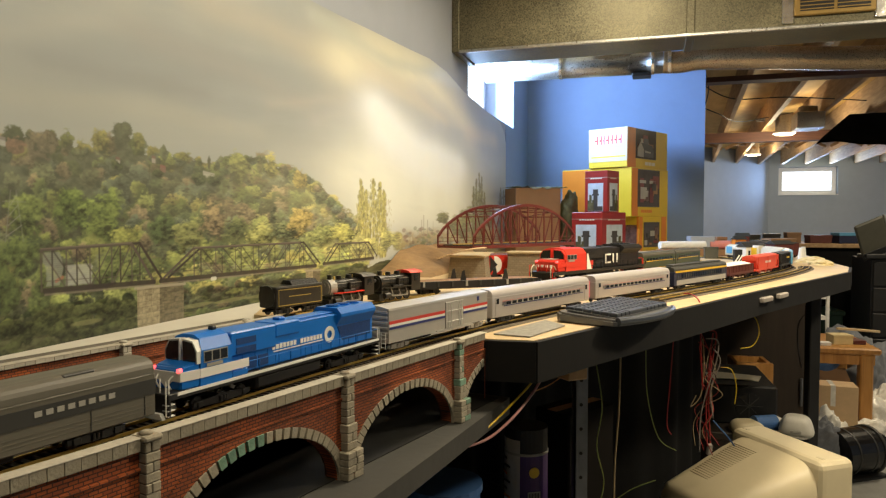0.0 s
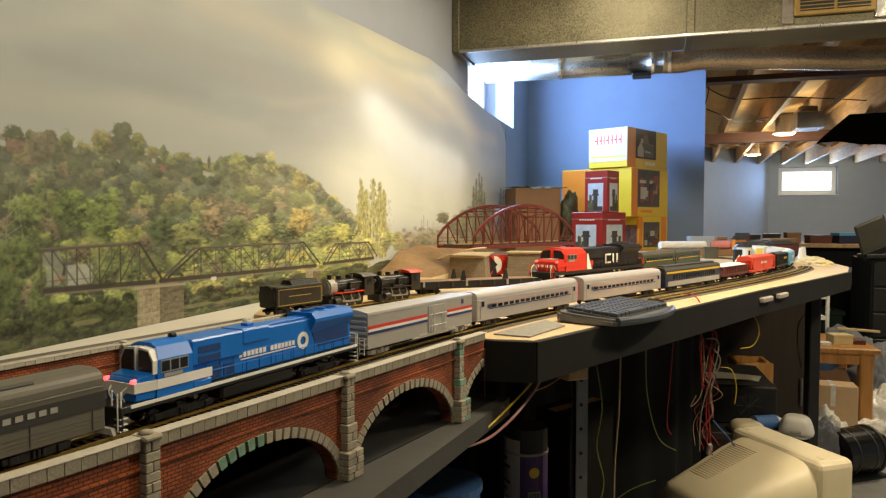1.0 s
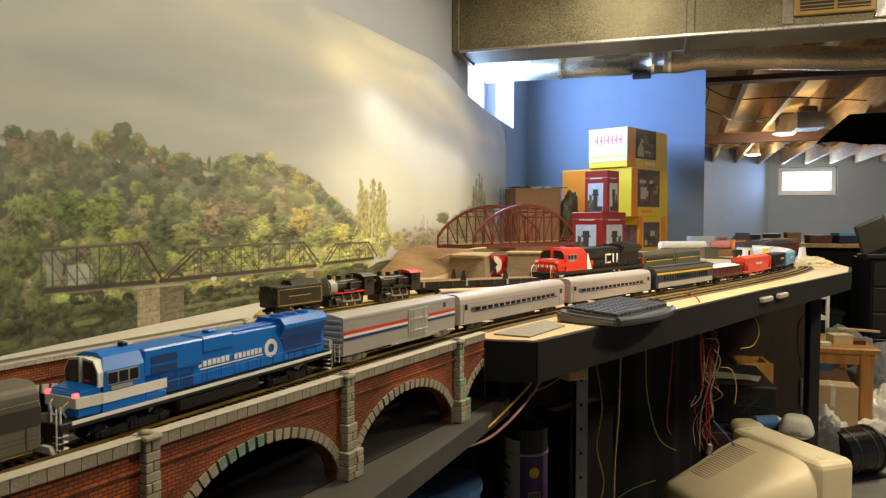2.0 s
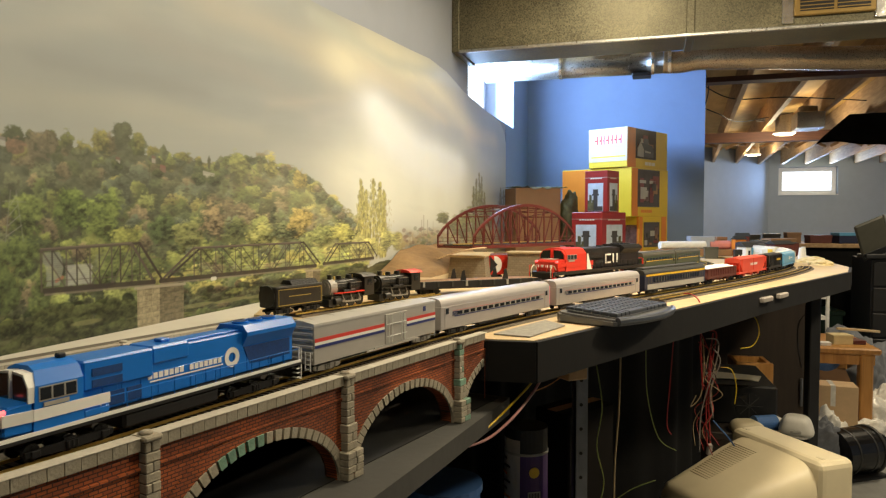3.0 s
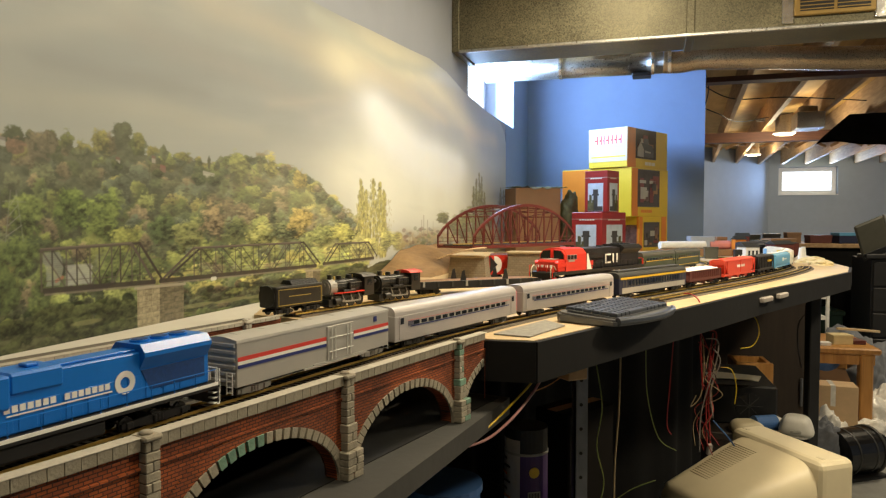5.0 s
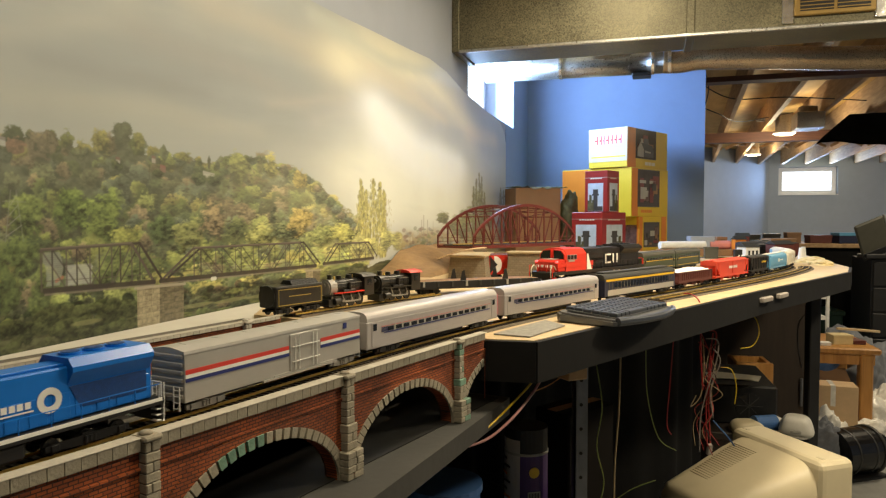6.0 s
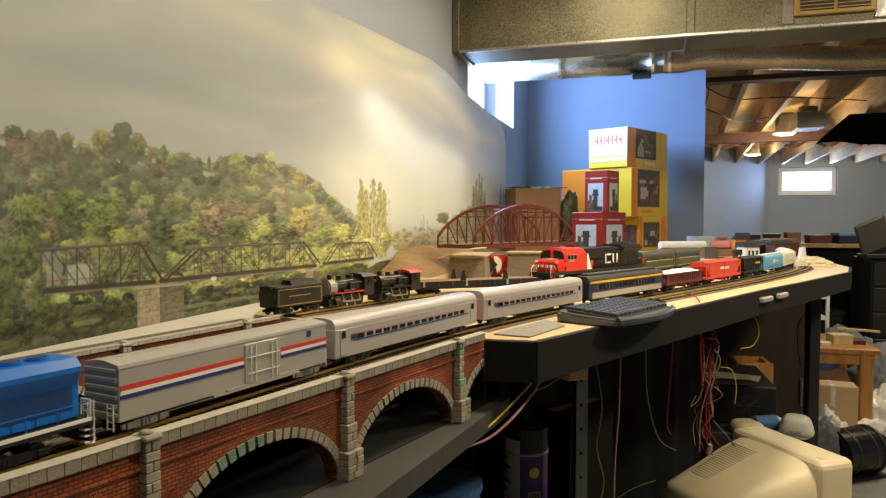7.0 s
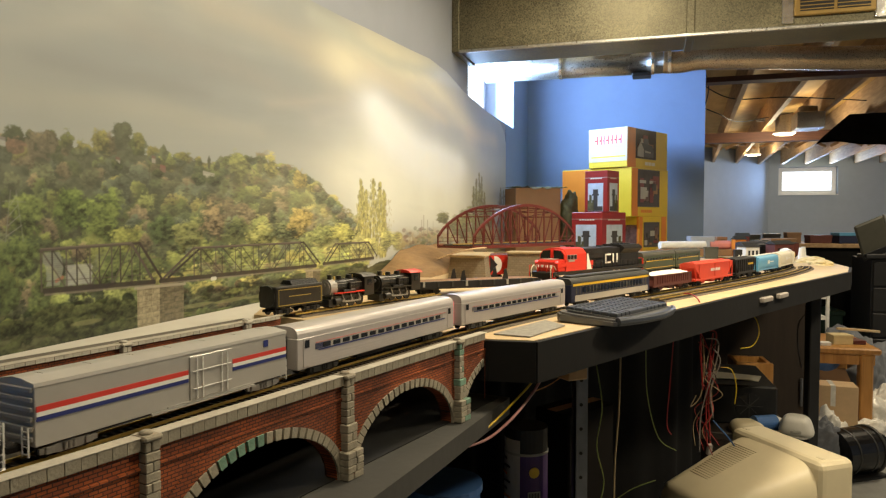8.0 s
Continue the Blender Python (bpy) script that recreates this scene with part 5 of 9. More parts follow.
    part("horn", box(cx1 - 0.006, cx1 - 0.001, -0.0025, 0.0025, 0.0535, 0.0560, 0.0006), M["black"], t)
    for sy in (-1, 1):
        first = None
        n = 13
        for i in range(n):
            x = hx0 + 0.022 + (hx1 - hx0 - 0.030) * i / (n - 1)
            mm = pose(x, sy * 0.01195, 0.0300)
            if first is None:
                first = part("hood_door", box(-0.0056, 0.0056, -0.0003, 0.0003, -0.0092, 0.0075, 0.0002), skin, t, m=mm)
            else:
                share(first, t, mm)
        for zz in (0.0365, 0.0425):
            part("louvre", box(hx0 + 0.008, hx0 + 0.030, sy * 0.0142 - 0.0003, sy * 0.0142 + 0.0003, zz, zz + 0.0042), M["shaded_blue"] if skin is M["blue_loco"] else M["black"], t)
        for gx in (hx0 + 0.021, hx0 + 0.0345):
            part("intake_grille", box(gx, gx + 0.0115, sy * 0.0124 - 0.0003, sy * 0.0124 + 0.0003, 0.0225, 0.0315), M["shaded_blue"] if skin is M["blue_loco"] else M["black"], t)
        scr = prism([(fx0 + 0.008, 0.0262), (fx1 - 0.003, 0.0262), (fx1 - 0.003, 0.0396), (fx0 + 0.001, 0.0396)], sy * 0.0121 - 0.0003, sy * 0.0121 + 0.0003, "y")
        part("radiator_screen", scr, M["shaded_blue"] if skin is M["blue_loco"] else M["black"], t)
        hr = part("handrail", rod((cx1 + 0.012, sy * 0.0166, 0.0296), (h - 0.004, sy * 0.0166, 0.0296), 0.00035, 6), skin, t)
        for i in range(11):
            x = cx1 + 0.012 + (h - 0.016 - cx1) * i / 10
            part("stanchion", rod((x, sy * 0.0166, 0.0198), (x, sy * 0.0166, 0.0297), 0.00035, 5), trim if i in (0, 10) else skin, hr)
        for j in range(2):
            part("end_rail", rod((-h + 0.002, sy * (0.006 + j * 0.009), 0.0198), (-h + 0.002, sy * (0.006 + j * 0.009), 0.0300), 0.0006, 6), trim, t)
            part("end_rail", rod((h - 0.001, sy * (0.006 + j * 0.009), 0.0198), (h - 0.001, sy * (0.006 + j * 0.009), 0.0300), 0.0006, 6), trim, t)
        part("end_rail", rod((h - 0.001, sy * 0.006, 0.0300), (h - 0.001, sy * 0.0155, 0.0300), 0.0006, 6), trim, t)
    for x in (-h + 0.055, h - 0.055):
        truck(t, x, M["black"], 3, 0.046, wheels)
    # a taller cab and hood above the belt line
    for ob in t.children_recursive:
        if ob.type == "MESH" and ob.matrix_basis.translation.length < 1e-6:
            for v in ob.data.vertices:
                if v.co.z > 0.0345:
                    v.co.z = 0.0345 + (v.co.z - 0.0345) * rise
    return t


M["red_lamp"] = glow("red_marker_glow", (1.0, 0.10, 0.10), 3.0)
M["pink_glow"] = glow("red_tail_glow", (1.0, 0.16, 0.16), 0.9)

wh = []
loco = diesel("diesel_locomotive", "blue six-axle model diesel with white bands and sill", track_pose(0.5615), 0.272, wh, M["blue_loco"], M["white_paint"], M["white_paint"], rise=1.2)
MOVING.append((loco, 0.5615, 0.085, wh))
# lettering on the hood stands as bars, with a round emblem
for sy in (-1,):
    bars_text("letter_bar", -0.024, 0.045, -0.0124, 0.0350, 0.0040, M["white_paint"], loco, 15, 0.25, words=(7,))
    part("underline", box(-0.022, 0.046, -0.0126, -0.0122, 0.0308, 0.0317), M["white_paint"], loco)
    b = bmesh.new()
    for i in range(24):
        a0, a1 = 2 * math.pi * i / 24, 2 * math.pi * (i + 1) / 24
        q = [b.verts.new((0.056 + r * math.cos(a), -0.0126, 0.0350 + r * math.sin(a))) for r, a in ((0.0078, a0), (0.0078, a1), (0.0038, a1), (0.0038, a0))]
        b.faces.new(q)
    bmesh.ops.remove_doubles(b, verts=b.verts[:], dist=1e-6)
    g = bmesh.ops.extrude_face_region(b, geom=b.faces[:])
    bmesh.ops.translate(b, verts=[v for v in g["geom"] if isinstance(v, bmesh.types.BMVert)], vec=(0, 0.0005, 0))
    part("emblem", b, M["white_paint"], loco, "round white ring emblem")


def coach(name, label, m, L, wheels, body_mat, roof_mat, stripes, windows=17, win_z=(0.0285, 0.0345), glow_end=False, group="", H=0.0485, door=True):
    """A passenger coach; stripes: (x from, x to, z from, z to, material)."""
    t = thing(name, label, "model coach", m, group)
    h = L / 2
    W = 0.0172
    zs = H - 0.0105
    part("body", box(-h, h, -W, W, 0.0095, zs, 0.0008), body_mat, t)
    ro = round_roof(W - 0.0002, zs, H, 12)
    part("roof", prism(ro, -h + 0.0006, h - 0.0006, "x"), roof_mat, t, smooth=False)
    for z in (0.0135, 0.0160, 0.0185, zs - 0.0015):
        for sy in (-1, 1):
            part("flute", box(-h + 0.002, h - 0.002, sy * W - 0.0002, sy * W + 0.0002, z, z + 0.0006), body_mat, t)
    for x0, x1, z0, z1, mat in stripes:
        for sy in (-1, 1):
            part("stripe", box(-h + x0 * L, -h + x1 * L, sy * (W + 0.0003) - 0.0002, sy * (W + 0.0003) + 0.0002, z0, z1), mat, t)
    for sy in (-1, 1):
        first = None
        for i in range(windows):
            x = -h + L * (0.14 + 0.72 * i / max(1, windows - 1))
            ww = L * 0.72 / max(1, windows - 1) * 0.36
            mm = pose(x, sy * (W + 0.0006), (win_z[0] + win_z[1]) / 2)
            if first is None:
                d = (win_z[1] - win_z[0]) / 2
                first = part("window", box(-ww, ww, -0.0003, 0.0003, -d, d, 0.0004), M["dark_glass"], t, m=mm)
            else:
                share(first, t, mm)
        if door:
            for x in (-h + 0.0125, h - 0.0125):
                dr = part("door", box(x - 0.0048, x + 0.0048, sy * (W + 0.0003) - 0.0003, sy * (W + 0.0003) + 0.0003, 0.0115, zs - 0.001, 0.0002), body_mat, t)
                part("door_window", box(x - 0.0030, x + 0.0030, sy * (W + 0.0008) - 0.0002, sy * (W + 0.0008) + 0.0002, 0.0285, 0.0355, 0.0001), M["dark_glass"], dr)
    for sx in (-1, 1):
        part("diaphragm", box(min(sx * h, sx * (h + 0.003)), max(sx * h, sx * (h + 0.003)), -0.006, 0.006, 0.011, 0.040, 0.001), M["pink_glow"] if glow_end and sx < 0 else M["black"], t)
        coupler(t, sx * h, sx * 0.006)
        truck(t, sx * (h - 0.042), M["grey_dark"], 2, 0.029, wheels)
    part("underbody", box(-0.05, 0.055, -0.012, 0.012, 0.0045, 0.0094, 0.001), M["black"], t)
    return t


def freight_box(name, label, m, L, wheels, H=0.0505):
    """The silver material-handling car with striped sides."""
    t = thing(name, label, "model boxcar", m)
    h, W = L / 2, 0.0175
    part("body", box(-h, h, -W, W, 0.0105, H - 0.004, 0.0004), M["silver_car"], t)
    part("roof", prism([(-W - 0.0004, H - 0.0045), (W + 0.0004, H - 0.0045), (W, H - 0.0022), (0.004, H), (-0.004, H), (-W, H - 0.0022)], -h - 0.0004, h + 0.0004, "x"), M["silver_roof"], t, "pale grey roof")
    for i in range(7):
        x = -h + 0.014 + (L - 0.028) * i / 6
        part("roof_seam", box(x - 0.0003, x + 0.0003, -0.0040, 0.0040, H - 0.0005, H + 0.0002), M["silver_roof"], t)
    for sx in (-1, 1):
        for i in range(6):
            z = 0.0135 + i * 0.0058
            part("end_rib", box(min(sx * h, sx * (h + 0.0015)), max(sx * h, sx * (h + 0.0015)), -W + 0.0012, W - 0.0012, z, z + 0.0034, 0.0007), M["silver_car"], t)
        for sy in (-1, 1):
            ld = part("ladder_stile", rod((sx * (h + 0.0026), sy * 0.0150, 0.005), (sx * (h + 0.0026), sy * 0.0150, 0.0225), 0.0005, 6), M["white_paint"], t)
            part("ladder_stile", rod((sx * (h + 0.0026), sy * 0.0090, 0.005), (sx * (h + 0.0026), sy * 0.0090, 0.0225), 0.0005, 6), M["white_paint"], t)
            for j in range(4):
                z = 0.0065 + j * 0.0045
                part("rung", rod((sx * (h + 0.0026), sy * 0.0090, z), (sx * (h + 0.0026), sy * 0.0150, z), 0.0004, 6), M["white_paint"], ld)
        coupler(t, sx * h, sx * 0.0075)
        truck(t, sx * (h - 0.024), M["silver_car"], 2, 0.026, wheels)
    dx0, dx1 = 0.004, 0.046
    for sy in (-1, 1):
        y = sy * (W + 0.0003)
        for x0, x1 in ((-h + 0.0008, dx0 - 0.001), (dx1 + 0.001, h - 0.0008)):
            for z0, z1, mat in ((0.0312, 0.0346, M["red_stripe"]), (0.0284, 0.0311, M["white_paint"]), (0.0256, 0.0283, M["blue_stripe"])):
                part("stripe", box(x0, x1, y - 0.0002, y + 0.0002, z0, z1), mat, t)
        dr = part("plug_door", box(dx0, dx1, y - 0.0006, y + 0.0006, 0.0120, H - 0.0065, 0.0004), M["silver_car"], t)
        for x in (dx0 + 0.006, dx0 + 0.0115, dx1 - 0.0115, dx1 - 0.006):
            part("lock_rod", rod((x, y + sy * 0.0014, 0.0125), (x, y + sy * 0.0014, H - 0.008), 0.0005, 6), M["white_paint"], dr)
        for z in (0.020, 0.033):
            part("door_bar", rod((dx0 + 0.002, y + sy * 0.0014, z), (dx1 - 0.002, y + sy * 0.0014, z), 0.0004, 6), M["white_paint"], dr)
        part("door_track", box(dx0 - 0.02, dx1 + 0.02, y - 0.0008, y + 0.0008, 0.0108, 0.0120), M["silver_car"], t)
        em = part("emblem", box(0.082, 0.0875, y - 0.0002, y + 0.0002, 0.0385, 0.0440), M["blue_stripe"], t, "small dark emblem")
        part("sill_tab", box(-0.03, 0.07, y - 0.0012, y + 0.0003, 0.0088, 0.0106), M["silver_car"], t)
    part("underframe", box(-h + 0.01, h - 0.01, -0.006, 0.006, 0.0060, 0.0104), M["black"], t)
    return t


def hopper(name, label, m, L, body, wheels, H=0.050, load=None, sloped=True, ribs=10, roof=True):
    """A covered hopper or ore car with sloped end sheets."""
    t = thing(name, label, "model freight car", m, "freight cars on the outer track")
    h, W = L / 2, 0.0172
    z0 = 0.0125
    s = L * 0.14 if sloped else 0.0
    part("body", prism([(-h + s, z0 + 0.004), (h - s, z0 + 0.004), (h - 0.004, H - 0.010), (h - 0.004, H - 0.002), (-h + 0.004, H - 0.002), (-h + 0.004, H - 0.010)], -W, W, "y"), body, t)
    part("sill", box(-h, h, -W - 0.0003, W + 0.0003, z0, z0 + 0.0042, 0.0004), body, t)
    for sy in (-1, 1):
        first = None
        for i in range(ribs):
            x = -h + 0.02 + (L - 0.04) * i / (ribs - 1)
            mm = pose(x, sy * (W + 0.0006), (z0 + H) / 2)
            if first is None:
                first = part("rib", box(-0.0006, 0.0006, -0.0007, 0.0007, -(H - z0) / 2 + 0.007, (H - z0) / 2 - 0.003), body, t, m=mm)
            else:
                share(first, t, mm)
        for sx in (-1, 1):
            part("end_post", box(sx * (h - 0.003) - 0.001, sx * (h - 0.003) + 0.001, sy * W - 0.001, sy * W + 0.001, z0, H - 0.004), body, t)
        part("top_rail", box(-h + 0.002, h - 0.002, sy * (W + 0.0002) - 0.0008, sy * (W + 0.0002) + 0.0008, H - 0.0035, H - 0.0012), body, t)
    if load:
        b = bmesh.new()
        n = 26
        grid = [[b.verts.new((-h + 0.006 + (L - 0.012) * i / n, -W + 0.001 + (2 * W - 0.002) * j / 8, H - 0.004 + 0.0085 * max(0.0, math.sin(math.pi * j / 8)) ** 0.6 * (0.35 + 0.65 * max(0.0, math.sin(math.pi * i / n)) ** 0.4) + 0.0022 * noise.noise((i * 0.6, j * 0.7, L * 50)))) for j in range(9)] for i in range(n + 1)]
        for i in range(n):
            for j in range(8):
                b.faces.new((grid[i][j], grid[i + 1][j], grid[i + 1][j + 1], grid[i][j + 1]))
        part("load", b, load, t, "heaped pale crumbled load", smooth=True)
    elif roof:
        part("roof", prism([(-W, H - 0.002), (W, H - 0.002), (W * 0.6, H + 0.0012), (-W * 0.6, H + 0.0012)], -h + 0.004, h - 0.004, "x"), body, t)
        part("roof_hatch", box(-h + 0.02, h - 0.02, -0.0035, 0.0035, H + 0.0006, H + 0.003, 0.0006), body, t)
    for k in (-0.25, 0.0, 0.25):
        part("discharge_bay", prism([(k * L - 0.018, z0 + 0.003), (k * L + 0.018, z0 + 0.003), (k * L + 0.005, 0.006), (k * L - 0.005, 0.006)], -0.013, 0.013, "y"), body, t)
    for sx in (-1, 1):
        coupler(t, sx * h, sx * 0.006)
        truck(t, sx * (h - 0.024), M["black"], 2, 0.022, wheels)
    return t


def tank_like(name, label, m, L, body, cap, wheels):
    """A covered hopper with rounded, bulging sides."""
    t = thing(name, label, "model freight car", m, "freight cars on the outer track")
    h = L / 2
    prof = [(0.0172 * math.copysign(abs(math.cos(a)) ** 0.5, math.cos(a)), 0.0310 + 0.0195 * math.copysign(abs(math.sin(a)) ** 0.75, math.sin(a))) for a in [2 * math.pi * i / 24 for i in range(24)]]
    part("body", prism(prof, -h + 0.006, h - 0.006, "x"), body, t)
    part("roof_walk", box(-h + 0.004, h - 0.004, -0.006, 0.006, 0.0502, 0.0520, 0.0004), cap, t)
    part("sill", box(-h, h, -0.016, 0.016, 0.0115, 0.0150, 0.0004), body, t)
    for sx in (-1, 1):
        part("end_platform", box(sx * (h - 0.004) - 0.004, sx * (h - 0.004) + 0.004, -0.0165, 0.0165, 0.0125, 0.0420), body, t)
        part("end_cage", box(sx * (h - 0.009) - 0.0006, sx * (h - 0.009) + 0.0006, -0.017, 0.017, 0.014, 0.047), body, t)
        coupler(t, sx * h, sx * 0.006)
        truck(t, sx * (h - 0.024), M["black"], 2, 0.022, wheels)
    for sy in (-1, 1):
        part("emblem", box(-0.012, 0.006, sy * 0.0176 - 0.0003, sy * 0.0176 + 0.0003, 0.028, 0.037), M["white_paint"], t)
        part("data_bar", box(0.012, 0.045, sy * 0.0176 - 0.0003, sy * 0.0176 + 0.0003, 0.031, 0.0335), M["white_paint"], t)
    return t


# the moving train, front to rear
wh = []
lead_car = coach("baggage_car", "two-tone grey model passenger car with a dark window band", track_pose(0.265), 0.298, wh, M["car_grey"], M["car_grey"],
            ((0.0, 1.0, 0.0240, 0.0345, M["grey_dark"]),), windows=0, win_z=(0.0265, 0.0320), door=False, H=0.049)
bars_text("letter_bar", -0.035, 0.118, -0.0179, 0.0300, 0.0034, M["grey_text"], lead_car, 22, 0.35, words=(0, 4, 5, 6, 11, 12, 13))
part("roof_hatch", box(0.085, 0.106, -0.0135, -0.0035, 0.0455, 0.0484, 0.0006), M["grey_dark"], lead_car, "dark open roof hatch")
for x in (-0.11, -0.04, 0.03, 0.10, 0.14):
    part("side_seam", box(x - 0.0003, x + 0.0003, -0.0176, -0.0172, 0.0110, 0.0238), M["grey_dark"], lead_car)
MOVING.append((lead_car, 0.265, 0.10, wh))
wh = []
bxc = freight_box("material_car", "silver-grey model boxcar with red, white and navy stripes", track_pose(0.826), 0.221, wh)
MOVING.append((bxc, 0.826, 0.085, wh))
for s_mid, glow_end in ((1.0975, False), (1.4060, True)):
    wh = []
    c = coach("passenger_coach", "silver model coach with dark windows and navy stripe", track_pose(s_mid), 0.288, wh, M["coach_silver"], M["coach_silver"],
              ((0.085, 0.90, 0.0252, 0.0306, M["grey_text"]), (0.085, 0.16, 0.0254, 0.0304, M["blue_stripe"]), (0.10, 0.92, 0.0238, 0.0250, M["blue_stripe"]), (0.085, 0.93, 0.0311, 0.0314, M["red_stripe"]), (0.955, 0.97, 0.030, 0.037, M["red_stripe"])),
              windows=15, win_z=(0.0259, 0.0299), glow_end=glow_end, group="silver coaches of the train")
    MOVING.append((c, s_mid, 0.10, wh))
wh = []
c = coach("passenger_coach", "navy model coach with a yellow stripe and grey lower side", track_pose(1.7095), 0.281, wh, M["navy_car"], M["grey_dark"],
          ((0.02, 0.98, 0.0358, 0.0396, M["yellow"]), (0.04, 0.97, 0.0105, 0.0205, M["silver_roof"])), windows=18, win_z=(0.0240, 0.0335), door=False)
part("clerestory", box(-0.128, 0.128, -0.0075, 0.0075, 0.0478, 0.0518, 0.0012), M["grey_dark"], c, "raised dark clerestory roof")
for sy in (-1, 1):
    b = None
    for i in range(24):
        mm = pose(-0.125 + i * 0.0108, sy * 0.0176, 0.0285)
        if b is None:
            b = part("pilaster", box(-0.0012, 0.0012, -0.0003, 0.0003, -0.006, 0.006), M["car_grey"], c, m=mm)
        else:
            share(b, c, mm)
MOVING.append((c, 1.7095, 0.10, wh))
for kind, nm, lab, s0, s1, mat in (("load", "ore_car", "dark red-brown model ore car heaped with white load", 1.858, 2.045, M["brown_car"]),
                                   ("hop", "covered_hopper", "bright vermilion model hopper with sloped ends", 2.052, 2.278, M["red_hopper"]),
                                   ("hop", "covered_hopper", "black model hopper with small yellow lettering bars", 2.288, 2.450, M["black"]),
                                   ("tank", "covered_hopper", "light blue model hopper with rounded sides", 2.458, 2.668, M["light_blue"]),
                                   ("tank", "covered_hopper", "cream-white model hopper with rounded sides", 2.678, 2.876, M["cream"]),
                                   ("tank", "covered_hopper", "cream model hopper with yellow and blue end panels", 2.886, 3.084, M["cream"])):
    wh = []
    mid, L = (s0 + s1) / 2, s1 - s0 - 0.010
    if kind == "load":
        c = hopper(nm, lab, track_pose(mid), L, mat, wh, H=0.037, load=M["white_load"], sloped=False, ribs=14)
    elif kind == "hop":
        c = hopper(nm, lab, track_pose(mid), L, mat, wh, H=0.0505, ribs=3 if mat is M["red_hopper"] else 9)
        if mat is M["red_hopper"]:
            bars_text("letter_bar", -0.025, 0.03, -0.0179, 0.034, 0.006, M["white_paint"], c, 7, 0.3)
        else:
            bars_text("letter_bar", 0.01, 0.05, -0.0185, 0.036, 0.005, M["yellow"], c, 6, 0.3)
    else:
        c = tank_like(nm, lab, track_pose(mid), L, mat, M["cream"], wh)
        if s0 > 2.88:
            for sy in (-1, 1):
                part("yellow_panel", box(-0.085, -0.052, sy * 0.0180 - 0.0003, sy * 0.0180 + 0.0003, 0.018, 0.044), M["yellow"], c, "yellow end panel")
                part("blue_panel", box(0.052, 0.085, sy * 0.0180 - 0.0003, sy * 0.0180 + 0.0003, 0.018, 0.044), M["light_blue"], c, "blue end panel")
    MOVING.append((c, mid, L / 2 - 0.024, []))


# ================= parked trains =================


def parked_diesel():
    m = track_pose(1.685, 0.245) @ Matrix.Diagonal((1.58, 1.95, 1.53, 1))
    t = diesel("diesel_locomotive", "red-nosed model diesel with a black hood and white emblem", m, 0.262, None, M["signal_red"], M["signal_red"], M["signal_red"], M["black"], cab_length=0.054)
    part("cab_wedge", prism([(-0.0475, 0.0205), (-0.0350, 0.0205), (-0.0450, 0.0440), (-0.0475, 0.0440)], -0.0182, -0.0176, "y"), M["white_paint"], t, "white wedge behind the cab")
    part("nose_wedge", prism([(-0.010, 0.0382), (0.010, 0.0382), (0.0, 0.0330)], -0.1115, -0.0985, "x"), M["white_paint"], t)
    for ob in t.children:
        if ob.name.split(".")[0] == "sill_stripe":
            ob.data.materials[0] = M["black"]
            ob["label"] = "black sill"
    # the emblem stands as plain white bars
    for x0, x1, z0, z1 in ((0.012, 0.0145, 0.0265, 0.0410), (0.0147, 0.0285, 0.0388, 0.0412), (0.0147, 0.0285, 0.0263, 0.0287), (0.034, 0.0375, 0.0265, 0.0412), (0.046, 0.0495, 0.0265, 0.0412)):
        part("emblem_block", box(x0, x1, -0.0150, -0.0140, z0, z1, 0.0003), M["white_paint"], t)
    for k in range(4):
        y = -0.009 + k * 0.006
        part("nose_bar", box(-0.1242, -0.1228, y - 0.0014, y + 0.0014, 0.0260, 0.0295), M["white_paint"], t)
    for sy in (-1, 1):
        part("ditch_rail", tube([(-0.131, sy * 0.013, 0.012), (-0.1315, sy * 0.013, 0.024), (-0.125, sy * 0.013, 0.029), (-0.118, sy * 0.013, 0.022)], 0.0006), M["cream"], t)


parked_diesel()


def box_freight(name, label, m, L, W, H, body, roof, group=""):
    t = thing(name, label, "model freight car", m, group)
    h = L / 2
    part("body", box(-h, h, -W, W, 0.011, H - 0.004, 0.0006), body, t)
    part("roof", prism([(-W - 0.0005, H - 0.0042), (W + 0.0005, H - 0.0042), (0, H)], -h - 0.0005, h + 0.0005, "x"), roof, t)
    for sy in (-1, 1):
        part("door", box(-0.018, 0.018, sy * W - 0.001, sy * W + 0.001, 0.012, H - 0.007, 0.0004), body, t)
        for k in range(8):
            x = -h + 0.006 + (L - 0.012) * k / 7
            part("rib", box(x - 0.0007, x + 0.0007, sy * W - 0.0006, sy * W + 0.0006, 0.0115, H - 0.005), body, t)
    for sx in (-1, 1):
        coupler(t, sx * h, sx * 0.006)
        truck(t, sx * (h - 0.024), M["black"], 2, 0.022)
    return t


for s_mid in (2.035, 2.262):
    coach("passenger_coach", "olive green model coach with a grey roof, parked", track_pose(s_mid, 0.245), 0.212, None, M["green_car"], M["olive_roof"],
          ((0.02, 0.98, 0.0330, 0.0345, M["yellow"]), (0.03, 0.97, 0.0140, 0.0152, M["yellow"])), windows=9, win_z=(0.0350, 0.0415), group="green coaches on the middle track", H=0.058)
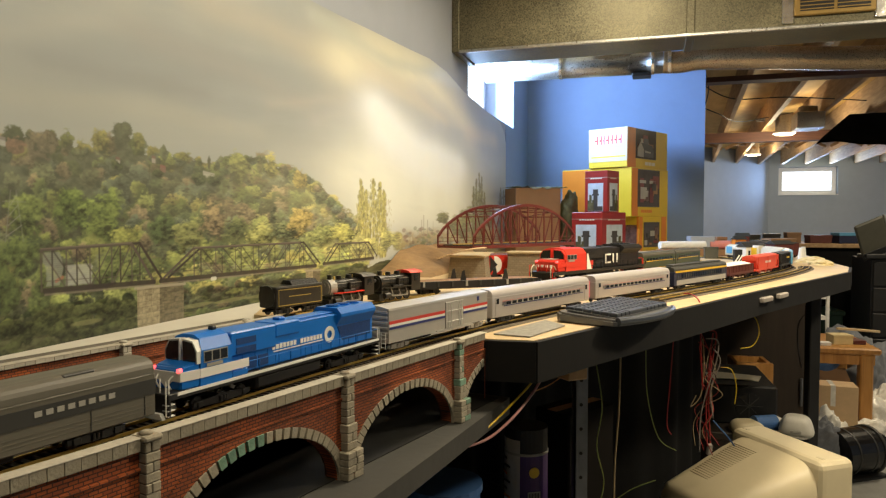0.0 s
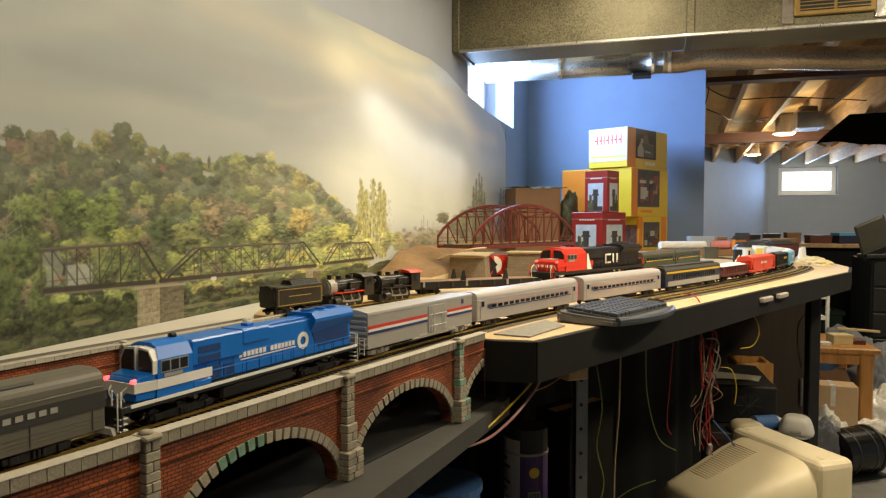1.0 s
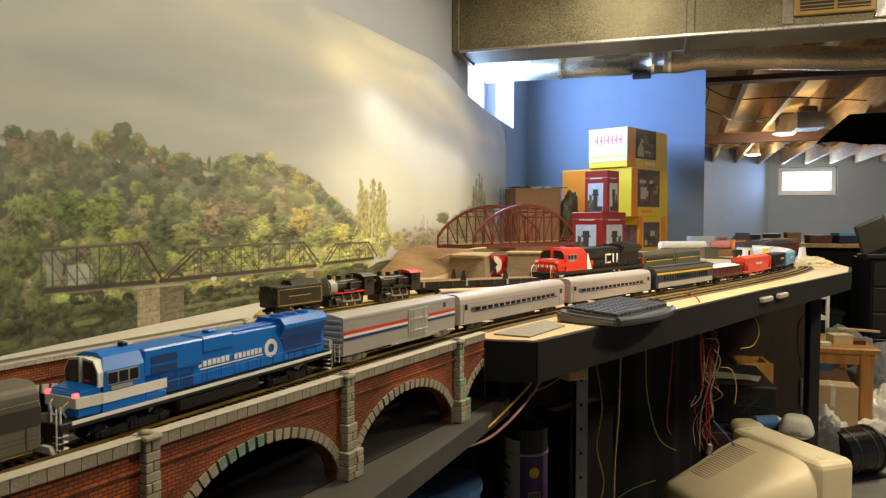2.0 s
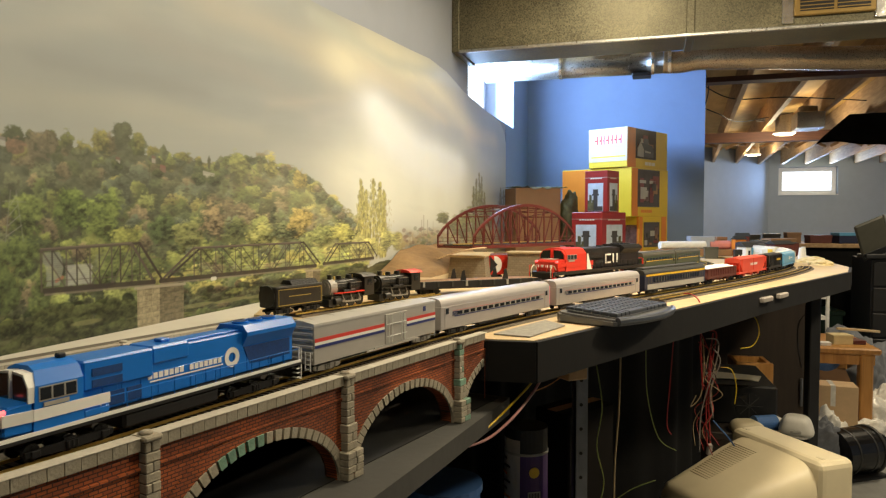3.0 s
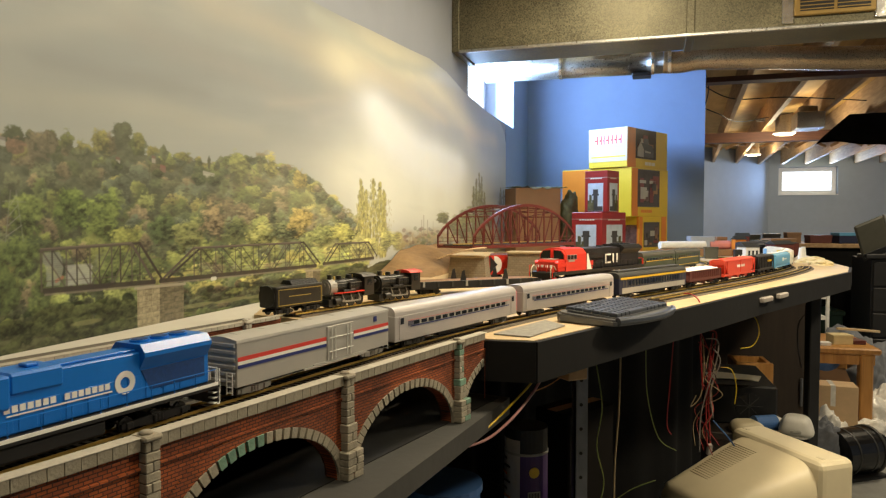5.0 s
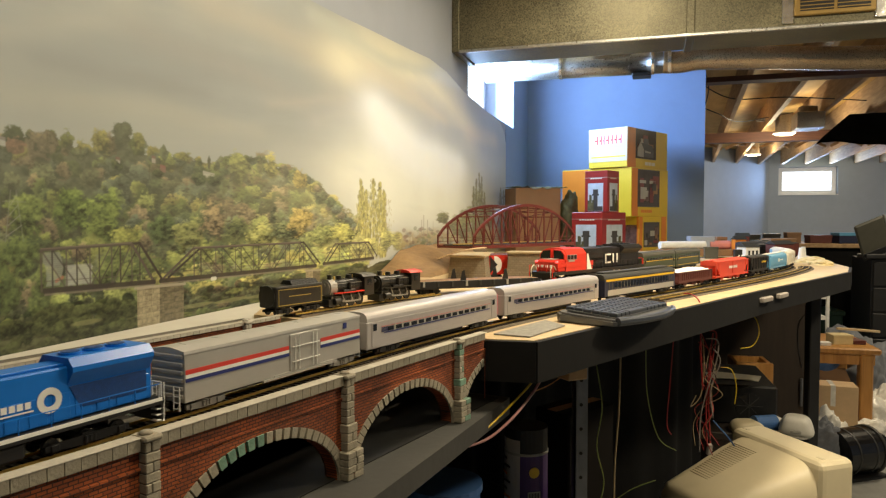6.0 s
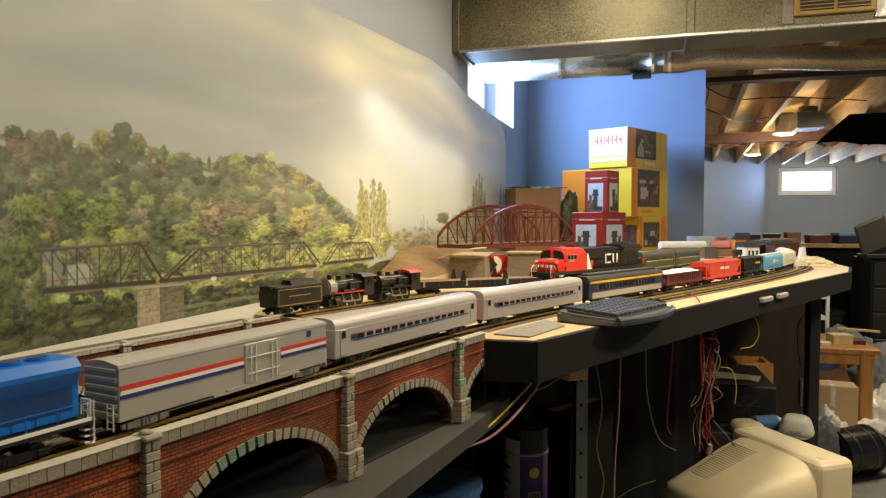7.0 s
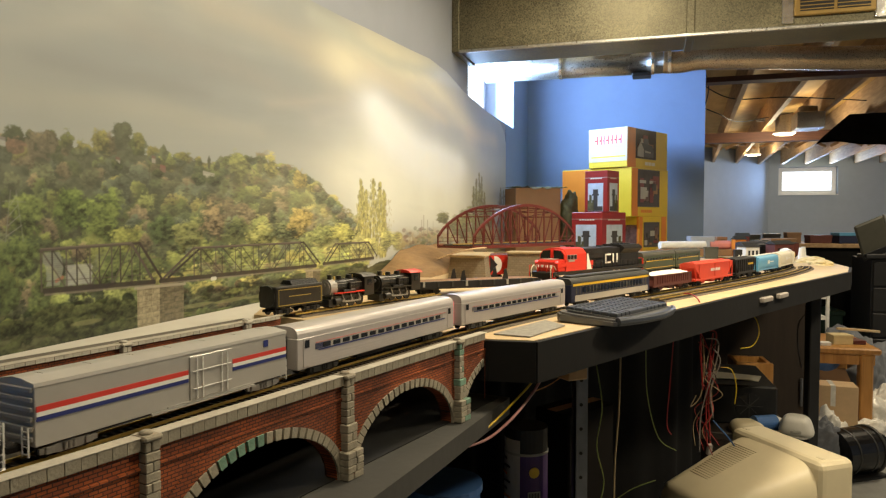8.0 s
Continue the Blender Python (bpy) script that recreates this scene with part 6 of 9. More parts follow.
for (x, y), hd, lab, L, H, mat in (((0.168, 1.80), 66, "oxide-red model boxcar with a white half-disc emblem", 0.13, 0.064, M["signal_red"]),):
    t = box_freight("model_boxcar", lab, pose(x, y, TABLE + 0.001, 0, 0, 90 - hd), L, 0.022, H, mat, M["brown_car"])
    b = bmesh.new()
    pts = [(0.022 * math.sin(a), 0.036 + 0.022 * math.cos(a)) for a in [math.pi * i / 16 for i in range(17)]]
    prism([(p[0] - 0.052, p[1]) for p in pts], -0.0236, -0.0228, "y", b)
    part("half_disc", b, M["white_paint"], t)
    part("wedge", prism([(-0.064, 0.058), (-0.064, 0.014), (-0.043, 0.036)], -0.0240, -0.0237, "y"), M["black"], t)


def flat_car():
    t = thing("flat_car", "weathered dark model flat car with stakes and a worn deck", "model freight car", pose(0.066, 1.440, TABLE, 0, 0, 90 - 66) @ Matrix.Diagonal((1.08, 1.3, 1.3, 1)))
    h, W = 0.128, 0.019
    part("deck", box(-h, h, -W, W, 0.0195, 0.0215, 0.0004), M["deck_wood"], t, "worn brown plank deck")
    for sy in (-1, 1):
        part("side_sill", box(-h, h, sy * W - 0.0012, sy * W + 0.0012, 0.0095, 0.0215, 0.0004), M["black"], t)
        for k in range(9):
            x = -h + 0.012 + (2 * h - 0.024) * k / 8
            part("stake_pocket", box(x - 0.002, x + 0.002, sy * (W + 0.0015) - 0.001, sy * (W + 0.0015) + 0.001, 0.013, 0.021), M["grey_dark"] if k % 3 else M["grey_text"], t)
    for x in (-0.035, 0.055):
        part("bulkhead", prism([(x - 0.006, 0.0216), (x + 0.006, 0.0216), (x + 0.002, 0.038), (x - 0.002, 0.036)], -W, -W + 0.002, "y"), M["black"], t)
        part("bulkhead", prism([(x - 0.006, 0.0216), (x + 0.006, 0.0216), (x + 0.002, 0.038), (x - 0.002, 0.036)], W - 0.002, W, "y"), M["black"], t)
    for sx in (-1, 1):
        truck(t, sx * (h - 0.03), M["black"], 2, 0.026)
        part("centre_sill", box(sx * h - 0.004 if sx > 0 else -h - 0.004, h + 0.004 if sx > 0 else -h + 0.004, -0.004, 0.004, 0.0085, 0.0125), M["black"], t)


M["deck_wood"] = wood("worn_deck_planks", (0.30, 0.17, 0.08), (0.16, 0.08, 0.04), 8, (2, 30, 30), 0.8, 0.2)
flat_car()


def steam_tender(m):
    t = thing("steam_tender", "black model steam tender with thin yellow lining", "model tender", m)
    h, W, H = 0.052, 0.0165, 0.041
    part("tank", box(-h, h, -W, W, 0.0105, H, 0.0025, seg=2), M["black_steel"], t)
    part("coal", prism([(-W + 0.003, H - 0.001), (W - 0.003, H - 0.001), (0.006, H + 0.006), (-0.006, H + 0.006)], -0.012, h - 0.006, "x"), M["coal"], t, "heap of coal")
    part("rounded_end", rod((-h - 0.001, 0, 0.0265), (-h + 0.004, 0, 0.0265), 0.0155, 20), M["black_steel"], t)
    for sy in (-1, 1):
        y = sy * (W + 0.0003)
        for x0, x1, z0, z1 in ((-h + 0.006, h - 0.004, H - 0.0055, H - 0.0045), (-h + 0.006, h - 0.004, 0.0135, 0.0145), (-h + 0.006, -h + 0.007, 0.0135, H - 0.0045), (h - 0.005, h - 0.004, 0.0135, H - 0.0045), (-0.024, 0.024, 0.0255, 0.0265)):
            part("lining", box(x0, x1, y - 0.0003, y + 0.0003, z0, z1), M["yellow_line"], t)
    for sx in (-1, 1):
        truck(t, sx * 0.03, M["black"], 2, 0.024)
    return t


M["coal"] = surface("coal", (0.012, 0.012, 0.012), 0.6, vary=0.4, scale=300, bump=0.9, fine=350)
M["yellow_line"] = surface("dull_yellow_line", (0.34, 0.25, 0.05), 0.5, vary=0.05, bump=0.0)
M["silver_face"] = surface("graphite_smokebox", (0.33, 0.32, 0.30), 0.45, metal=0.4, vary=0.15, bump=0.05)


def steam_engine(m, label, face, cab_roof, board, front=-1):
    """front: which way along x the smokebox looks."""
    t = thing("steam_locomotive", label, "model locomotive", m)
    f = front

    def X(a):
        return a * -f
    zc = 0.0285
    part("boiler", rod((X(-0.044), 0, zc), (X(0.022), 0, zc), 0.0118, 22), M["black_steel"], t, smooth=False)
    part("smokebox", rod((X(-0.053), 0, zc), (X(-0.038), 0, zc), 0.0122, 22), face, t)
    part("smokebox_door", rod((X(-0.0555), 0, zc), (X(-0.0525), 0, zc), 0.0095, 20), face, t)
    for x in (-0.03, -0.012, 0.006, 0.018):
        part("boiler_band", rod((X(x), 0, zc), (X(x + 0.0012), 0, zc), 0.0122, 22), M["black_steel"], t)
    part("headlamp", rod((X(-0.0575), 0, zc + 0.004), (X(-0.054), 0, zc + 0.004), 0.0026, 12), M["silver_face"], t)
    part("chimney", rod((X(-0.044), 0, zc + 0.010), (X(-0.044), 0, zc + 0.0185), 0.0032, 14, r2=0.004), M["black_steel"], t)
    part("sand_dome", rod((X(-0.022), 0, zc + 0.009), (X(-0.022), 0, zc + 0.0165), 0.0055, 16, r2=0.0042), M["black_steel"], t)
    part("steam_dome", rod((X(0.002), 0, zc + 0.009), (X(0.002), 0, zc + 0.0170), 0.0058, 16, r2=0.0044), M["black_steel"], t)
    part("feed_pump", rod((X(-0.012), -0.0135, zc - 0.004), (X(-0.012), -0.0135, zc + 0.007), 0.0032, 12), M["black_steel"], t)
    part("air_tank", rod((X(-0.028), -0.0140, zc - 0.006), (X(0.0), -0.0140, zc - 0.006), 0.0030, 12), M["black_steel"], t)
    part("cab", box(min(X(0.022), X(0.048)), max(X(0.022), X(0.048)), -0.0165, 0.0165, 0.0135, 0.0415, 0.0008), M["black_steel"], t)
    part("cab_roof", prism([(-0.018, 0.0415), (0.018, 0.0415), (0.013, 0.0452), (0, 0.0468), (-0.013, 0.0452)], min(X(0.018), X(0.053)), max(X(0.018), X(0.053)), "x"), cab_roof, t)
    for sy in (-1, 1):
        part("cab_window", box(X(0.035) - 0.005, X(0.035) + 0.005, sy * 0.0167 - 0.0003, sy * 0.0167 + 0.0003, 0.029, 0.037), M["dark_glass"], t)
        part("running_board", box(min(X(-0.050), X(0.022)), max(X(-0.050), X(0.022)), sy * 0.0145 - 0.0025, sy * 0.0145 + 0.0025, 0.0205, 0.0220), board, t)
        part("cylinder", rod((X(-0.050), sy * 0.0145, 0.0095), (X(-0.036), sy * 0.0145, 0.0095), 0.0048, 14), M["black_steel"], t)
        for x in (-0.022, -0.002, 0.018):
            w = part("driving_wheel", rod((X(x), sy * 0.0083 - 0.0012, 0.0095), (X(x), sy * 0.0083 + 0.0012, 0.0095), 0.0094, 22), M["black_steel"], t)
            part("hub", rod((X(x), sy * 0.0083, 0.0095), (X(x), sy * 0.0108, 0.0095), 0.0028, 10), M["silver_face"], w)
        part("side_rod", box(min(X(-0.022), X(0.018)), max(X(-0.022), X(0.018)), sy * 0.0116 - 0.0006, sy * 0.0116 + 0.0006, 0.0065, 0.0085), M["silver_face"], t)
        part("main_rod", bar((X(-0.040), sy * 0.0136, 0.0095), (X(-0.002), sy * 0.0136, 0.0075), 0.001, 0.002), M["silver_face"], t)
        part("handrail", rod((X(-0.050), sy * 0.0126, zc + 0.006), (X(0.02), sy * 0.0126, zc + 0.006), 0.0004, 6), M["silver_face"], t)
    for dy, dz in ((-0.0085, 0.0088), (0.0085, 0.0088), (-0.0121, 0.0015)):
        part("boiler_pipe", tube([(X(-0.040), dy, zc + dz), (X(-0.020), dy * 1.05, zc + dz - 0.0008), (X(0.0), dy, zc + dz), (X(0.021), dy * 0.9, zc + dz)], 0.0006, 6), M["black_steel"], t)
    part("bell", rod((X(-0.033), 0, zc + 0.0115), (X(-0.033), 0, zc + 0.0160), 0.0022, 12, r2=0.0010), M["brass_rail"], t, "small brass bell")
    part("whistle", rod((X(0.014), 0.002, zc + 0.011), (X(0.014), 0.002, zc + 0.0165), 0.0007, 8), M["brass_rail"], t)
    for sy in (-1, 1):
        part("ladder", bar((X(-0.052), sy * 0.011, 0.0125), (X(-0.050), sy * 0.0125, zc - 0.006), 0.0012, 0.0012), M["silver_face"], t)
        for x in (-0.030, -0.010, 0.010):
            part("valve_gear", bar((X(x), sy * 0.0128, 0.0205), (X(x + 0.006), sy * 0.0128, 0.0105), 0.0008, 0.0016), M["silver_face"], t)
    part("footplate", box(min(X(-0.050), X(0.045)), max(X(-0.050), X(0.045)), -0.011, 0.011, 0.0125, 0.0165), M["black_steel"], t)
    part("pilot", prism([(-0.013, 0.0025), (0.013, 0.0025), (0.013, 0.0125), (-0.013, 0.0125)], min(X(-0.060), X(-0.050)), max(X(-0.060), X(-0.050)), "x"), M["black_steel"], t)
    part("pilot_wheel", rod((X(-0.046), -0.0095, 0.005), (X(-0.046), 0.0095, 0.005), 0.005, 14), M["black_steel"], t)
    return t


steam_tender(track_pose(0.898, 0.312) @ Matrix.Diagonal((0.97, 1.1, 1.08, 1)))
steam_engine(track_pose(1.004, 0.306) @ Matrix.Diagonal((0.97, 1.14, 1.14, 1)), "black model steam engine with a graphite smokebox and red footboard", M["silver_face"], M["black_steel"], M["signal_red"])
steam_engine(track_pose(1.108, 0.300) @ Matrix.Diagonal((0.97, 1.14, 1.14, 1)), "black model steam engine with a red cab roof", M["black_steel"], M["signal_red"], M["black_steel"])


# ================= scenery on the table =================
def arch_bridge():
    L, W, H, n = 0.485, 0.134, 0.122, 12
    t = thing("arch_bridge", "oxide-red model arch truss bridge on cast stone abutments", "model bridge", pose(0.082, 1.877, 1.172, 0, 0, 90 - 44))

    def top(x):
        q = 2 * x / L - 1
        return 0.032 + (H - 0.032) * (1 - q * q) ** 0.8 if abs(q) < 1 else 0.032
    for y in (0.0, W):
        tr = new("truss")
        tr.parent = t
        part("bottom_chord", box(0, L, y - 0.003, y + 0.003, 0, 0.009, 0.0006), M["rust_red"], tr)
        up = [(L * k / 24, top(L * k / 24) + 0.004) for k in range(25)]
        part("arch_chord", prism(up + [(x, z - 0.008) for x, z in reversed(up)], y - 0.003, y + 0.003, "y"), M["rust_red"], tr)
        for k in range(n + 1):
            x = L * k / n
            part("vertical", bar((x, y, 0.004), (x, y, top(x)), 0.003, 0.0035), M["rust_red"], tr)
            if 0 < k < n - 0 and k < n:
                x2 = L * (k + 1) / n
                a, c = ((x, top(x)), (x2, 0.006)) if k < n / 2 else ((x, 0.006), (x2, top(x2)))
                part("diagonal", bar((a[0], y, a[1]), (c[0], y, c[1]), 0.002, 0.003), M["rust_red"], tr)
        for zz in (0.018, 0.028):
            part("guard_rail", rod((0, y - 0.004, zz), (L, y - 0.004, zz), 0.0006, 5), M["rust_red"], tr)
    for k in range(n + 1):
        x = L * k / n
        part("floor_beam", box(x - 0.002, x + 0.002, 0.003, W - 0.003, 0.001, 0.007), M["rust_red"], t)
        if 2 <= k <= n - 2:
            part("top_strut", bar((x, 0, top(x)), (x, W, top(x)), 0.003, 0.003), M["rust_red"], t)
            if k < n - 2:
                x2 = L * (k + 1) / n
                part("top_brace", bar((x, 0, top(x)), (x2, W, top(x2)), 0.002, 0.002), M["rust_red"], t)
    part("bridge_deck", box(0, L, 0.02, W - 0.02, 0.0072, 0.0105), M["tie"], t)
    for y in (W / 2 - 0.00825, W / 2 + 0.00825):
        part("rail", box(0, L, y - 0.0006, y + 0.0006, 0.0106, 0.013), M["brass_rail"], t)


arch_bridge()


def abutment(name, label, m, w, d, h, flare):
    t = thing(name, label, "model abutment", m)
    b = bmesh.new()
    lo = [b.verts.new(p) for p in ((-w / 2 - flare, -flare, 0), (w / 2 + flare, -flare, 0), (w / 2 + flare, d, 0), (-w / 2 - flare, d, 0))]
    hi = [b.verts.new(p) for p in ((-w / 2, 0, h), (w / 2, 0, h), (w / 2, d, h), (-w / 2, d, h))]
    b.faces.new(lo)
    b.faces.new(hi[::-1])
    for i in range(4):
        b.faces.new((lo[i], hi[i], hi[(i + 1) % 4], lo[(i + 1) % 4]))
    part("block", b, M["abutment_stone"], t)
    part("coping", box(-w / 2 - 0.003, w / 2 + 0.003, -0.004, d, h, h + 0.005, 0.001), M["plaster_top"], t, "pale coping slab")
    return t


def bent_card():
    """A strip of pale card bent down over the abutment's edge."""
    m = pose(0.058, 1.665, TABLE + 0.0655, 0, 0, -10)
    up = [(0.050 - 0.112 * k / 12, 0.014 - 0.026 * (k / 12) ** 1.8) for k in range(13)]
    b = prism(up + [(x, z - 0.0022) for x, z in reversed(up)], -0.045, 0.012, "y")
    b.transform(Matrix.Translation((-0.004, 0.0, 0.006)))
    tagged(part("bent_card", b, M["kraft_pale"], m=m), "strip of pale card bent over the stone abutment", "card strip")


def coursed(name, base, dark, bw, rh):
    m, nt, bsdf = nodes_of(name)
    N, L = nt.nodes.new, nt.links.new
    tc = N("ShaderNodeTexCoord")
    sp, cb = N("ShaderNodeSeparateXYZ"), N("ShaderNodeCombineXYZ")
    L(tc.outputs["Object"], sp.inputs[0])
    ad = N("ShaderNodeMath")
    L(sp.outputs[0], ad.inputs[0])
    L(sp.outputs[1], ad.inputs[1])
    L(ad.outputs[0], cb.inputs[0])
    L(sp.outputs[2], cb.inputs[1])
    bt = N("ShaderNodeTexBrick")
    bt.inputs["Color1"].default_value, bt.inputs["Color2"].default_value, bt.inputs["Mortar"].default_value = (*base, 1), (*[c * 0.78 for c in base], 1), (*dark, 1)
    bt.inputs["Scale"].default_value, bt.inputs["Brick Width"].default_value, bt.inputs["Row Height"].default_value, bt.inputs["Mortar Size"].default_value = 1.0, bw, rh, 0.0005
    L(cb.outputs[0], bt.inputs["Vector"])
    L(bt.outputs[0], bsdf.inputs["Base Color"])
    bsdf.inputs["Roughness"].default_value = 0.8
    bp = N("ShaderNodeBump")
    bp.invert = True
    bp.inputs["Strength"].default_value, bp.inputs["Distance"].default_value = 0.5, 0.0008
    L(bt.outputs["Fac"], bp.inputs["Height"])
    L(bp.outputs[0], bsdf.inputs["Normal"])
    return m


M["abutment_stone"] = coursed("cast_ashlar", (0.25, 0.205, 0.14), (0.17, 0.13, 0.09), 0.011, 0.0055)
M["plaster_top"] = surface("bare_plaster", (0.44, 0.35, 0.21), 0.8, vary=0.1, scale=50, bump=0.2)
abutment("bridge_abutment", "cast stone model abutment with coursed blocks and pale top", pose(0.058, 1.665, TABLE, 0, 0, -10), 0.082, 0.20, 0.060, 0.006)
abutment("bridge_abutment", "cast stone model abutment under the far bridge end", pose(0.205, 1.735, TABLE, 0, 0, -16), 0.085, 0.06, 0.066, 0.004)


def mound():
    b = bmesh.new()
    n = 26
    g = []
    for i in range(n + 1):
        row = []
        for j in range(n + 1):
            u, v = 1.10 + 0.62 * i / n, 0.010 + 0.155 * j / n
            e = math.sin(math.pi * 0.5 * min(1.0, i / n * 1.9)) * (1 - 0.92 * (j / n) ** 2.6)
            z = TABLE + 0.001 + max(0.0, 0.068 * e + 0.012 * noise.noise((u * 9, v * 14, 0.3)) * (1 if 0 < i and j < n else 0))
            if i == 0 or j == n:
                z = TABLE + 0.0005
            row.append(b.verts.new(room(v + 0.02 * noise.noise((u * 6, 2, 1)), u, z)))
        g.append(row)
    for i in range(n):
        for j in range(n):
            b.faces.new((g[i][j], g[i + 1][j], g[i + 1][j + 1], g[i][j + 1]))
    bot = [g[n][j] for j in range(n + 1)]
    base = [b.verts.new((v.co.x, v.co.y, TABLE + 0.0005)) for v in bot]
    for j in range(n):
        b.faces.new((bot[j], bot[j + 1], base[j + 1], base[j]))
    ob = part("plaster_hill", b, M["dirt_hill"], smooth=True)
    tagged(ob, "tan plaster hillside moulded against the mural", "model hill")


mound()
bent_card()
abutment("bridge_abutment", "small tan plaster block at the end of the hill", ROOM @ pose(0.14, 1.735, TABLE, 0, 0, 20), 0.05, 0.09, 0.066, 0.002)


M["carton_window"] = surface("grey_plastic_window", (0.10, 0.085, 0.072), 0.2, vary=0.15, scale=15, bump=0.02)
M["label_card"] = surface("pale_label_card", (0.55, 0.54, 0.50), 0.4, vary=0.04, bump=0.0)
M["carton_dark"] = surface("dark_print", (0.05, 0.045, 0.04), 0.4, vary=0.2, bump=0.0)
M["maroon_model"] = surface("maroon_tower", (0.16, 0.03, 0.025), 0.5, vary=0.2, bump=0.0)
M["photo"] = surface("dark_photo_print", (0.13, 0.07, 0.05), 0.3, vary=0.6, scale=45, bump=0.0)
M["photo_sky"] = surface("pale_sky_photo_print", (0.45, 0.52, 0.58), 0.3, vary=0.15, scale=25, bump=0.0)
M["olive_cloth"] = surface("olive_camouflage_cloth", (0.10, 0.095, 0.04), 0.85, vary=0.4, scale=40, bump=0.3, stain=0.7, stain_scale=28, stain_colour=(0.03, 0.03, 0.018))


# ================= boxes stacked by the blue wall =================
def carton(name, label, corner, left, right, z0, z1, mat, heading=45, group="", category="box"):
    """A box on one corner towards the room; right and left are the lengths of its two seen sides."""
    x, y = corner
    t = thing(name, label, category, pose(x, y, z0, 0, 0, 90 - heading), group)
    part("carton", box(0, right, 0, left, 0, z1 - z0, 0.002), mat, t)
    return t, z1 - z0


def right_panel(t, a0, a1, z0, z1, mat, name="printed_panel", label="", y=-0.0006, parent=None):
    ob = part(name, box(a0, a1, y - 0.0004, y + 0.0004, z0, z1), mat, parent or t, label)
    if name == "carton_window":
        for b0, b1, c0, c1 in ((a0 - 0.004, a0, z0, z1), (a1, a1 + 0.004, z0, z1), (a0 - 0.004, a1 + 0.004, z0 - 0.004, z0), (a0 - 0.004, a1 + 0.004, z1, z1 + 0.003)):
            part("window_edge", box(b0, b1, y - 0.0007, y + 0.0003, c0, c1), M["carton_dark"], ob)
        rnd = random.Random(int(z1 * 1000))
        for k in range(9):
            w, h = (a1 - a0) * rnd.uniform(0.08, 0.3), (z1 - z0) * rnd.uniform(0.08, 0.35)
            x, z = rnd.uniform(a0 + 0.004, a1 - w - 0.004), rnd.uniform(z0 + 0.004, z0 + (z1 - z0) * 0.6)
            part("boxed_piece", box(x, x + w, y - 0.0010 - 0.0002 * k, y - 0.0002, z, min(z + h, z1 - 0.004)), M[("photo", "kraft", "carton_dark", "grey_text", "maroon_model")[k % 5]], ob)
    return ob


def left_panel(t, a0, a1, z0, z1, mat, name="printed_panel", label="", x=-0.0006, parent=None):
    return part(name, box(x - 0.0004, x + 0.0004, a0, a1, z0, z1), mat, parent or t, label)


t, h = carton("model_carton", "yellow and orange building-kit carton with a clear window", (0.955, 3.39), 0.34, 0.29, TABLE, 1.268, M["box_yellow"], group="kit cartons stacked by the wall")
right_panel(t, 0.005, 0.035, 0.0, h, M["box_orange"])
w = right_panel(t, 0.05, 0.20, 0.02, h - 0.03, M["carton_window"], "carton_window", "dull plastic window over the model")
right_panel(t, 0.225, 0.275, 0.0, h, M["box_orange"])
left_panel(t, 0.01, 0.09, 0.02, h - 0.04, M["photo"], "picture")
left_panel(t, 0.0, 0.012, 0.0, h, M["box_orange"])
left_panel(t, 0.10, 0.13, 0.0, h, M["box_orange"])

t, h = carton("model_carton", "large yellow building-kit carton with an orange end", (0.905, 3.345), 0.40, 0.365, 1.268, 1.507, M["box_yellow"], group="kit cartons stacked by the wall")
left_panel(t, 0.245, 0.40, 0.004, h - 0.004, M["box_orange"])
left_panel(t, 0.20, 0.235, h - 0.10, h - 0.03, M["photo"], "picture")
right_panel(t, 0.004, 0.060, 0.004, h - 0.004, M["box_orange"])
w = right_panel(t, 0.060, 0.270, 0.052, h - 0.010, M["carton_window"], "carton_window", "dull plastic window over the model")
for k in (0.080, 0.175):
    right_panel(t, k, k + 0.035, 0.07, h - 0.05, M["maroon_model"], "boxed_tower", y=-0.0016, parent=w)
    right_panel(t, k - 0.005, k + 0.055, h - 0.075, h - 0.060, M["grey_text"], "boxed_platform", y=-0.0020, parent=w)
bars = [(0.09, 0.13), (0.135, 0.15), (0.155, 0.20)]
for a0, a1 in bars:
    right_panel(t, a0, a1, 0.020, 0.034, M["box_orange"], "letter_bar")

t, h = carton("model_carton", "cream and orange building-kit carton with a clear window", (0.884, 3.350), 0.215, 0.400, 1.508, 1.700, M["box_yellow"], group="kit cartons stacked by the wall")
left_panel(t, 0.0, 0.215, 0.03, h, M["box_cream"])
left_panel(t, 0.006, 0.205, h - 0.095, h - 0.015, M["label_card"], "name_label", x=-0.0012)
for k, (a0, a1) in enumerate(((0.030, 0.050), (0.056, 0.072), (0.078, 0.090), (0.100, 0.118), (0.124, 0.134), (0.140, 0.156), (0.162, 0.182))):
    left_panel(t, a0, a0 + 0.006, h - 0.078, h - 0.034, M["red_stripe"], "letter_bar", x=-0.0018)
    left_panel(t, a0 + 0.006, a1 - 0.002, h - 0.062, h - 0.054, M["red_stripe"], "letter_bar", x=-0.0018)
left_panel(t, 0.01, 0.20, 0.050, 0.056, M["box_yellow"], "letter_bar", x=-0.0012)
right_panel(t, 0.0, 0.080, 0.0, h, M["box_orange"])
w = right_panel(t, 0.080, 0.275, 0.050, h - 0.004, M["carton_window"], "carton_window", "dull plastic window over the model")
part("boxed_house", prism([(0.09, 0.055), (0.15, 0.055), (0.15, 0.095), (0.12, 0.128), (0.09, 0.095)], -0.004, -0.0012, "y"), M["grey_text"], w)
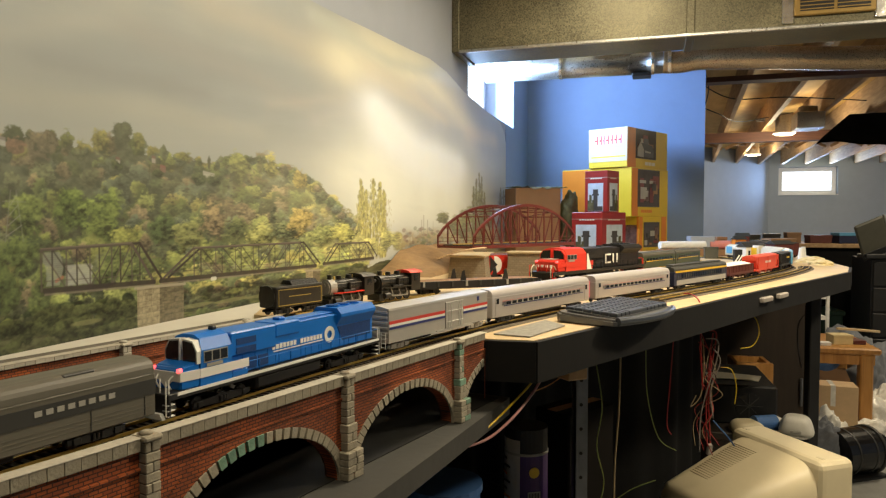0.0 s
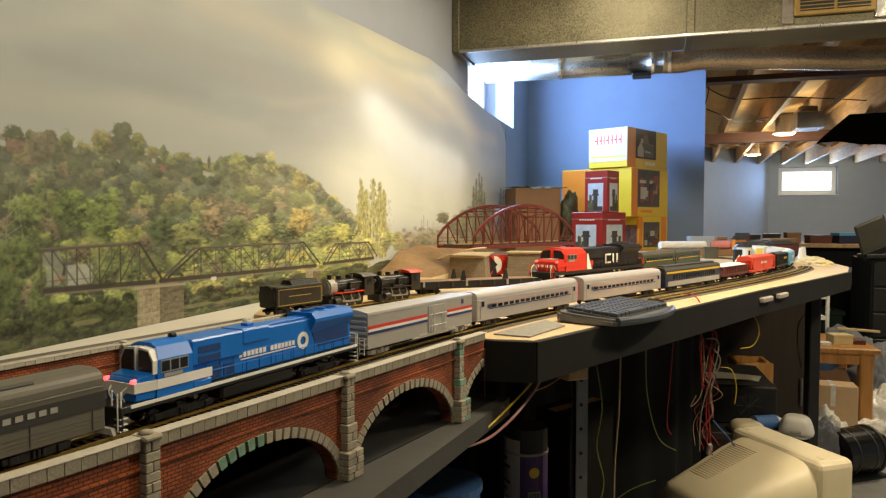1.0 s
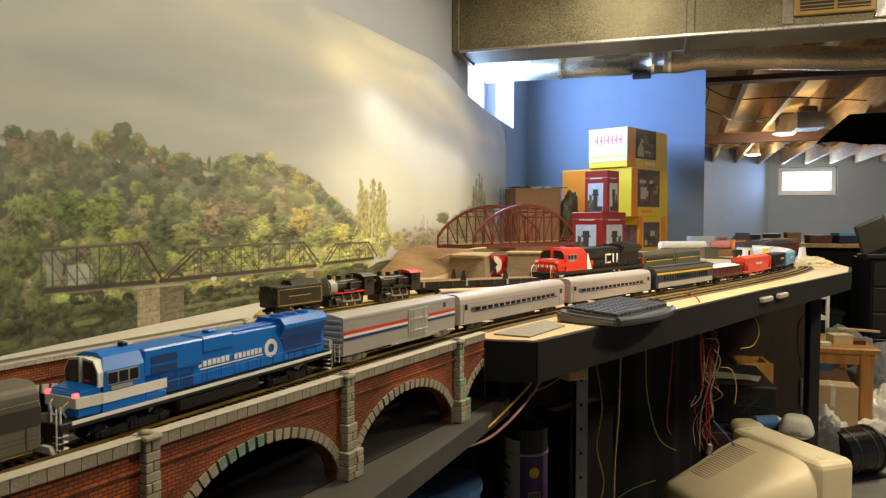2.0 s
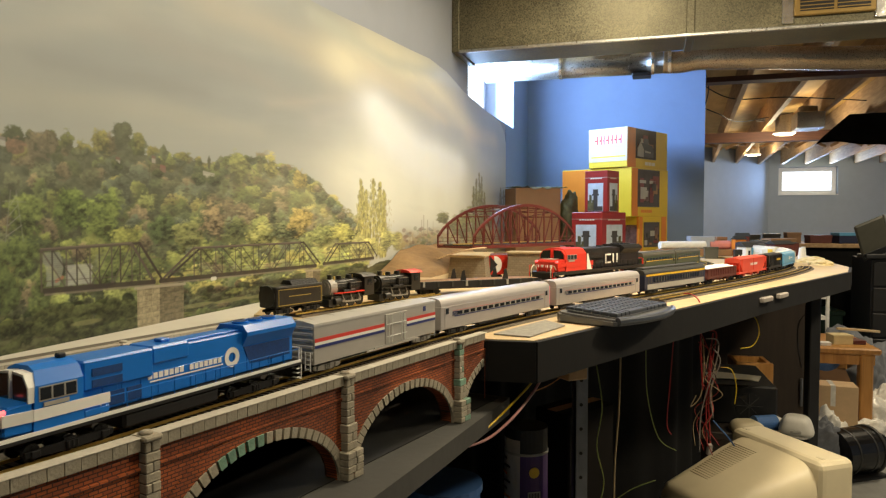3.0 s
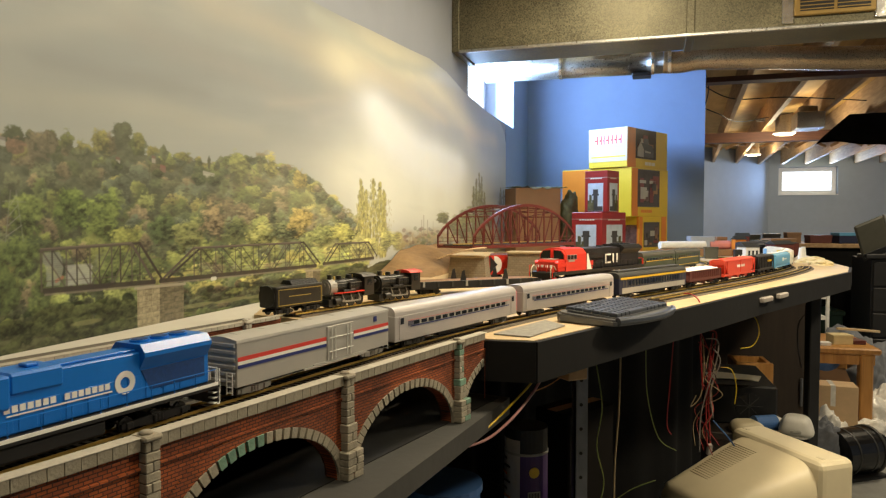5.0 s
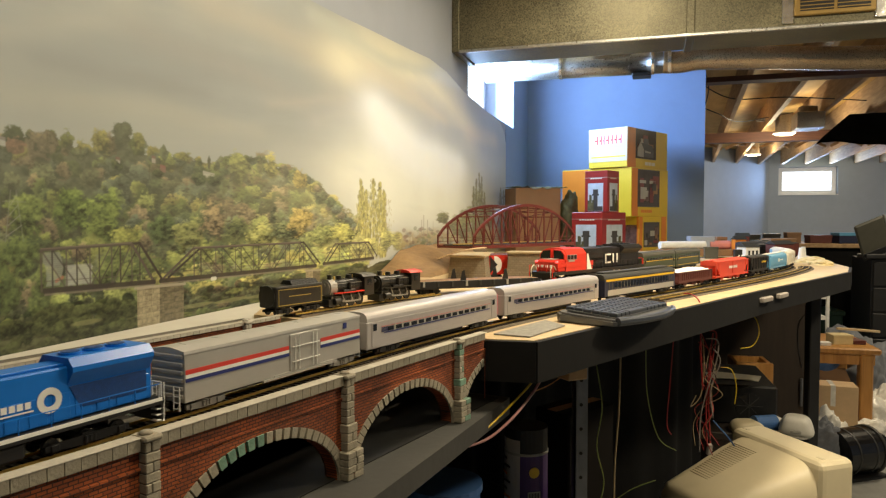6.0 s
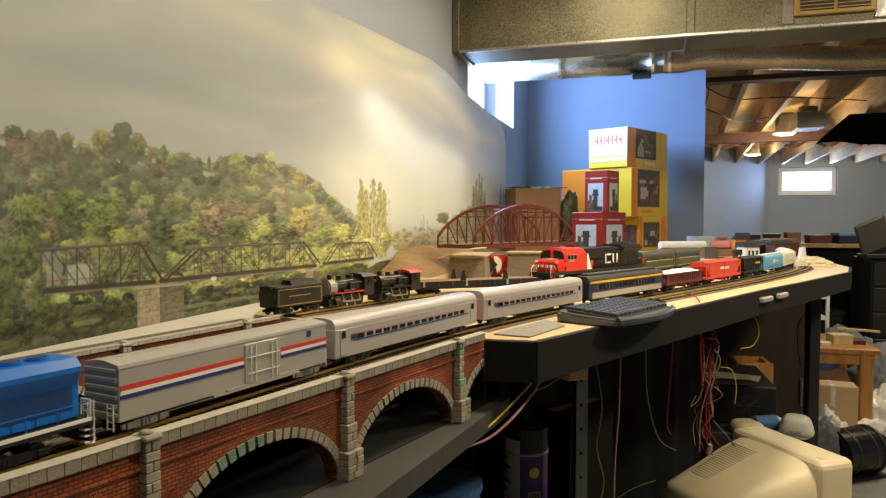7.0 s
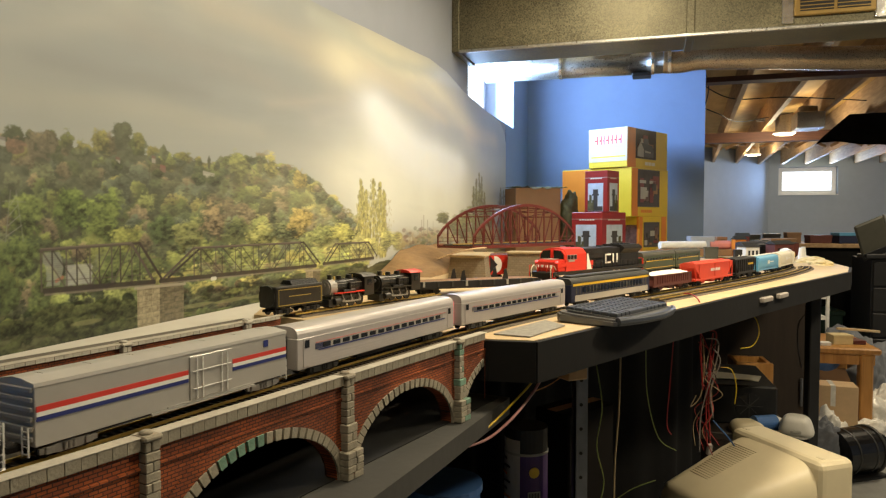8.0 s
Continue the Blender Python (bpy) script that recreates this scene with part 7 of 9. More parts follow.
part("boxed_roof", prism([(0.15, 0.090), (0.255, 0.080), (0.235, 0.115), (0.12, 0.125)], -0.0036, -0.0012, "y"), M["grey_dark"], w)
part("boxed_wall", box(0.15, 0.25, -0.003, -0.0012, 0.055, 0.085), M["carton_dark"], w)
for a0, a1 in ((0.17, 0.20), (0.205, 0.23), (0.235, 0.27)):
    right_panel(t, a0, a1, 0.016, 0.032, M["cream"], "letter_bar")

for corner, left, right, z0, z1, lab in (((0.700, 3.06), 0.16, 0.20, TABLE, 1.2865, "dark red kit carton with a printed photograph"), ((0.728, 3.085), 0.118, 0.098, 1.287, 1.472, "small dark red kit carton with tower photographs")):
    t, h = carton("model_carton", lab, corner, left, right, z0, z1, M["box_red"], group="kit cartons stacked by the wall")
    for fn, wd in ((left_panel, left), (right_panel, right)):
        fn(t, 0.0, wd, h - 0.032, h - 0.030, M["grey_text"], "rule_line")
        p = fn(t, wd * 0.18, wd * 0.85, 0.02 * h, 0.70 * h, M["photo_sky"], "picture", "printed photograph")
        if fn is right_panel:
            for a0, a1, b0, b1 in ((0.42, 0.60, 0.10, 0.40), (0.36, 0.66, 0.40, 0.44), (0.40, 0.62, 0.44, 0.55), (0.2, 0.83, 0.03, 0.14)):
                fn(t, wd * a0, wd * a1, h * b0, h * b1, M["carton_dark"], "picture_tower", y=-0.0014, parent=p)
        else:
            for a0, a1, b0, b1 in ((0.42, 0.60, 0.10, 0.40), (0.36, 0.66, 0.40, 0.44), (0.40, 0.62, 0.44, 0.55), (0.2, 0.83, 0.03, 0.14)):
                fn(t, wd * a0, wd * a1, h * b0, h * b1, M["carton_dark"], "picture_tower", x=-0.0014, parent=p)
        for k in range(14):
            a = random.Random(k + 50).uniform(0.60, 0.84)
            hh = random.Random(k + 90).uniform(0.08, 0.40) * (1 - abs(a - 0.76) * 2)
            fn(t, wd * (a - 0.035), wd * min(a + 0.035, 0.85), h * 0.03, h * (0.06 + hh), M["olive_cloth"], "picture_tree", "", -0.0011 - 0.0001 * k, p)
        for k in range(6):
            fn(t, wd * (0.25 + 0.085 * k), wd * (0.25 + 0.085 * k + 0.06), 0.80 * h, 0.83 * h, M["cream"], "letter_bar")

t, h = carton("cardboard_box", "brown cardboard box draped with olive cloth", (0.335, 3.20), 0.14, 0.225, TABLE, 1.400, M["kraft"], heading=74)
b = bmesh.new()
n = 14
g = [[b.verts.new((-0.004 + 0.27 * i / n, -0.004 + 0.17 * j / n, h + 0.004 + 0.010 * abs(noise.noise((i * 0.5, j * 0.6, 4.0))) - (0.02 if j == 0 else 0) * abs(noise.noise((i * 0.7, 1, 2))))) for j in range(n + 1)] for i in range(n + 1)]
for i in range(n):
    for j in range(n):
        b.faces.new((g[i][j], g[i + 1][j], g[i + 1][j + 1], g[i][j + 1]))
part("cloth", b, M["olive_cloth"], t, "crumpled olive cloth", smooth=True)
b = bmesh.new()
bmesh.ops.create_icosphere(b, subdivisions=4, radius=1.0)
for v in b.verts:
    v.co *= 1 + 0.35 * noise.noise(v.co * 1.7) + 0.22 * abs(noise.noise(v.co * 4.0))
    v.co = Vector((0.285 + v.co.x * 0.048, 0.03 + v.co.y * 0.045, max(0.0, 0.15 + v.co.z * 0.125)))
part("hanging_cloth", b, M["olive_cloth"], t, "bunched dark camouflage cloth", smooth=True)
M["grey_print"] = surface("grey_printed_sheet", (0.26, 0.25, 0.22), 0.55, vary=0.35, scale=160, bump=0.0, stretch=(1, 1, 1))
M["cream_paper"] = surface("cream_packing_paper", (0.66, 0.54, 0.28), 0.8, vary=0.06, bump=0.1)
M["pink"] = surface("pink_paper", (0.68, 0.26, 0.24), 0.6, vary=0.06, bump=0.05)
M["white_model"] = surface("white_styrene", (0.70, 0.70, 0.68), 0.5, vary=0.05, bump=0.02)
M["wire_yellow"] = surface("yellow_insulation", (0.72, 0.50, 0.02), 0.4, vary=0.1, bump=0.0)
M["wire_pink"] = surface("dusty_pink_insulation", (0.50, 0.24, 0.23), 0.45, vary=0.1, bump=0.0)
M["wire_orange"] = surface("orange_insulation", (0.55, 0.22, 0.03), 0.45, vary=0.1, bump=0.0)
M["wire_green"] = surface("olive_green_insulation", (0.16, 0.20, 0.04), 0.45, vary=0.1, bump=0.0)
M["wire_red"] = surface("red_insulation", (0.34, 0.018, 0.015), 0.45, vary=0.1, bump=0.0)
M["wire_white"] = surface("white_insulation", (0.33, 0.29, 0.25), 0.45, vary=0.1, bump=0.0)
M["wire_tan"] = surface("tan_cord", (0.36, 0.27, 0.14), 0.6, vary=0.1, bump=0.0)
M["wire_blue"] = surface("blue_plastic_ware", (0.05, 0.13, 0.33), 0.4, vary=0.1, bump=0.0)
# for cloth, and for the added sheet that darkens the space below the table
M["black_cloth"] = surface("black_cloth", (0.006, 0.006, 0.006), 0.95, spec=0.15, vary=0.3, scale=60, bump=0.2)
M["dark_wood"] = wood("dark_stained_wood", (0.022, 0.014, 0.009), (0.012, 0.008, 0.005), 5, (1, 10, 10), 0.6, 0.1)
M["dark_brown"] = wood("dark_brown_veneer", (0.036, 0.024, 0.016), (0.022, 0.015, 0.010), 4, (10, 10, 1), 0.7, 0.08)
M["purple"] = surface("purple_label", (0.055, 0.02, 0.12), 0.35, metal=0.2, vary=0.08, bump=0.0)
M["label_white"] = surface("off_white_label", (0.48, 0.46, 0.42), 0.5, vary=0.08, bump=0.0)
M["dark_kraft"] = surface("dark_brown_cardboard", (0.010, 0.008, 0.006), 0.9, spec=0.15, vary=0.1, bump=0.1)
M["white_plastic"] = surface("off_white_plastic", (0.66, 0.64, 0.58), 0.4, vary=0.05, bump=0.05)
M["plastic_bag"] = surface("thin_white_plastic_film", (0.76, 0.74, 0.68), 0.25, vary=0.2, scale=15, bump=0.6, fine=40)
M["grey_cloth"] = surface("grey_blue_cloth", (0.16, 0.17, 0.19), 0.9, vary=0.2, scale=30, bump=0.4)
M["black_gloss"] = surface("glossy_black_plastic", (0.012, 0.012, 0.013), 0.22, vary=0.2, bump=0.03)
M["dark_green"] = surface("dark_green_plastic", (0.02, 0.05, 0.035), 0.45, vary=0.1, bump=0.03)

# ================= loose things on the table =================
def keyboard():
    """Local x along the rows, y to the back."""
    t = thing("keyboard", "dark grey computer keyboard with a silver shell", "keyboard", pose(0.245, 0.950, TABLE, 0, 0, 50.0))
    w, d = 0.205, 0.108
    b = bmesh.new()
    out = [(0.0, 0.012), (0.02, 0.0), (w * 0.5, -0.010), (w - 0.02, 0.0), (w, 0.012), (w, d - 0.012), (w - 0.012, d), (0.012, d), (0.0, d - 0.012)]
    lo = [b.verts.new((x, y, 0.002)) for x, y in out]
    hi = [b.verts.new((x, y, 0.010 + 0.055 * y)) for x, y in out]
    b.faces.new(lo)
    b.faces.new(hi[::-1])
    for i in range(len(out)):
        b.faces.new((lo[i], hi[i], hi[(i + 1) % len(out)], lo[(i + 1) % len(out)]))
    bmesh.ops.bevel(b, geom=[e for e in b.edges if abs(e.verts[0].co.z - e.verts[1].co.z) < 0.009 and e.verts[0].co.z > 0.004], offset=0.003, segments=2, affect="EDGES")
    part("shell", b, M["silver_plastic"], t)
    part("wrist_edge", tube([(0.006, 0.008, 0.008), (0.05, -0.005, 0.008), (w * 0.5, -0.011, 0.008), (w - 0.05, -0.005, 0.008), (w - 0.006, 0.008, 0.008)], 0.006, 10), M["grey_plastic"], t)
    part("key_bed", prism([(0.012, 0.0115), (d - 0.016, 0.0178), (d - 0.016, 0.0188), (0.012, 0.0125)], 0.010, w - 0.010, "x"), M["silver_plastic"], t)
    first = None
    for r in range(6):
        y = 0.0195 + r * 0.0138
        widths = [1.0] * 15
        if r == 0:
            widths = [1.3, 1.1, 1.1, 5.2, 1.1, 1.1, 1.3, 1.4, 1.4]
        tot = sum(widths)
        x = 0.013
        for q in widths:
            kw = (w - 0.026) * q / tot
            mm = pose(x + kw / 2, y, 0.0150 + 0.055 * (y - 0.012), 3.1, 0, 0)
            if q != 1.0:
                part("key", box(-kw / 2 + 0.0008, kw / 2 - 0.0008, -0.0061, 0.0061, -0.003, 0.0032, 0.0011), M["grey_plastic"], t, m=mm)
            elif first is None:
                first = part("key", box(-kw / 2 + 0.0008, kw / 2 - 0.0008, -0.0061, 0.0061, -0.003, 0.0032, 0.0011), M["grey_plastic"], t, m=mm)
            else:
                share(first, t, mm)
            x += kw


keyboard()
b = bmesh.new()
prism([(0.066, 0.9), (0.110, 0.876), (0.172, 0.972), (0.151, 1.022)], TABLE + 0.0005, TABLE + 0.0022, "z", b)
tagged(part("printed_sheet", b, M["grey_print"]), "grey printed sheet lying on the plywood", "paper sheet")


def crumple(name, label, category, centre, size, mat, seed, n=3, squash=1.0):
    """A crumpled heap: a noisy closed lump with sharp folds, resting on its flat foot."""
    b = bmesh.new()
    bmesh.ops.create_icosphere(b, subdivisions=n, radius=1.0)
    for v in b.verts:
        k = 1 + 0.42 * noise.noise(v.co * 1.6 + Vector((seed, 0, 0))) + 0.30 * abs(noise.noise(v.co * 3.3 + Vector((0, seed, 0)))) + 0.12 * noise.noise(v.co * 8 + Vector((0, 0, seed)))
        v.co *= k
        v.co.z = max(v.co.z, -0.35)
    lo = min(v.co.z for v in b.verts)
    for v in b.verts:
        v.co = Vector((v.co.x * size[0], v.co.y * size[1], (v.co.z - lo) * size[2] / 1.5))
    ob = part(name, b, mat, m=pose(*centre), smooth=n > 3)
    return tagged(ob, label, category)


crumple("crumpled_paper", "cream packing paper crumpled on the table end", "paper", (1.270, 2.330, 1.097), (0.038, 0.040, 0.022), M["cream_paper"], 3.0)
crumple("crumpled_paper", "cream packing paper crumpled on the table end", "paper", (1.300, 2.440, 1.097), (0.045, 0.04, 0.026), M["cream_paper"], 7.0)


def on_table_far():
    for (px, py), r, L, hd, mat, nm, lab in (((1.00, 2.90), 0.016, 0.20, 82, M["white_paint"], "paper_roll", "white paper roll lying behind the coaches"),
                                          ((1.165, 2.93), 0.018, 0.09, 84, M["pink"], "paper_roll", "pink paper roll lying behind the coaches")):
        t = thing(nm, lab, "paper roll", pose(px, py, TABLE + 0.046, 0, 0, 90 - hd))
        part("roll", rod((-L / 2, 0, 0), (L / 2, 0, 0), r, 18), mat, t, smooth=False)
        part("support_tray", box(-L / 2, L / 2, -0.03, 0.03, -0.046, -r, 0.002), M["kraft"], t)
    bx = ((1.125, 2.56, 0.062, 0.05, 0.052, M["white_model"], "model_house", "white model house shell"), (1.27, 2.62, 0.085, 0.05, 0.060, M["brown_car"], "model_house", "dark oxide-red model shed with a low roof"),
          (1.09, 2.94, 0.10, 0.05, 0.080, M["white_wall"], "small_carton", "pale grey carton lying on the table"), (1.185, 2.98, 0.045, 0.05, 0.078, M["kraft"], "small_carton", "brown carton standing on the table"),
          (1.235, 2.90, 0.045, 0.04, 0.070, M["box_orange"], "model_house", "small orange model house with a dark roof"), (1.275, 2.96, 0.05, 0.04, 0.082, M["maroon_model"], "model_house", "small maroon model house with a dark roof"),
          (1.33, 2.92, 0.05, 0.05, 0.066, M["olive_roof"], "small_carton", "olive carton standing on the table"), (1.46, 3.02, 0.13, 0.06, 0.070, M["kraft"], "small_carton", "brown tray of model parts"), (1.05, 2.72, 0.05, 0.04, 0.044, M["olive_roof"], "small_carton", "grey-green tray behind the hoppers"))
    for x, y, hd, L, H, body, lab in ((1.19, 2.66, 62, 0.13, 0.060, M["black"], "black model freight car parked behind the hoppers"), (1.235, 2.76, 70, 0.15, 0.066, M["navy_car"], "navy model freight car parked at an angle"), (1.36, 2.78, 80, 0.12, 0.062, M["brown_car"], "brown model freight car parked by the table end")):
        box_freight("model_boxcar", lab, pose(x, y, TABLE, 0, 0, 90 - hd), L, 0.019, H, body, M["grey_dark"], "spare freight cars on the table")
    for x, y, w, d, h, mat, nm, lab in bx:
        t = thing(nm, lab, "model house" if "house" in nm else "box", pose(x, y, TABLE, 0, 0, random.uniform(-30, 20)))
        part("body", box(-w / 2, w / 2, -d / 2, d / 2, 0, h, 0.0015), mat, t)
        if nm == "model_house":
            part("roof", prism([(-d / 2 - 0.004, h), (d / 2 + 0.004, h), (0, h + 0.014)], -w / 2 - 0.003, w / 2 + 0.003, "x"), M["grey_dark"], t)
            for k in (-0.28, 0.0, 0.28):
                part("window", box(k * w - 0.004, k * w + 0.004, -d / 2 - 0.0006, -d / 2, h * 0.4, h * 0.75), M["dark_glass"], t)
        else:
            part("lid", box(-w / 2 - 0.001, w / 2 + 0.001, -d / 2 - 0.001, d / 2 + 0.001, h * 0.86, h + 0.001, 0.001), mat, t)
    t = thing("crossing_gate", "black model crossing gate with white slanting stripes", "model signal", pose(*(0.985, 2.320, 1.099)))
    t.matrix_basis = pose(*t.matrix_basis.translation[:2], TABLE)
    part("post", box(-0.012, 0.012, -0.01, 0.01, 0, 0.052, 0.001), M["black"], t)
    for k in range(3):
        part("stripe", bar((-0.012 + 0.010 * k, -0.0106, 0.012), (0.002 + 0.010 * k, -0.0106, 0.034), 0.001, 0.004), M["white_paint"], t)
    for k, (x, y) in enumerate(((1.30, 2.52), (1.36, 2.62))):
        t = thing("figure_block", "small white plaster block on the table", "block", pose(x, y, TABLE))
        part("block", rod((0, 0, 0), (0, 0, 0.05), 0.012, 10, r2=0.007), M["white_paint"], t)


on_table_far()

# ================= wires below the table =================


def wire(label, pts, r, mat):
    t = part("cable", tube(pts, r), mat, smooth=True)
    return tagged(t, label, "cable", "cables below the table")


for label, r, mat, pts in (
    ("yellow cable hanging from the table edge", 0.0020, M["wire_yellow"], ((0.010, 0.780, 0.990), (0.044, 0.820, 0.995), (0.076, 0.860, 1.010), (0.108, 0.900, 1.029), (0.139, 0.950, 1.044), (0.177, 1.050, 1.031))),
    ("pink cable hanging from the table edge", 0.0024, M["wire_pink"], ((0.010, 0.790, 0.985), (0.052, 0.830, 0.985), (0.086, 0.860, 1.002), (0.115, 0.900, 1.021), (0.143, 0.950, 1.040), (0.186, 1.050, 1.030))),
    ("yellow wire stapled under the fascia", 0.0015, M["wire_yellow"], ((0.163, 0.990, 1.040), (0.222, 1.020, 1.042), (0.275, 1.080, 1.040), (0.342, 1.140, 1.045), (0.415, 1.220, 1.051), (0.492, 1.320, 1.056))),
    ("thin orange wire below the table", 0.0012, M["wire_orange"], ((0.128, 1.000, 1.000), (0.165, 1.050, 1.001), (0.204, 1.100, 1.012))),
    ("green wire looping below the table", 0.0014, M["wire_green"], ((0.249, 1.120, 1.016), (0.259, 1.120, 0.947), (0.251, 1.120, 0.882), (0.263, 1.120, 0.826), (0.257, 1.120, 0.788))),
    ("pale cord hanging straight below the table", 0.0022, M["wire_tan"], ((0.309, 1.200, 1.015), (0.307, 1.200, 0.925), (0.301, 1.200, 0.825), (0.300, 1.200, 0.745))),
    ("green wire looping below the table", 0.0013, M["wire_green"], ((0.382, 1.300, 1.016), (0.386, 1.300, 0.920), (0.408, 1.300, 0.839), (0.442, 1.300, 0.814))),
    ("dull red wire below the table", 0.0013, M["wire_red"], ((0.451, 1.350, 1.019), (0.444, 1.350, 0.918), (0.440, 1.350, 0.851), (0.449, 1.350, 0.829))),
    ("red wire hanging over the table edge", 0.0018, M["wire_red"], ((0.466, 1.340, 1.109), (0.476, 1.320, 1.108), (0.467, 1.260, 1.102), (0.474, 1.270, 1.074), (0.478, 1.280, 1.010), (0.487, 1.290, 0.933))),
    ("red wire in a loose bundle", 0.0020, M["wire_red"], ((0.558, 1.450, 1.019), (0.574, 1.450, 1.011), (0.566, 1.450, 0.954), (0.559, 1.450, 0.882), (0.563, 1.450, 0.809), (0.566, 1.450, 0.755))),
    ("red wire in a loose bundle", 0.0017, M["wire_red"], ((0.559, 1.430, 1.017), (0.553, 1.430, 0.958), (0.547, 1.430, 0.863), (0.551, 1.430, 0.780))),
    ("white wire in a loose bundle", 0.0018, M["wire_white"], ((0.541, 1.420, 1.007), (0.565, 1.420, 1.002), (0.563, 1.420, 0.960), (0.545, 1.420, 0.901), (0.532, 1.420, 0.842), (0.531, 1.420, 0.771))),
    ("white wire in a loose bundle", 0.0016, M["wire_white"], ((0.556, 1.420, 0.986), (0.571, 1.420, 0.960), (0.552, 1.420, 0.901), (0.558, 1.420, 0.842))),
    ("yellow wire looping from the table", 0.0016, M["wire_yellow"], ((0.701, 1.600, 1.044), (0.724, 1.600, 1.022), (0.732, 1.600, 0.989), (0.718, 1.600, 0.960), (0.689, 1.600, 0.953))),
    ("yellow wire looping from the table", 0.0015, M["wire_yellow"], ((0.604, 1.500, 0.931), (0.628, 1.500, 0.925), (0.639, 1.500, 0.888), (0.636, 1.500, 0.850))),
    ("tan wire below the table", 0.0014, M["wire_tan"], ((0.515, 1.400, 0.894), (0.504, 1.400, 0.871), (0.524, 1.400, 0.894), (0.530, 1.400, 0.952), (0.527, 1.400, 1.010))),
    ("black cable on the far post", 0.0030, M["black"], ((1.232, 2.300, 0.960), (1.186, 2.300, 0.912), (1.182, 2.300, 0.837), (1.195, 2.300, 0.761))),
    ("blue cable below the table", 0.0022, M["wire_blue"], ((0.629, 1.600, 0.784), (0.660, 1.600, 0.750), (0.680, 1.600, 0.724))),
    ("green wire looping below the table", 0.0013, M["wire_green"], ((0.419, 1.350, 0.738), (0.374, 1.350, 0.721), (0.341, 1.350, 0.699))),
):
    wire(label, pts, r * 0.72, mat)
for k in range(6):
    rnd = random.Random(40 + k)
    x0, y0, z0 = (0.556, 1.440, 1.003)
    pts = [(x0 + rnd.uniform(-0.02, 0.02), y0 + rnd.uniform(-0.03, 0.03), z0 - j * 0.038 + rnd.uniform(-0.012, 0.012)) for j in range(7)]
    pts = [(x + rnd.uniform(-0.014, 0.014), y, z) for x, y, z in pts]
    wire(("dull red", "tan", "black", "red")[k % 4] + " wire in a loose bundle", pts, 0.0008, (M["wire_red"], M["wire_tan"], M["black"], M["wire_red"])[k % 4])
tagged(part("cable_connector", box(-0.006, 0.006, -0.004, 0.004, -0.012, 0.012, 0.002), M["wire_white"], m=pose(*(0.559, 1.440, 0.770), 10, 0, 20)), "white plug on the hanging wires", "plug")
tagged(part("wood_block", box(-0.018, 0.018, -0.02, 0.02, -0.018, 0.018, 0.002), M["joist"], m=pose(*(0.196, 1.060, 1.026), 0, 0, 25)), "raw wood block under the table edge", "wood block")
for px_, lab in ((0, "clear plastic cable clip on the fascia"), (1, "clear plastic cable clip on the fascia")):
    c = ((0.691, 1.485, 1.081), (0.759, 1.555, 1.082))[px_]
    tagged(part("cable_clip", box(-0.030, 0.030, -0.008, 0.002, -0.0055, 0.0055, 0.002), M["wire_white"], m=pose(*c, 0, 0, 47)), lab, "clip")

# ================= below and behind the table =================


def shade_sheet():
    """A black folded sheet added behind the legs, standing in for shade."""
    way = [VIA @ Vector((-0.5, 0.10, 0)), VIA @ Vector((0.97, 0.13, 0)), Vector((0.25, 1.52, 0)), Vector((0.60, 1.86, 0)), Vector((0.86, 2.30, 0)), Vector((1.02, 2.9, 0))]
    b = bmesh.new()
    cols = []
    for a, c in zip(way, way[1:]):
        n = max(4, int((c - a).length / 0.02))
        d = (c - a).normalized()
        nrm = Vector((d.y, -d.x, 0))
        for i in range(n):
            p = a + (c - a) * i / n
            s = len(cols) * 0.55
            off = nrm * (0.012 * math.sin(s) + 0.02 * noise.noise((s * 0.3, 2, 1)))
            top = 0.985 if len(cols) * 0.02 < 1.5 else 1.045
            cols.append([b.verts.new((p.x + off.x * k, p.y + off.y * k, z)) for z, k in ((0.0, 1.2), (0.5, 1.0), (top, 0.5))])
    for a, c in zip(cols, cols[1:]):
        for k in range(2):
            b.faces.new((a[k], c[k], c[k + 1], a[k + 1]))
    tagged(part("black_cloth", b, M["black_cloth"], smooth=True), "black sheet added in folds below the table for its shade", "cloth")


shade_sheet()


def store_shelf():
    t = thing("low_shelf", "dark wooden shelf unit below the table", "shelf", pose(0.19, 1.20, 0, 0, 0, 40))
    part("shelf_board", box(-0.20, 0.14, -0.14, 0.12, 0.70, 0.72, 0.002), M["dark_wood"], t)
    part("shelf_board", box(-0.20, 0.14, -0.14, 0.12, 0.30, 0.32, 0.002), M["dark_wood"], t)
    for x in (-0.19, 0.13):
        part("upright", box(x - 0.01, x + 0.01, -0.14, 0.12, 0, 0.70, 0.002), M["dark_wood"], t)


store_shelf()


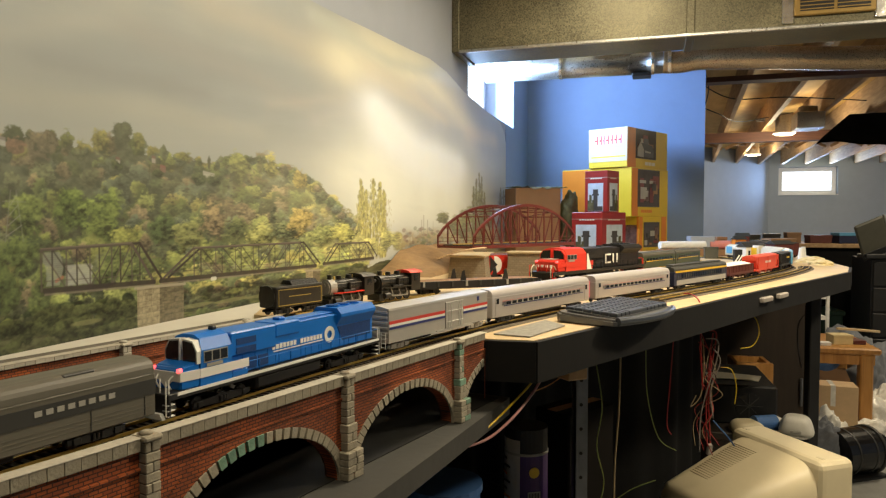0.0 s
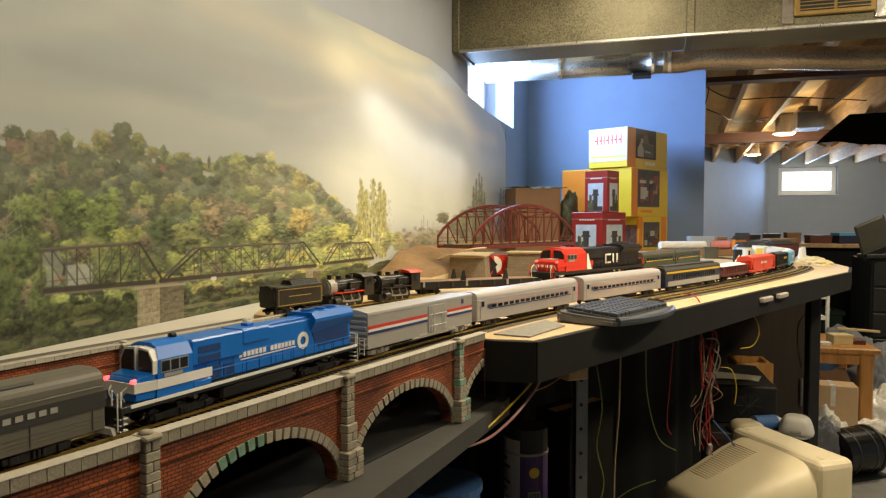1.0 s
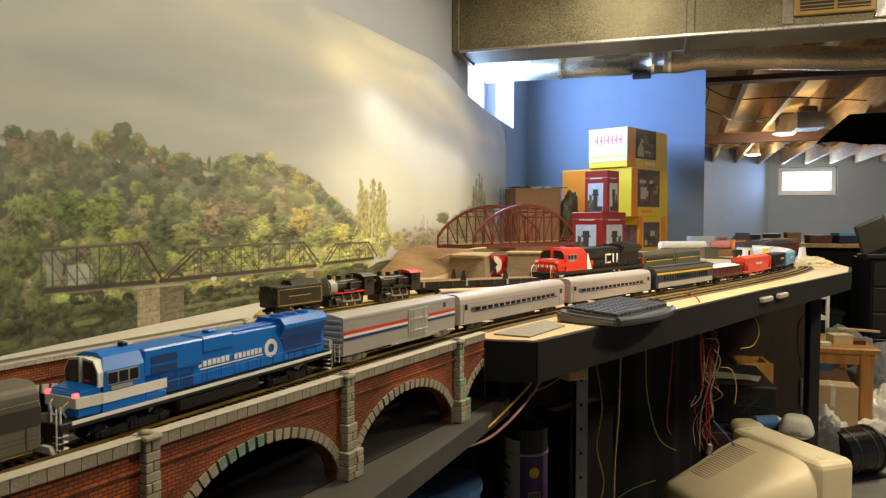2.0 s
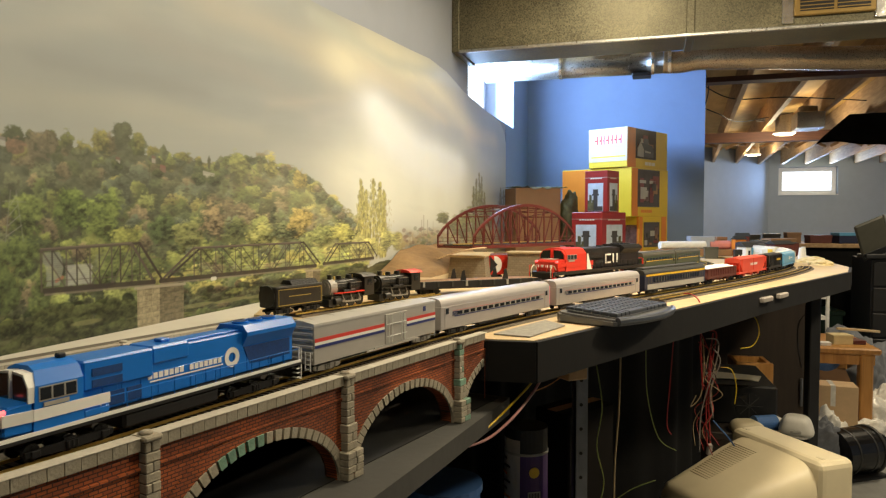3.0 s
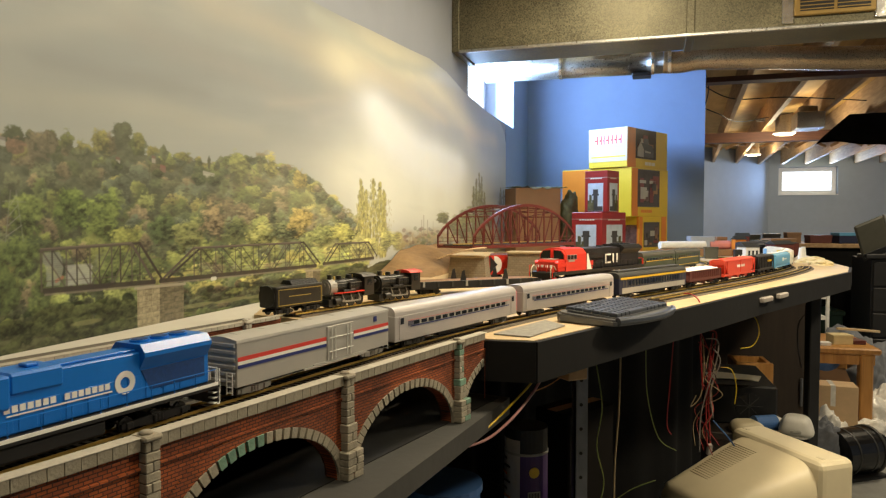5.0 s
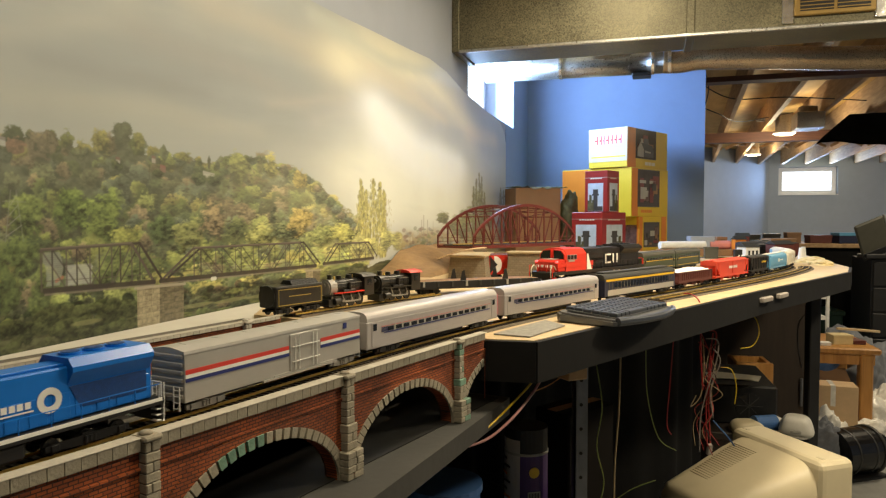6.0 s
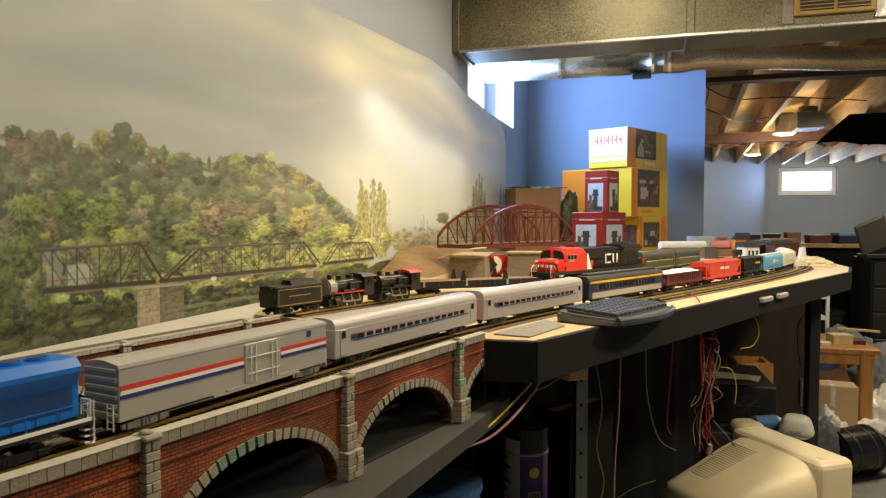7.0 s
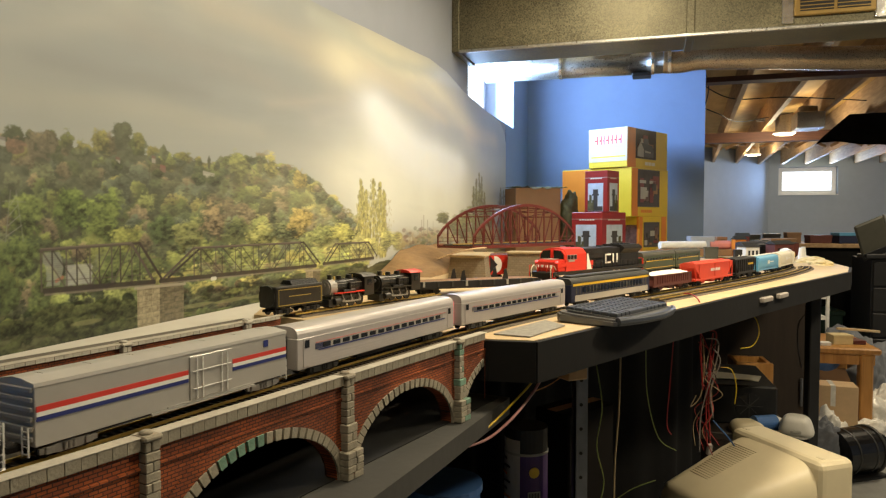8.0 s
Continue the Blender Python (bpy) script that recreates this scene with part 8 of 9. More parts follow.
def tin():
    c = (0.142, 1.170, 0.885)
    t = thing("storage_tin", "purple tin with a white label and dark lid", "tin", pose(c[0], c[1], 0.72, 0, 0, -8))
    part("tin_body", rod((0, 0, 0), (0, 0, 0.142), 0.0365, 28), M["purple"], t)
    part("lid", rod((0, 0, 0.142), (0, 0, 0.182), 0.0362, 28), M["black"], t)
    part("rim", rod((0, 0, 0.139), (0, 0, 0.143), 0.0375, 28), M["grey_text"], t)
    n = 8
    b = bmesh.new()
    for k in range(n):
        a0, a1 = radians(180 + k * 75 / n), radians(180 + (k + 1) * 75 / n)
        q = [b.verts.new((0.0370 * math.cos(a), 0.0370 * math.sin(a), z)) for a, z in ((a0, 0.004), (a1, 0.004), (a1, 0.165), (a0, 0.165))]
        b.faces.new(q)
    lab = part("label", b, M["label_white"], t, "white label with small print")
    for k in range(9):
        z = 0.025 + k * 0.013
        a = radians(200 + 12 * (k % 2))
        part("print_bar", box(-0.010, 0.010, -0.0004, 0.0004, z, z + 0.0035), M["carton_dark"] if k % 3 else M["box_orange"], lab, m=pose(0.0374 * math.cos(a), 0.0374 * math.sin(a), 0, 0, 0, math.degrees(a) + 90))
    a = radians(292)
    b = rod((0, -0.0005, 0.112), (0, 0.0005, 0.112), 0.009, 18)
    part("emblem", b, M["yellow"], t, "round yellow emblem", m=pose(0.0370 * math.cos(a), 0.0370 * math.sin(a), 0, 0, 0, 22))
    bc = part("barcode", box(-0.011, 0.011, -0.0004, 0.0004, 0.060, 0.080), M["label_white"], t, m=pose(0.0370 * math.cos(a), 0.0370 * math.sin(a), 0, 0, 0, 22))
    for k in range(7):
        part("print_bar", box(-0.009 + k * 0.0027, -0.0078 + k * 0.0027, -0.0009, -0.0004, 0.063, 0.078), M["black"], bc)


tin()
for c, s, mat, lab in (((-0.011, 0.950, 0.866), 0.045, M["wire_blue"], "blue plastic tub below the viaduct"),):
    t = thing("plastic_tub", lab, "tub", pose(0.0, 1.02, 0.72, 0, 0, 10))
    part("tub", rod((0, 0, 0), (0, 0, 0.135), 0.05, 24, r2=0.056), mat, t)
    part("rim", rod((0, 0, 0.132), (0, 0, 0.142), 0.059, 24), mat, t)
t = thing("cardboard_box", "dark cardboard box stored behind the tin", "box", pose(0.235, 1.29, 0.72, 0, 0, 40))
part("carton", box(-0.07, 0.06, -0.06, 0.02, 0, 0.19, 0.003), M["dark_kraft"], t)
part("tape_strip", box(-0.07, 0.06, -0.030, -0.010, 0.19, 0.191), M["kraft"], t)


def crt():
    """An old monitor seen from behind; local -y is its back."""
    m = pose(0.866, 1.716, 0.385, 0, 0, -72)
    t = thing("crt_monitor", "beige cathode-ray monitor seen from behind, yellowed plastic", "monitor", m)
    W, H = 0.148, 0.312
    part("bezel", box(-W, W, -0.055, 0.05, 0, H, 0.018, seg=3), M["beige"], t)
    secs = ((-0.054, W - 0.008, 0.006, H - 0.008), (-0.11, W - 0.014, 0.008, H - 0.024), (-0.20, W - 0.030, 0.012, H - 0.056), (-0.295, W - 0.046, 0.018, H - 0.088), (-0.312, W - 0.058, 0.03, H - 0.104))
    b = bmesh.new()
    rings = []
    for y, w, z0, z1 in secs:
        ring = []
        cz, hh = (z0 + z1) / 2, (z1 - z0) / 2
        for k in range(28):
            a = 2 * math.pi * k / 28
            ring.append(b.verts.new((w * math.copysign(abs(math.cos(a)) ** 0.38, math.cos(a)), y, cz + hh * math.copysign(abs(math.sin(a)) ** 0.38, math.sin(a)))))
        rings.append(ring)
    for a, c in zip(rings, rings[1:]):
        for k in range(28):
            b.faces.new((a[k], a[(k + 1) % 28], c[(k + 1) % 28], c[k]))
    b.faces.new(rings[-1])
    part("housing", b, M["beige"], t, smooth=True)
    first = None
    for k in range(20):
        y = -0.095 - k * 0.0076
        w = 0.145 - (-0.11 - y) * -0.48
        f = np.interp(-y, (0.055, 0.11, 0.20, 0.295), (H - 0.008, H - 0.024, H - 0.056, H - 0.088))
        fw = np.interp(-y, (0.055, 0.11, 0.20, 0.295), (W - 0.008, W - 0.014, W - 0.030, W - 0.046))
        part("vent_rib", box(-fw * 0.62, -fw * 0.05, y - 0.0013, y + 0.0013, f - 0.004, f + 0.0007), M["beige_shade"], t)
    for x in (-0.12, 0.12):
        part("latch_slot", box(x - 0.010, x + 0.010, -0.030, -0.022, H - 0.001, H + 0.0008), M["beige_shade"], t)
    part("screen", box(-W + 0.03, W - 0.03, 0.0495, 0.0515, 0.035, H - 0.03), M["dark_glass"], t)
    part("foot", rod((0, -0.06, -0.04), (0, -0.06, 0.002), 0.12, 28, r2=0.10), M["beige"], t)
    s = thing("plastic_crate", "dark plastic crate under the old monitor", "crate", pose(0.86, 1.66, 0, 0, 0, -62))
    part("crate_body", box(-0.20, 0.20, -0.22, 0.16, 0, 0.34, 0.006), M["black"], s)
    part("crate_rim", box(-0.207, 0.207, -0.227, 0.167, 0.315, 0.345, 0.004), M["black"], s)


# housing beige darkened in its colour for the shade in vents and slots
M["beige_shade"] = surface("shadowed_beige_plastic", (0.54, 0.47, 0.31), 0.5, vary=0.05, bump=0.05)
crt()


def bench():
    t = thing("low_bench", "dark low wooden bench loaded with old equipment", "bench", pose(1.16, 2.52, 0, 0, 0, -12))
    part("bench_top", box(-0.40, 0.06, -0.30, 0.30, 0.525, 0.55, 0.003), M["dark_wood"], t)
    for x in (-0.36, 0.03):
        for y in (-0.26, 0.26):
            part("leg", box(x - 0.02, x + 0.02, y - 0.02, y + 0.02, 0, 0.525), M["dark_wood"], t)
    c = thing("computer_case", "black desktop computer case lying flat with a fan grille", "computer case", pose(1.145, 2.50, 0.55, 0, 0, -14))
    part("case", box(-0.21, 0.03, -0.17, 0.20, 0, 0.135, 0.006), M["black"], c)
    g = part("fan_grille", rod((-0.06, -0.1715, 0.066), (-0.06, -0.170, 0.066), 0.045, 24), M["black"], c)
    for k in range(4):
        a = k * math.pi / 4
        part("grille_wire", bar((-0.06 - 0.042 * math.cos(a), -0.173, 0.066 - 0.042 * math.sin(a)), (-0.06 + 0.042 * math.cos(a), -0.173, 0.066 + 0.042 * math.sin(a)), 0.0015, 0.0025), M["grey_dark"], g)
    l = thing("paper_stack", "loose white papers lying on the computer case", "paper", pose(1.05, 2.49, 0.6855, 0, 0, -30) @ Matrix.Scale(0.62, 4))
    part("sheet", box(-0.12, 0.14, -0.07, 0.08, 0, 0.004), M["paper"], l)
    part("sheet", box(-0.15, 0.09, -0.09, 0.05, 0.0042, 0.007), M["paper"], l, m=pose(0, 0, 0, 0, 0, 14))
    o = thing("oak_crate", "orange-brown wooden crate standing behind the computer case", "crate", pose(1.20, 2.80, 0.55, 0, 0, -12))
    part("front", box(-0.01, 0.13, -0.01, 0.01, 0, 0.125, 0.002), M["oak"], o)
    part("side", box(-0.01, 0.005, 0.0102, 0.16, 0, 0.12), M["oak"], o)
    part("side", box(0.115, 0.13, 0.0102, 0.16, 0, 0.12), M["oak"], o)
    part("back", box(-0.01, 0.13, 0.1602, 0.175, 0, 0.12), M["oak"], o)
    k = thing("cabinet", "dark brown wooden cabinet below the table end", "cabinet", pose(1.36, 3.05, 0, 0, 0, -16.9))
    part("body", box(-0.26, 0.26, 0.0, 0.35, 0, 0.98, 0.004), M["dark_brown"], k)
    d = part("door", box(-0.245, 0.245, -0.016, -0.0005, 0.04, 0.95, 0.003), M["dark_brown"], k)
    part("handle", rod((0.20, -0.03, 0.45), (0.20, -0.03, 0.57), 0.006, 8), M["steel"], d)
    for p, sz, nm, lab, mat, z in (((1.005, 2.27), (0.056, 0.05, 0.020), "plastic_housing", "beige plastic appliance housing", M["beige"], 0.55), ((1.15, 2.235), (0.054, 0.046, 0.034), "plastic_housing", "white plastic appliance housing with a round front", M["white_plastic"], 0.55)):
        t2 = thing(nm, lab, "appliance", pose(*p, z, 0, 0, random.uniform(-30, 10)))
        b = bmesh.new()
        bmesh.ops.create_uvsphere(b, u_segments=20, v_segments=12, radius=1.0, matrix=Matrix.Translation((0, 0, sz[2])) @ Matrix.Diagonal((*sz, 1)))
        for v in b.verts:
            q = [v.co.x / sz[0], v.co.y / sz[1], v.co.z / sz[2] - 1]
            q = [math.copysign(abs(a) ** 0.55, a) for a in q]
            v.co = Vector((q[0] * sz[0] * 0.9 * (1 - 0.22 * q[2]), q[1] * sz[1] * 0.9, max(0.0, (q[2] + 1) * sz[2])))
        part("shell", b, mat, t2, smooth=True)
        part("base_rim", rod((0, 0, 0.0), (0, 0, 0.006), sz[1] * 0.95, 24), M["grey_text"], t2)
        part("control_panel", box(-sz[0] * 0.3, sz[0] * 0.3, -sz[1] * 0.93, -sz[1] * 0.80, sz[2] * 0.5, sz[2] * 0.8, 0.002), M["grey_text"], t2)
    j = thing("plastic_jug", "blue and white plastic jug on its side", "jug", pose(1.085, 2.29, 0.55 + 0.026, 0, 0, 10) @ Matrix.Scale(0.76, 4))
    part("jug_body", rod((-0.07, 0, 0), (0.03, 0, 0), 0.034, 20), M["wire_blue"], j)
    part("jug_shoulder", rod((0.03, 0, 0), (0.065, 0, 0), 0.034, 20, r2=0.016), M["white_plastic"], j)
    part("cap", rod((0.065, 0, 0), (0.085, 0, 0), 0.014, 16), M["signal_red"], j)


bench()


def oak_table():
    t = thing("side_table", "honey oak side table loaded with clutter", "table", pose(2.28, 4.0, 0, 0, 0, -14))
    part("tabletop", box(-0.28, 0.19, -0.14, 0.40, 0.500, 0.535, 0.008), M["oak"], t)
    part("apron", box(-0.25, 0.165, -0.115, -0.095, 0.44, 0.4995), M["oak"], t)
    for x in (-0.235, 0.12):
        for y in (-0.10, 0.35):
            part("leg", box(x - 0.034, x + 0.034, y - 0.034, y + 0.034, 0, 0.4995, 0.008), M["oak"], t)
    T = t.matrix_basis
    for x, y, w, d, h, z, mat, nm, lab in ((0.02, 0.02, 0.11, 0.09, 0.055, 0.535, M["cream_paper"], "cream_carton", "flat cream carton on the side table"), (-0.10, -0.06, 0.10, 0.05, 0.018, 0.535, M["white_paint"], "white_tray", "thin white tray on the side table"),
                                        (0.11, 0.05, 0.07, 0.10, 0.022, 0.535, M["brown_car"], "flat_box", "flat brown box on the side table"), (-0.16, 0.20, 0.06, 0.06, 0.10, 0.535, M["carton_dark"], "parts_box", "dark box on the side table")):
        o = thing(nm, lab, "box", T @ pose(x, y, z, 0, 0, random.uniform(-20, 20)))
        part("body", box(-w / 2, w / 2, -d / 2, d / 2, 0, h, 0.002), mat, o)
        part("lid", box(-w / 2 - 0.001, w / 2 + 0.001, -d / 2 - 0.001, d / 2 + 0.001, h * 0.8, h + 0.001, 0.001), mat, o)
    o = thing("timber_offcut", "pale raw wooden slat lying across the side table", "wood slat", T @ pose(0.14, 0.10, 0.600, 0, 4, 10))
    part("slat", box(-0.12, 0.12, -0.012, 0.012, 0, 0.012, 0.001), M["plywood"], o)
    o = thing("parts_heap", "jumble of small brown workshop parts", "parts", T @ pose(-0.14, 0.06, 0.535))
    for k in range(16):
        a = random.uniform(0, 6.28)
        part("part_piece", bar((0.05 * math.cos(a), 0.05 * math.sin(a), 0.008 + 0.006 * k), (0.05 * math.cos(a + 2.2), 0.05 * math.sin(a + 2.2), 0.012 + 0.007 * k), 0.014, 0.012), (M["kraft"], M["carton_dark"], M["grey_text"], M["dark_wood"])[k % 4], o)


oak_table()
t = thing("basin", "blue plastic basin below the side table", "basin", pose(2.17, 4.06, 0.36))
part("bowl", rod((0, 0, 0), (0, 0, 0.07), 0.11, 28, r2=0.15), M["wire_blue"], t)
part("rim", rod((0, 0, 0.07), (0, 0, 0.08), 0.157, 28), M["wire_blue"], t)
t = thing("cardboard_box", "open brown cardboard box below the side table", "box", pose(2.17, 4.02, 0, 0, 0, 12))
part("carton", box(-0.15, 0.13, -0.10, 0.15, 0, 0.355, 0.003), M["kraft"], t)
for sx in (-1, 1):
    part("flap", box(-0.15, 0.13, -0.008, 0.0, 0.0, 0.08), M["kraft"], t, m=pose(0, sx * 0.12, 0.33, sx * 35, 0, 0))
t = thing("cardboard_box", "pale cardboard box on the floor by the side table", "box", pose(2.12, 3.76, 0, 0, 0, -20))
part("carton", box(-0.10, 0.12, -0.06, 0.08, 0, 0.36, 0.003), M["kraft_pale"], t)
part("tape_strip", box(-0.012, 0.012, -0.0615, 0.0815, 0.25, 0.3612), M["plastic_bag"], t)
for c, sz, seed, lab, mat in (((2.03, 3.62, 0.0), (0.12, 0.10, 0.24), 1.0, "white plastic bag slumped on the floor", M["plastic_bag"]), ((2.32, 3.78, 0.0), (0.15, 0.10, 0.17), 2.2, "clear plastic bag slumped on the floor", M["plastic_bag"]),
                              ((2.50, 3.95, 0.0), (0.16, 0.12, 0.30), 5.2, "white plastic bag slumped by the table leg", M["plastic_bag"]), ((2.02, 3.95, 0.0), (0.09, 0.08, 0.40), 9.1, "stained white plastic bag stuffed below the table", M["plastic_bag"]),
                              ((1.80, 3.35, 0.0), (0.13, 0.11, 0.30), 6.1, "grey cloth heaped on the floor", M["grey_cloth"]), ((2.62, 4.4, 0.0), (0.25, 0.2, 0.55), 4.4, "grey-blue cloth heaped by the far bench", M["grey_cloth"]),
                              ((2.35, 4.55, 0.0), (0.2, 0.16, 0.62), 8.8, "pale sheet heaped behind the side table", M["plastic_bag"])):
    crumple("crumpled_cloth" if "cloth" in lab else "plastic_bag", lab, "cloth" if "cloth" in lab else "plastic bag", c, sz, mat, seed, 5)


def shop_motor():
    t = thing("shop_vacuum", "black shop vacuum lying on the concrete floor", "vacuum cleaner", pose(2.02, 3.38, 0.118, 0, 0, -72) @ Matrix.Scale(0.75, 4))
    part("drum", rod((0, -0.17, 0), (0, 0.12, 0), 0.15, 32), M["black_gloss"], t)
    part("motor_head", rod((0, 0.12, 0), (0, 0.22, 0), 0.135, 28, r2=0.10), M["black_gloss"], t)
    part("lid_ring", rod((0, 0.105, 0), (0, 0.125, 0), 0.157, 32), M["grey_dark"], t)
    part("base_plate", box(-0.13, 0.13, -0.17, 0.16, -0.156, -0.135, 0.004), M["black"], t)
    for y in (-0.10, 0.04):
        part("strap", rod((0, y, 0), (0, y + 0.012, 0), 0.1525, 32), M["grey_dark"], t)
    part("side_box", box(-0.165, -0.10, -0.12, 0.05, -0.06, 0.06, 0.008), M["black_gloss"], t)
    part("handle", tube([(0, 0.22, 0.07), (0, 0.27, 0.05), (0, 0.27, -0.05), (0, 0.22, -0.07)], 0.012, 8), M["black"], t)


shop_motor()


def far_bench():
    t = thing("workbench", "black-sided workbench with a pale wooden top", "workbench", ROOM @ pose(2.55, 5.5, 0))
    part("bench_top", box(-1.25, 1.3, -0.35, 0.35, 1.045, 1.075, 0.004), M["joist"], t)
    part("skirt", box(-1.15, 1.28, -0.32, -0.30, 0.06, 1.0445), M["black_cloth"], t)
    for x in (-1.2, -0.1, 1.25):
        for y in (-0.28, 0.3):
            part("leg", box(x - 0.04, x + 0.04, y - 0.04, y + 0.04, 0, 1.0445, 0.004), M["joist"], t)
    part("shelf", box(-1.2, 1.28, -0.26, 0.32, 0.50, 0.525), M["dark_wood"], t)
    s = thing("long_carton", "long pale carton with dark print on the workbench", "box", ROOM @ pose(2.62, 5.40, 1.075))
    part("carton", box(-0.20, 0.62, -0.06, 0.06, 0, 0.085, 0.002), M["cream"], s)
    part("print_bar", box(0.02, 0.09, -0.0612, -0.0600, 0.035, 0.055), M["black"], s)
    part("print_bar", box(0.10, 0.15, -0.0612, -0.0600, 0.03, 0.045), M["black"], s)
    for k, (x, w, h, mat, lab) in enumerate(((-1.10, 0.14, 0.06, M["olive_roof"], "olive carton on the workbench"), (-0.95, 0.12, 0.07, M["carton_dark"], "dark carton on the workbench"), (-0.80, 0.10, 0.08, M["kraft"], "brown carton on the workbench"), (-0.62, 0.16, 0.06, M["brown_car"], "brown carton on the workbench"), (-0.40, 0.24, 0.08, M["navy_car"], "navy carton with a pale lid on the workbench"))):
        o = thing("storage_carton", lab, "box", ROOM @ pose(2.55 + x, 5.35, 1.075, 0, 0, 8 * k - 10))
        part("carton", box(-w / 2, w / 2, -0.05, 0.05, 0, h, 0.002), mat, o)
        part("lid", box(-w / 2 - 0.002, w / 2 + 0.002, -0.052, 0.052, h - 0.02, h + 0.002), M["light_blue"] if k == 4 else mat, o)


far_bench()


def rack():
    t = thing("metal_rack", "white metal rack frame standing behind the table", "rack", pose(2.46, 4.62, 0, 0, 0, -10))
    for x in (-0.10, 0.10):
        for y in (0.0, 0.25):
            part("post", box(x - 0.010, x + 0.010, y - 0.010, y + 0.010, 0, 0.86, 0.002), M["white_paint"], t)
    for z in (0.22, 0.60, 0.74):
        part("shelf_rail", box(-0.0895, 0.0895, -0.008, 0.008, z - 0.012, z + 0.012), M["white_paint"], t)
        part("shelf_rail", box(-0.0895, 0.0895, 0.242, 0.258, z - 0.012, z + 0.012), M["white_paint"], t)
    part("shelf_plate", box(-0.11, 0.11, 0.012, 0.238, 0.60, 0.606), M["white_paint"], t)
    o = thing("storage_bin", "dark green plastic bin behind the side table", "bin", pose(2.60, 4.99, 0, 0, 0, -10))
    part("bin_body", box(-0.02, 0.26, -0.02, 0.24, 0, 0.60, 0.006), M["dark_green"], o)
    part("bin_rim", box(-0.03, 0.27, -0.03, 0.25, 0.57, 0.605, 0.004), M["dark_green"], o)
    p = thing("support_post", "dark steel post under the far table end", "post", pose(1.22, 2.28, 0))
    part("post", box(-0.018, 0.018, -0.018, 0.018, 0, TABLE - 0.013, 0.003), M["black"], p)
    part("foot_plate", box(-0.05, 0.05, -0.05, 0.05, 0, 0.008, 0.002), M["black"], p)
    c = thing("tall_cabinet", "black tall cabinet with drawers beside the aisle", "cabinet", pose(2.88, 4.62, 0, 0, 0, -14))
    part("body", box(-0.055, 0.42, -0.10, 0.30, 0.12, 1.00, 0.004), M["black"], c)
    part("plinth", box(-0.05, 0.415, -0.08, 0.28, 0, 0.1195), M["black"], c)
    for k in range(5):
        d = part("drawer", box(-0.045, 0.41, -0.112, -0.1005, 0.15 + k * 0.168, 0.305 + k * 0.168, 0.003), M["black"], c)
        part("pull", box(0.06, 0.16, -0.122, -0.1125, 0.22 + k * 0.168, 0.232 + k * 0.168, 0.002), M["grey_dark"], d)
    w = thing("white_carton", "white carton on top of the tall cabinet", "box", pose(3.02, 4.60, 1.00, 0, 0, -10) @ Matrix.Diagonal((1.5, 1.5, 1.5, 1)))
    part("carton", box(-0.05, 0.12, -0.05, 0.08, 0, 0.075, 0.003), M["white_plastic"], w)
    part("lid", box(-0.052, 0.122, -0.052, 0.082, 0.06, 0.077, 0.002), M["white_plastic"], w)
    k = thing("device_stand", "black tilted tablet stand with a metal edge", "stand", pose(2.84, 4.56, 1.00, 0, 0, -10) @ Matrix.Diagonal((1.55, 1.55, 1.55, 1)))
    part("panel", box(-0.055, 0.065, -0.008, 0.008, 0.0, 0.165, 0.006), M["olive_roof"], k, m=pose(0.005, 0, 0.015, 20, -24, 0))
    part("screen_frame", box(-0.057, 0.0655, -0.011, -0.0082, 0.0, 0.030, 0.001), M["black"], k, m=pose(0.005, 0, 0.015, 20, -24, 0))
    part("edge", box(0.066, 0.072, -0.008, 0.008, 0.0, 0.165, 0.002), M["grey_text"], k, m=pose(0.005, 0, 0.015, 20, -24, 0))
    part("base", box(-0.05, 0.05, -0.04, 0.06, 0, 0.02, 0.004), M["black"], k)


rack()


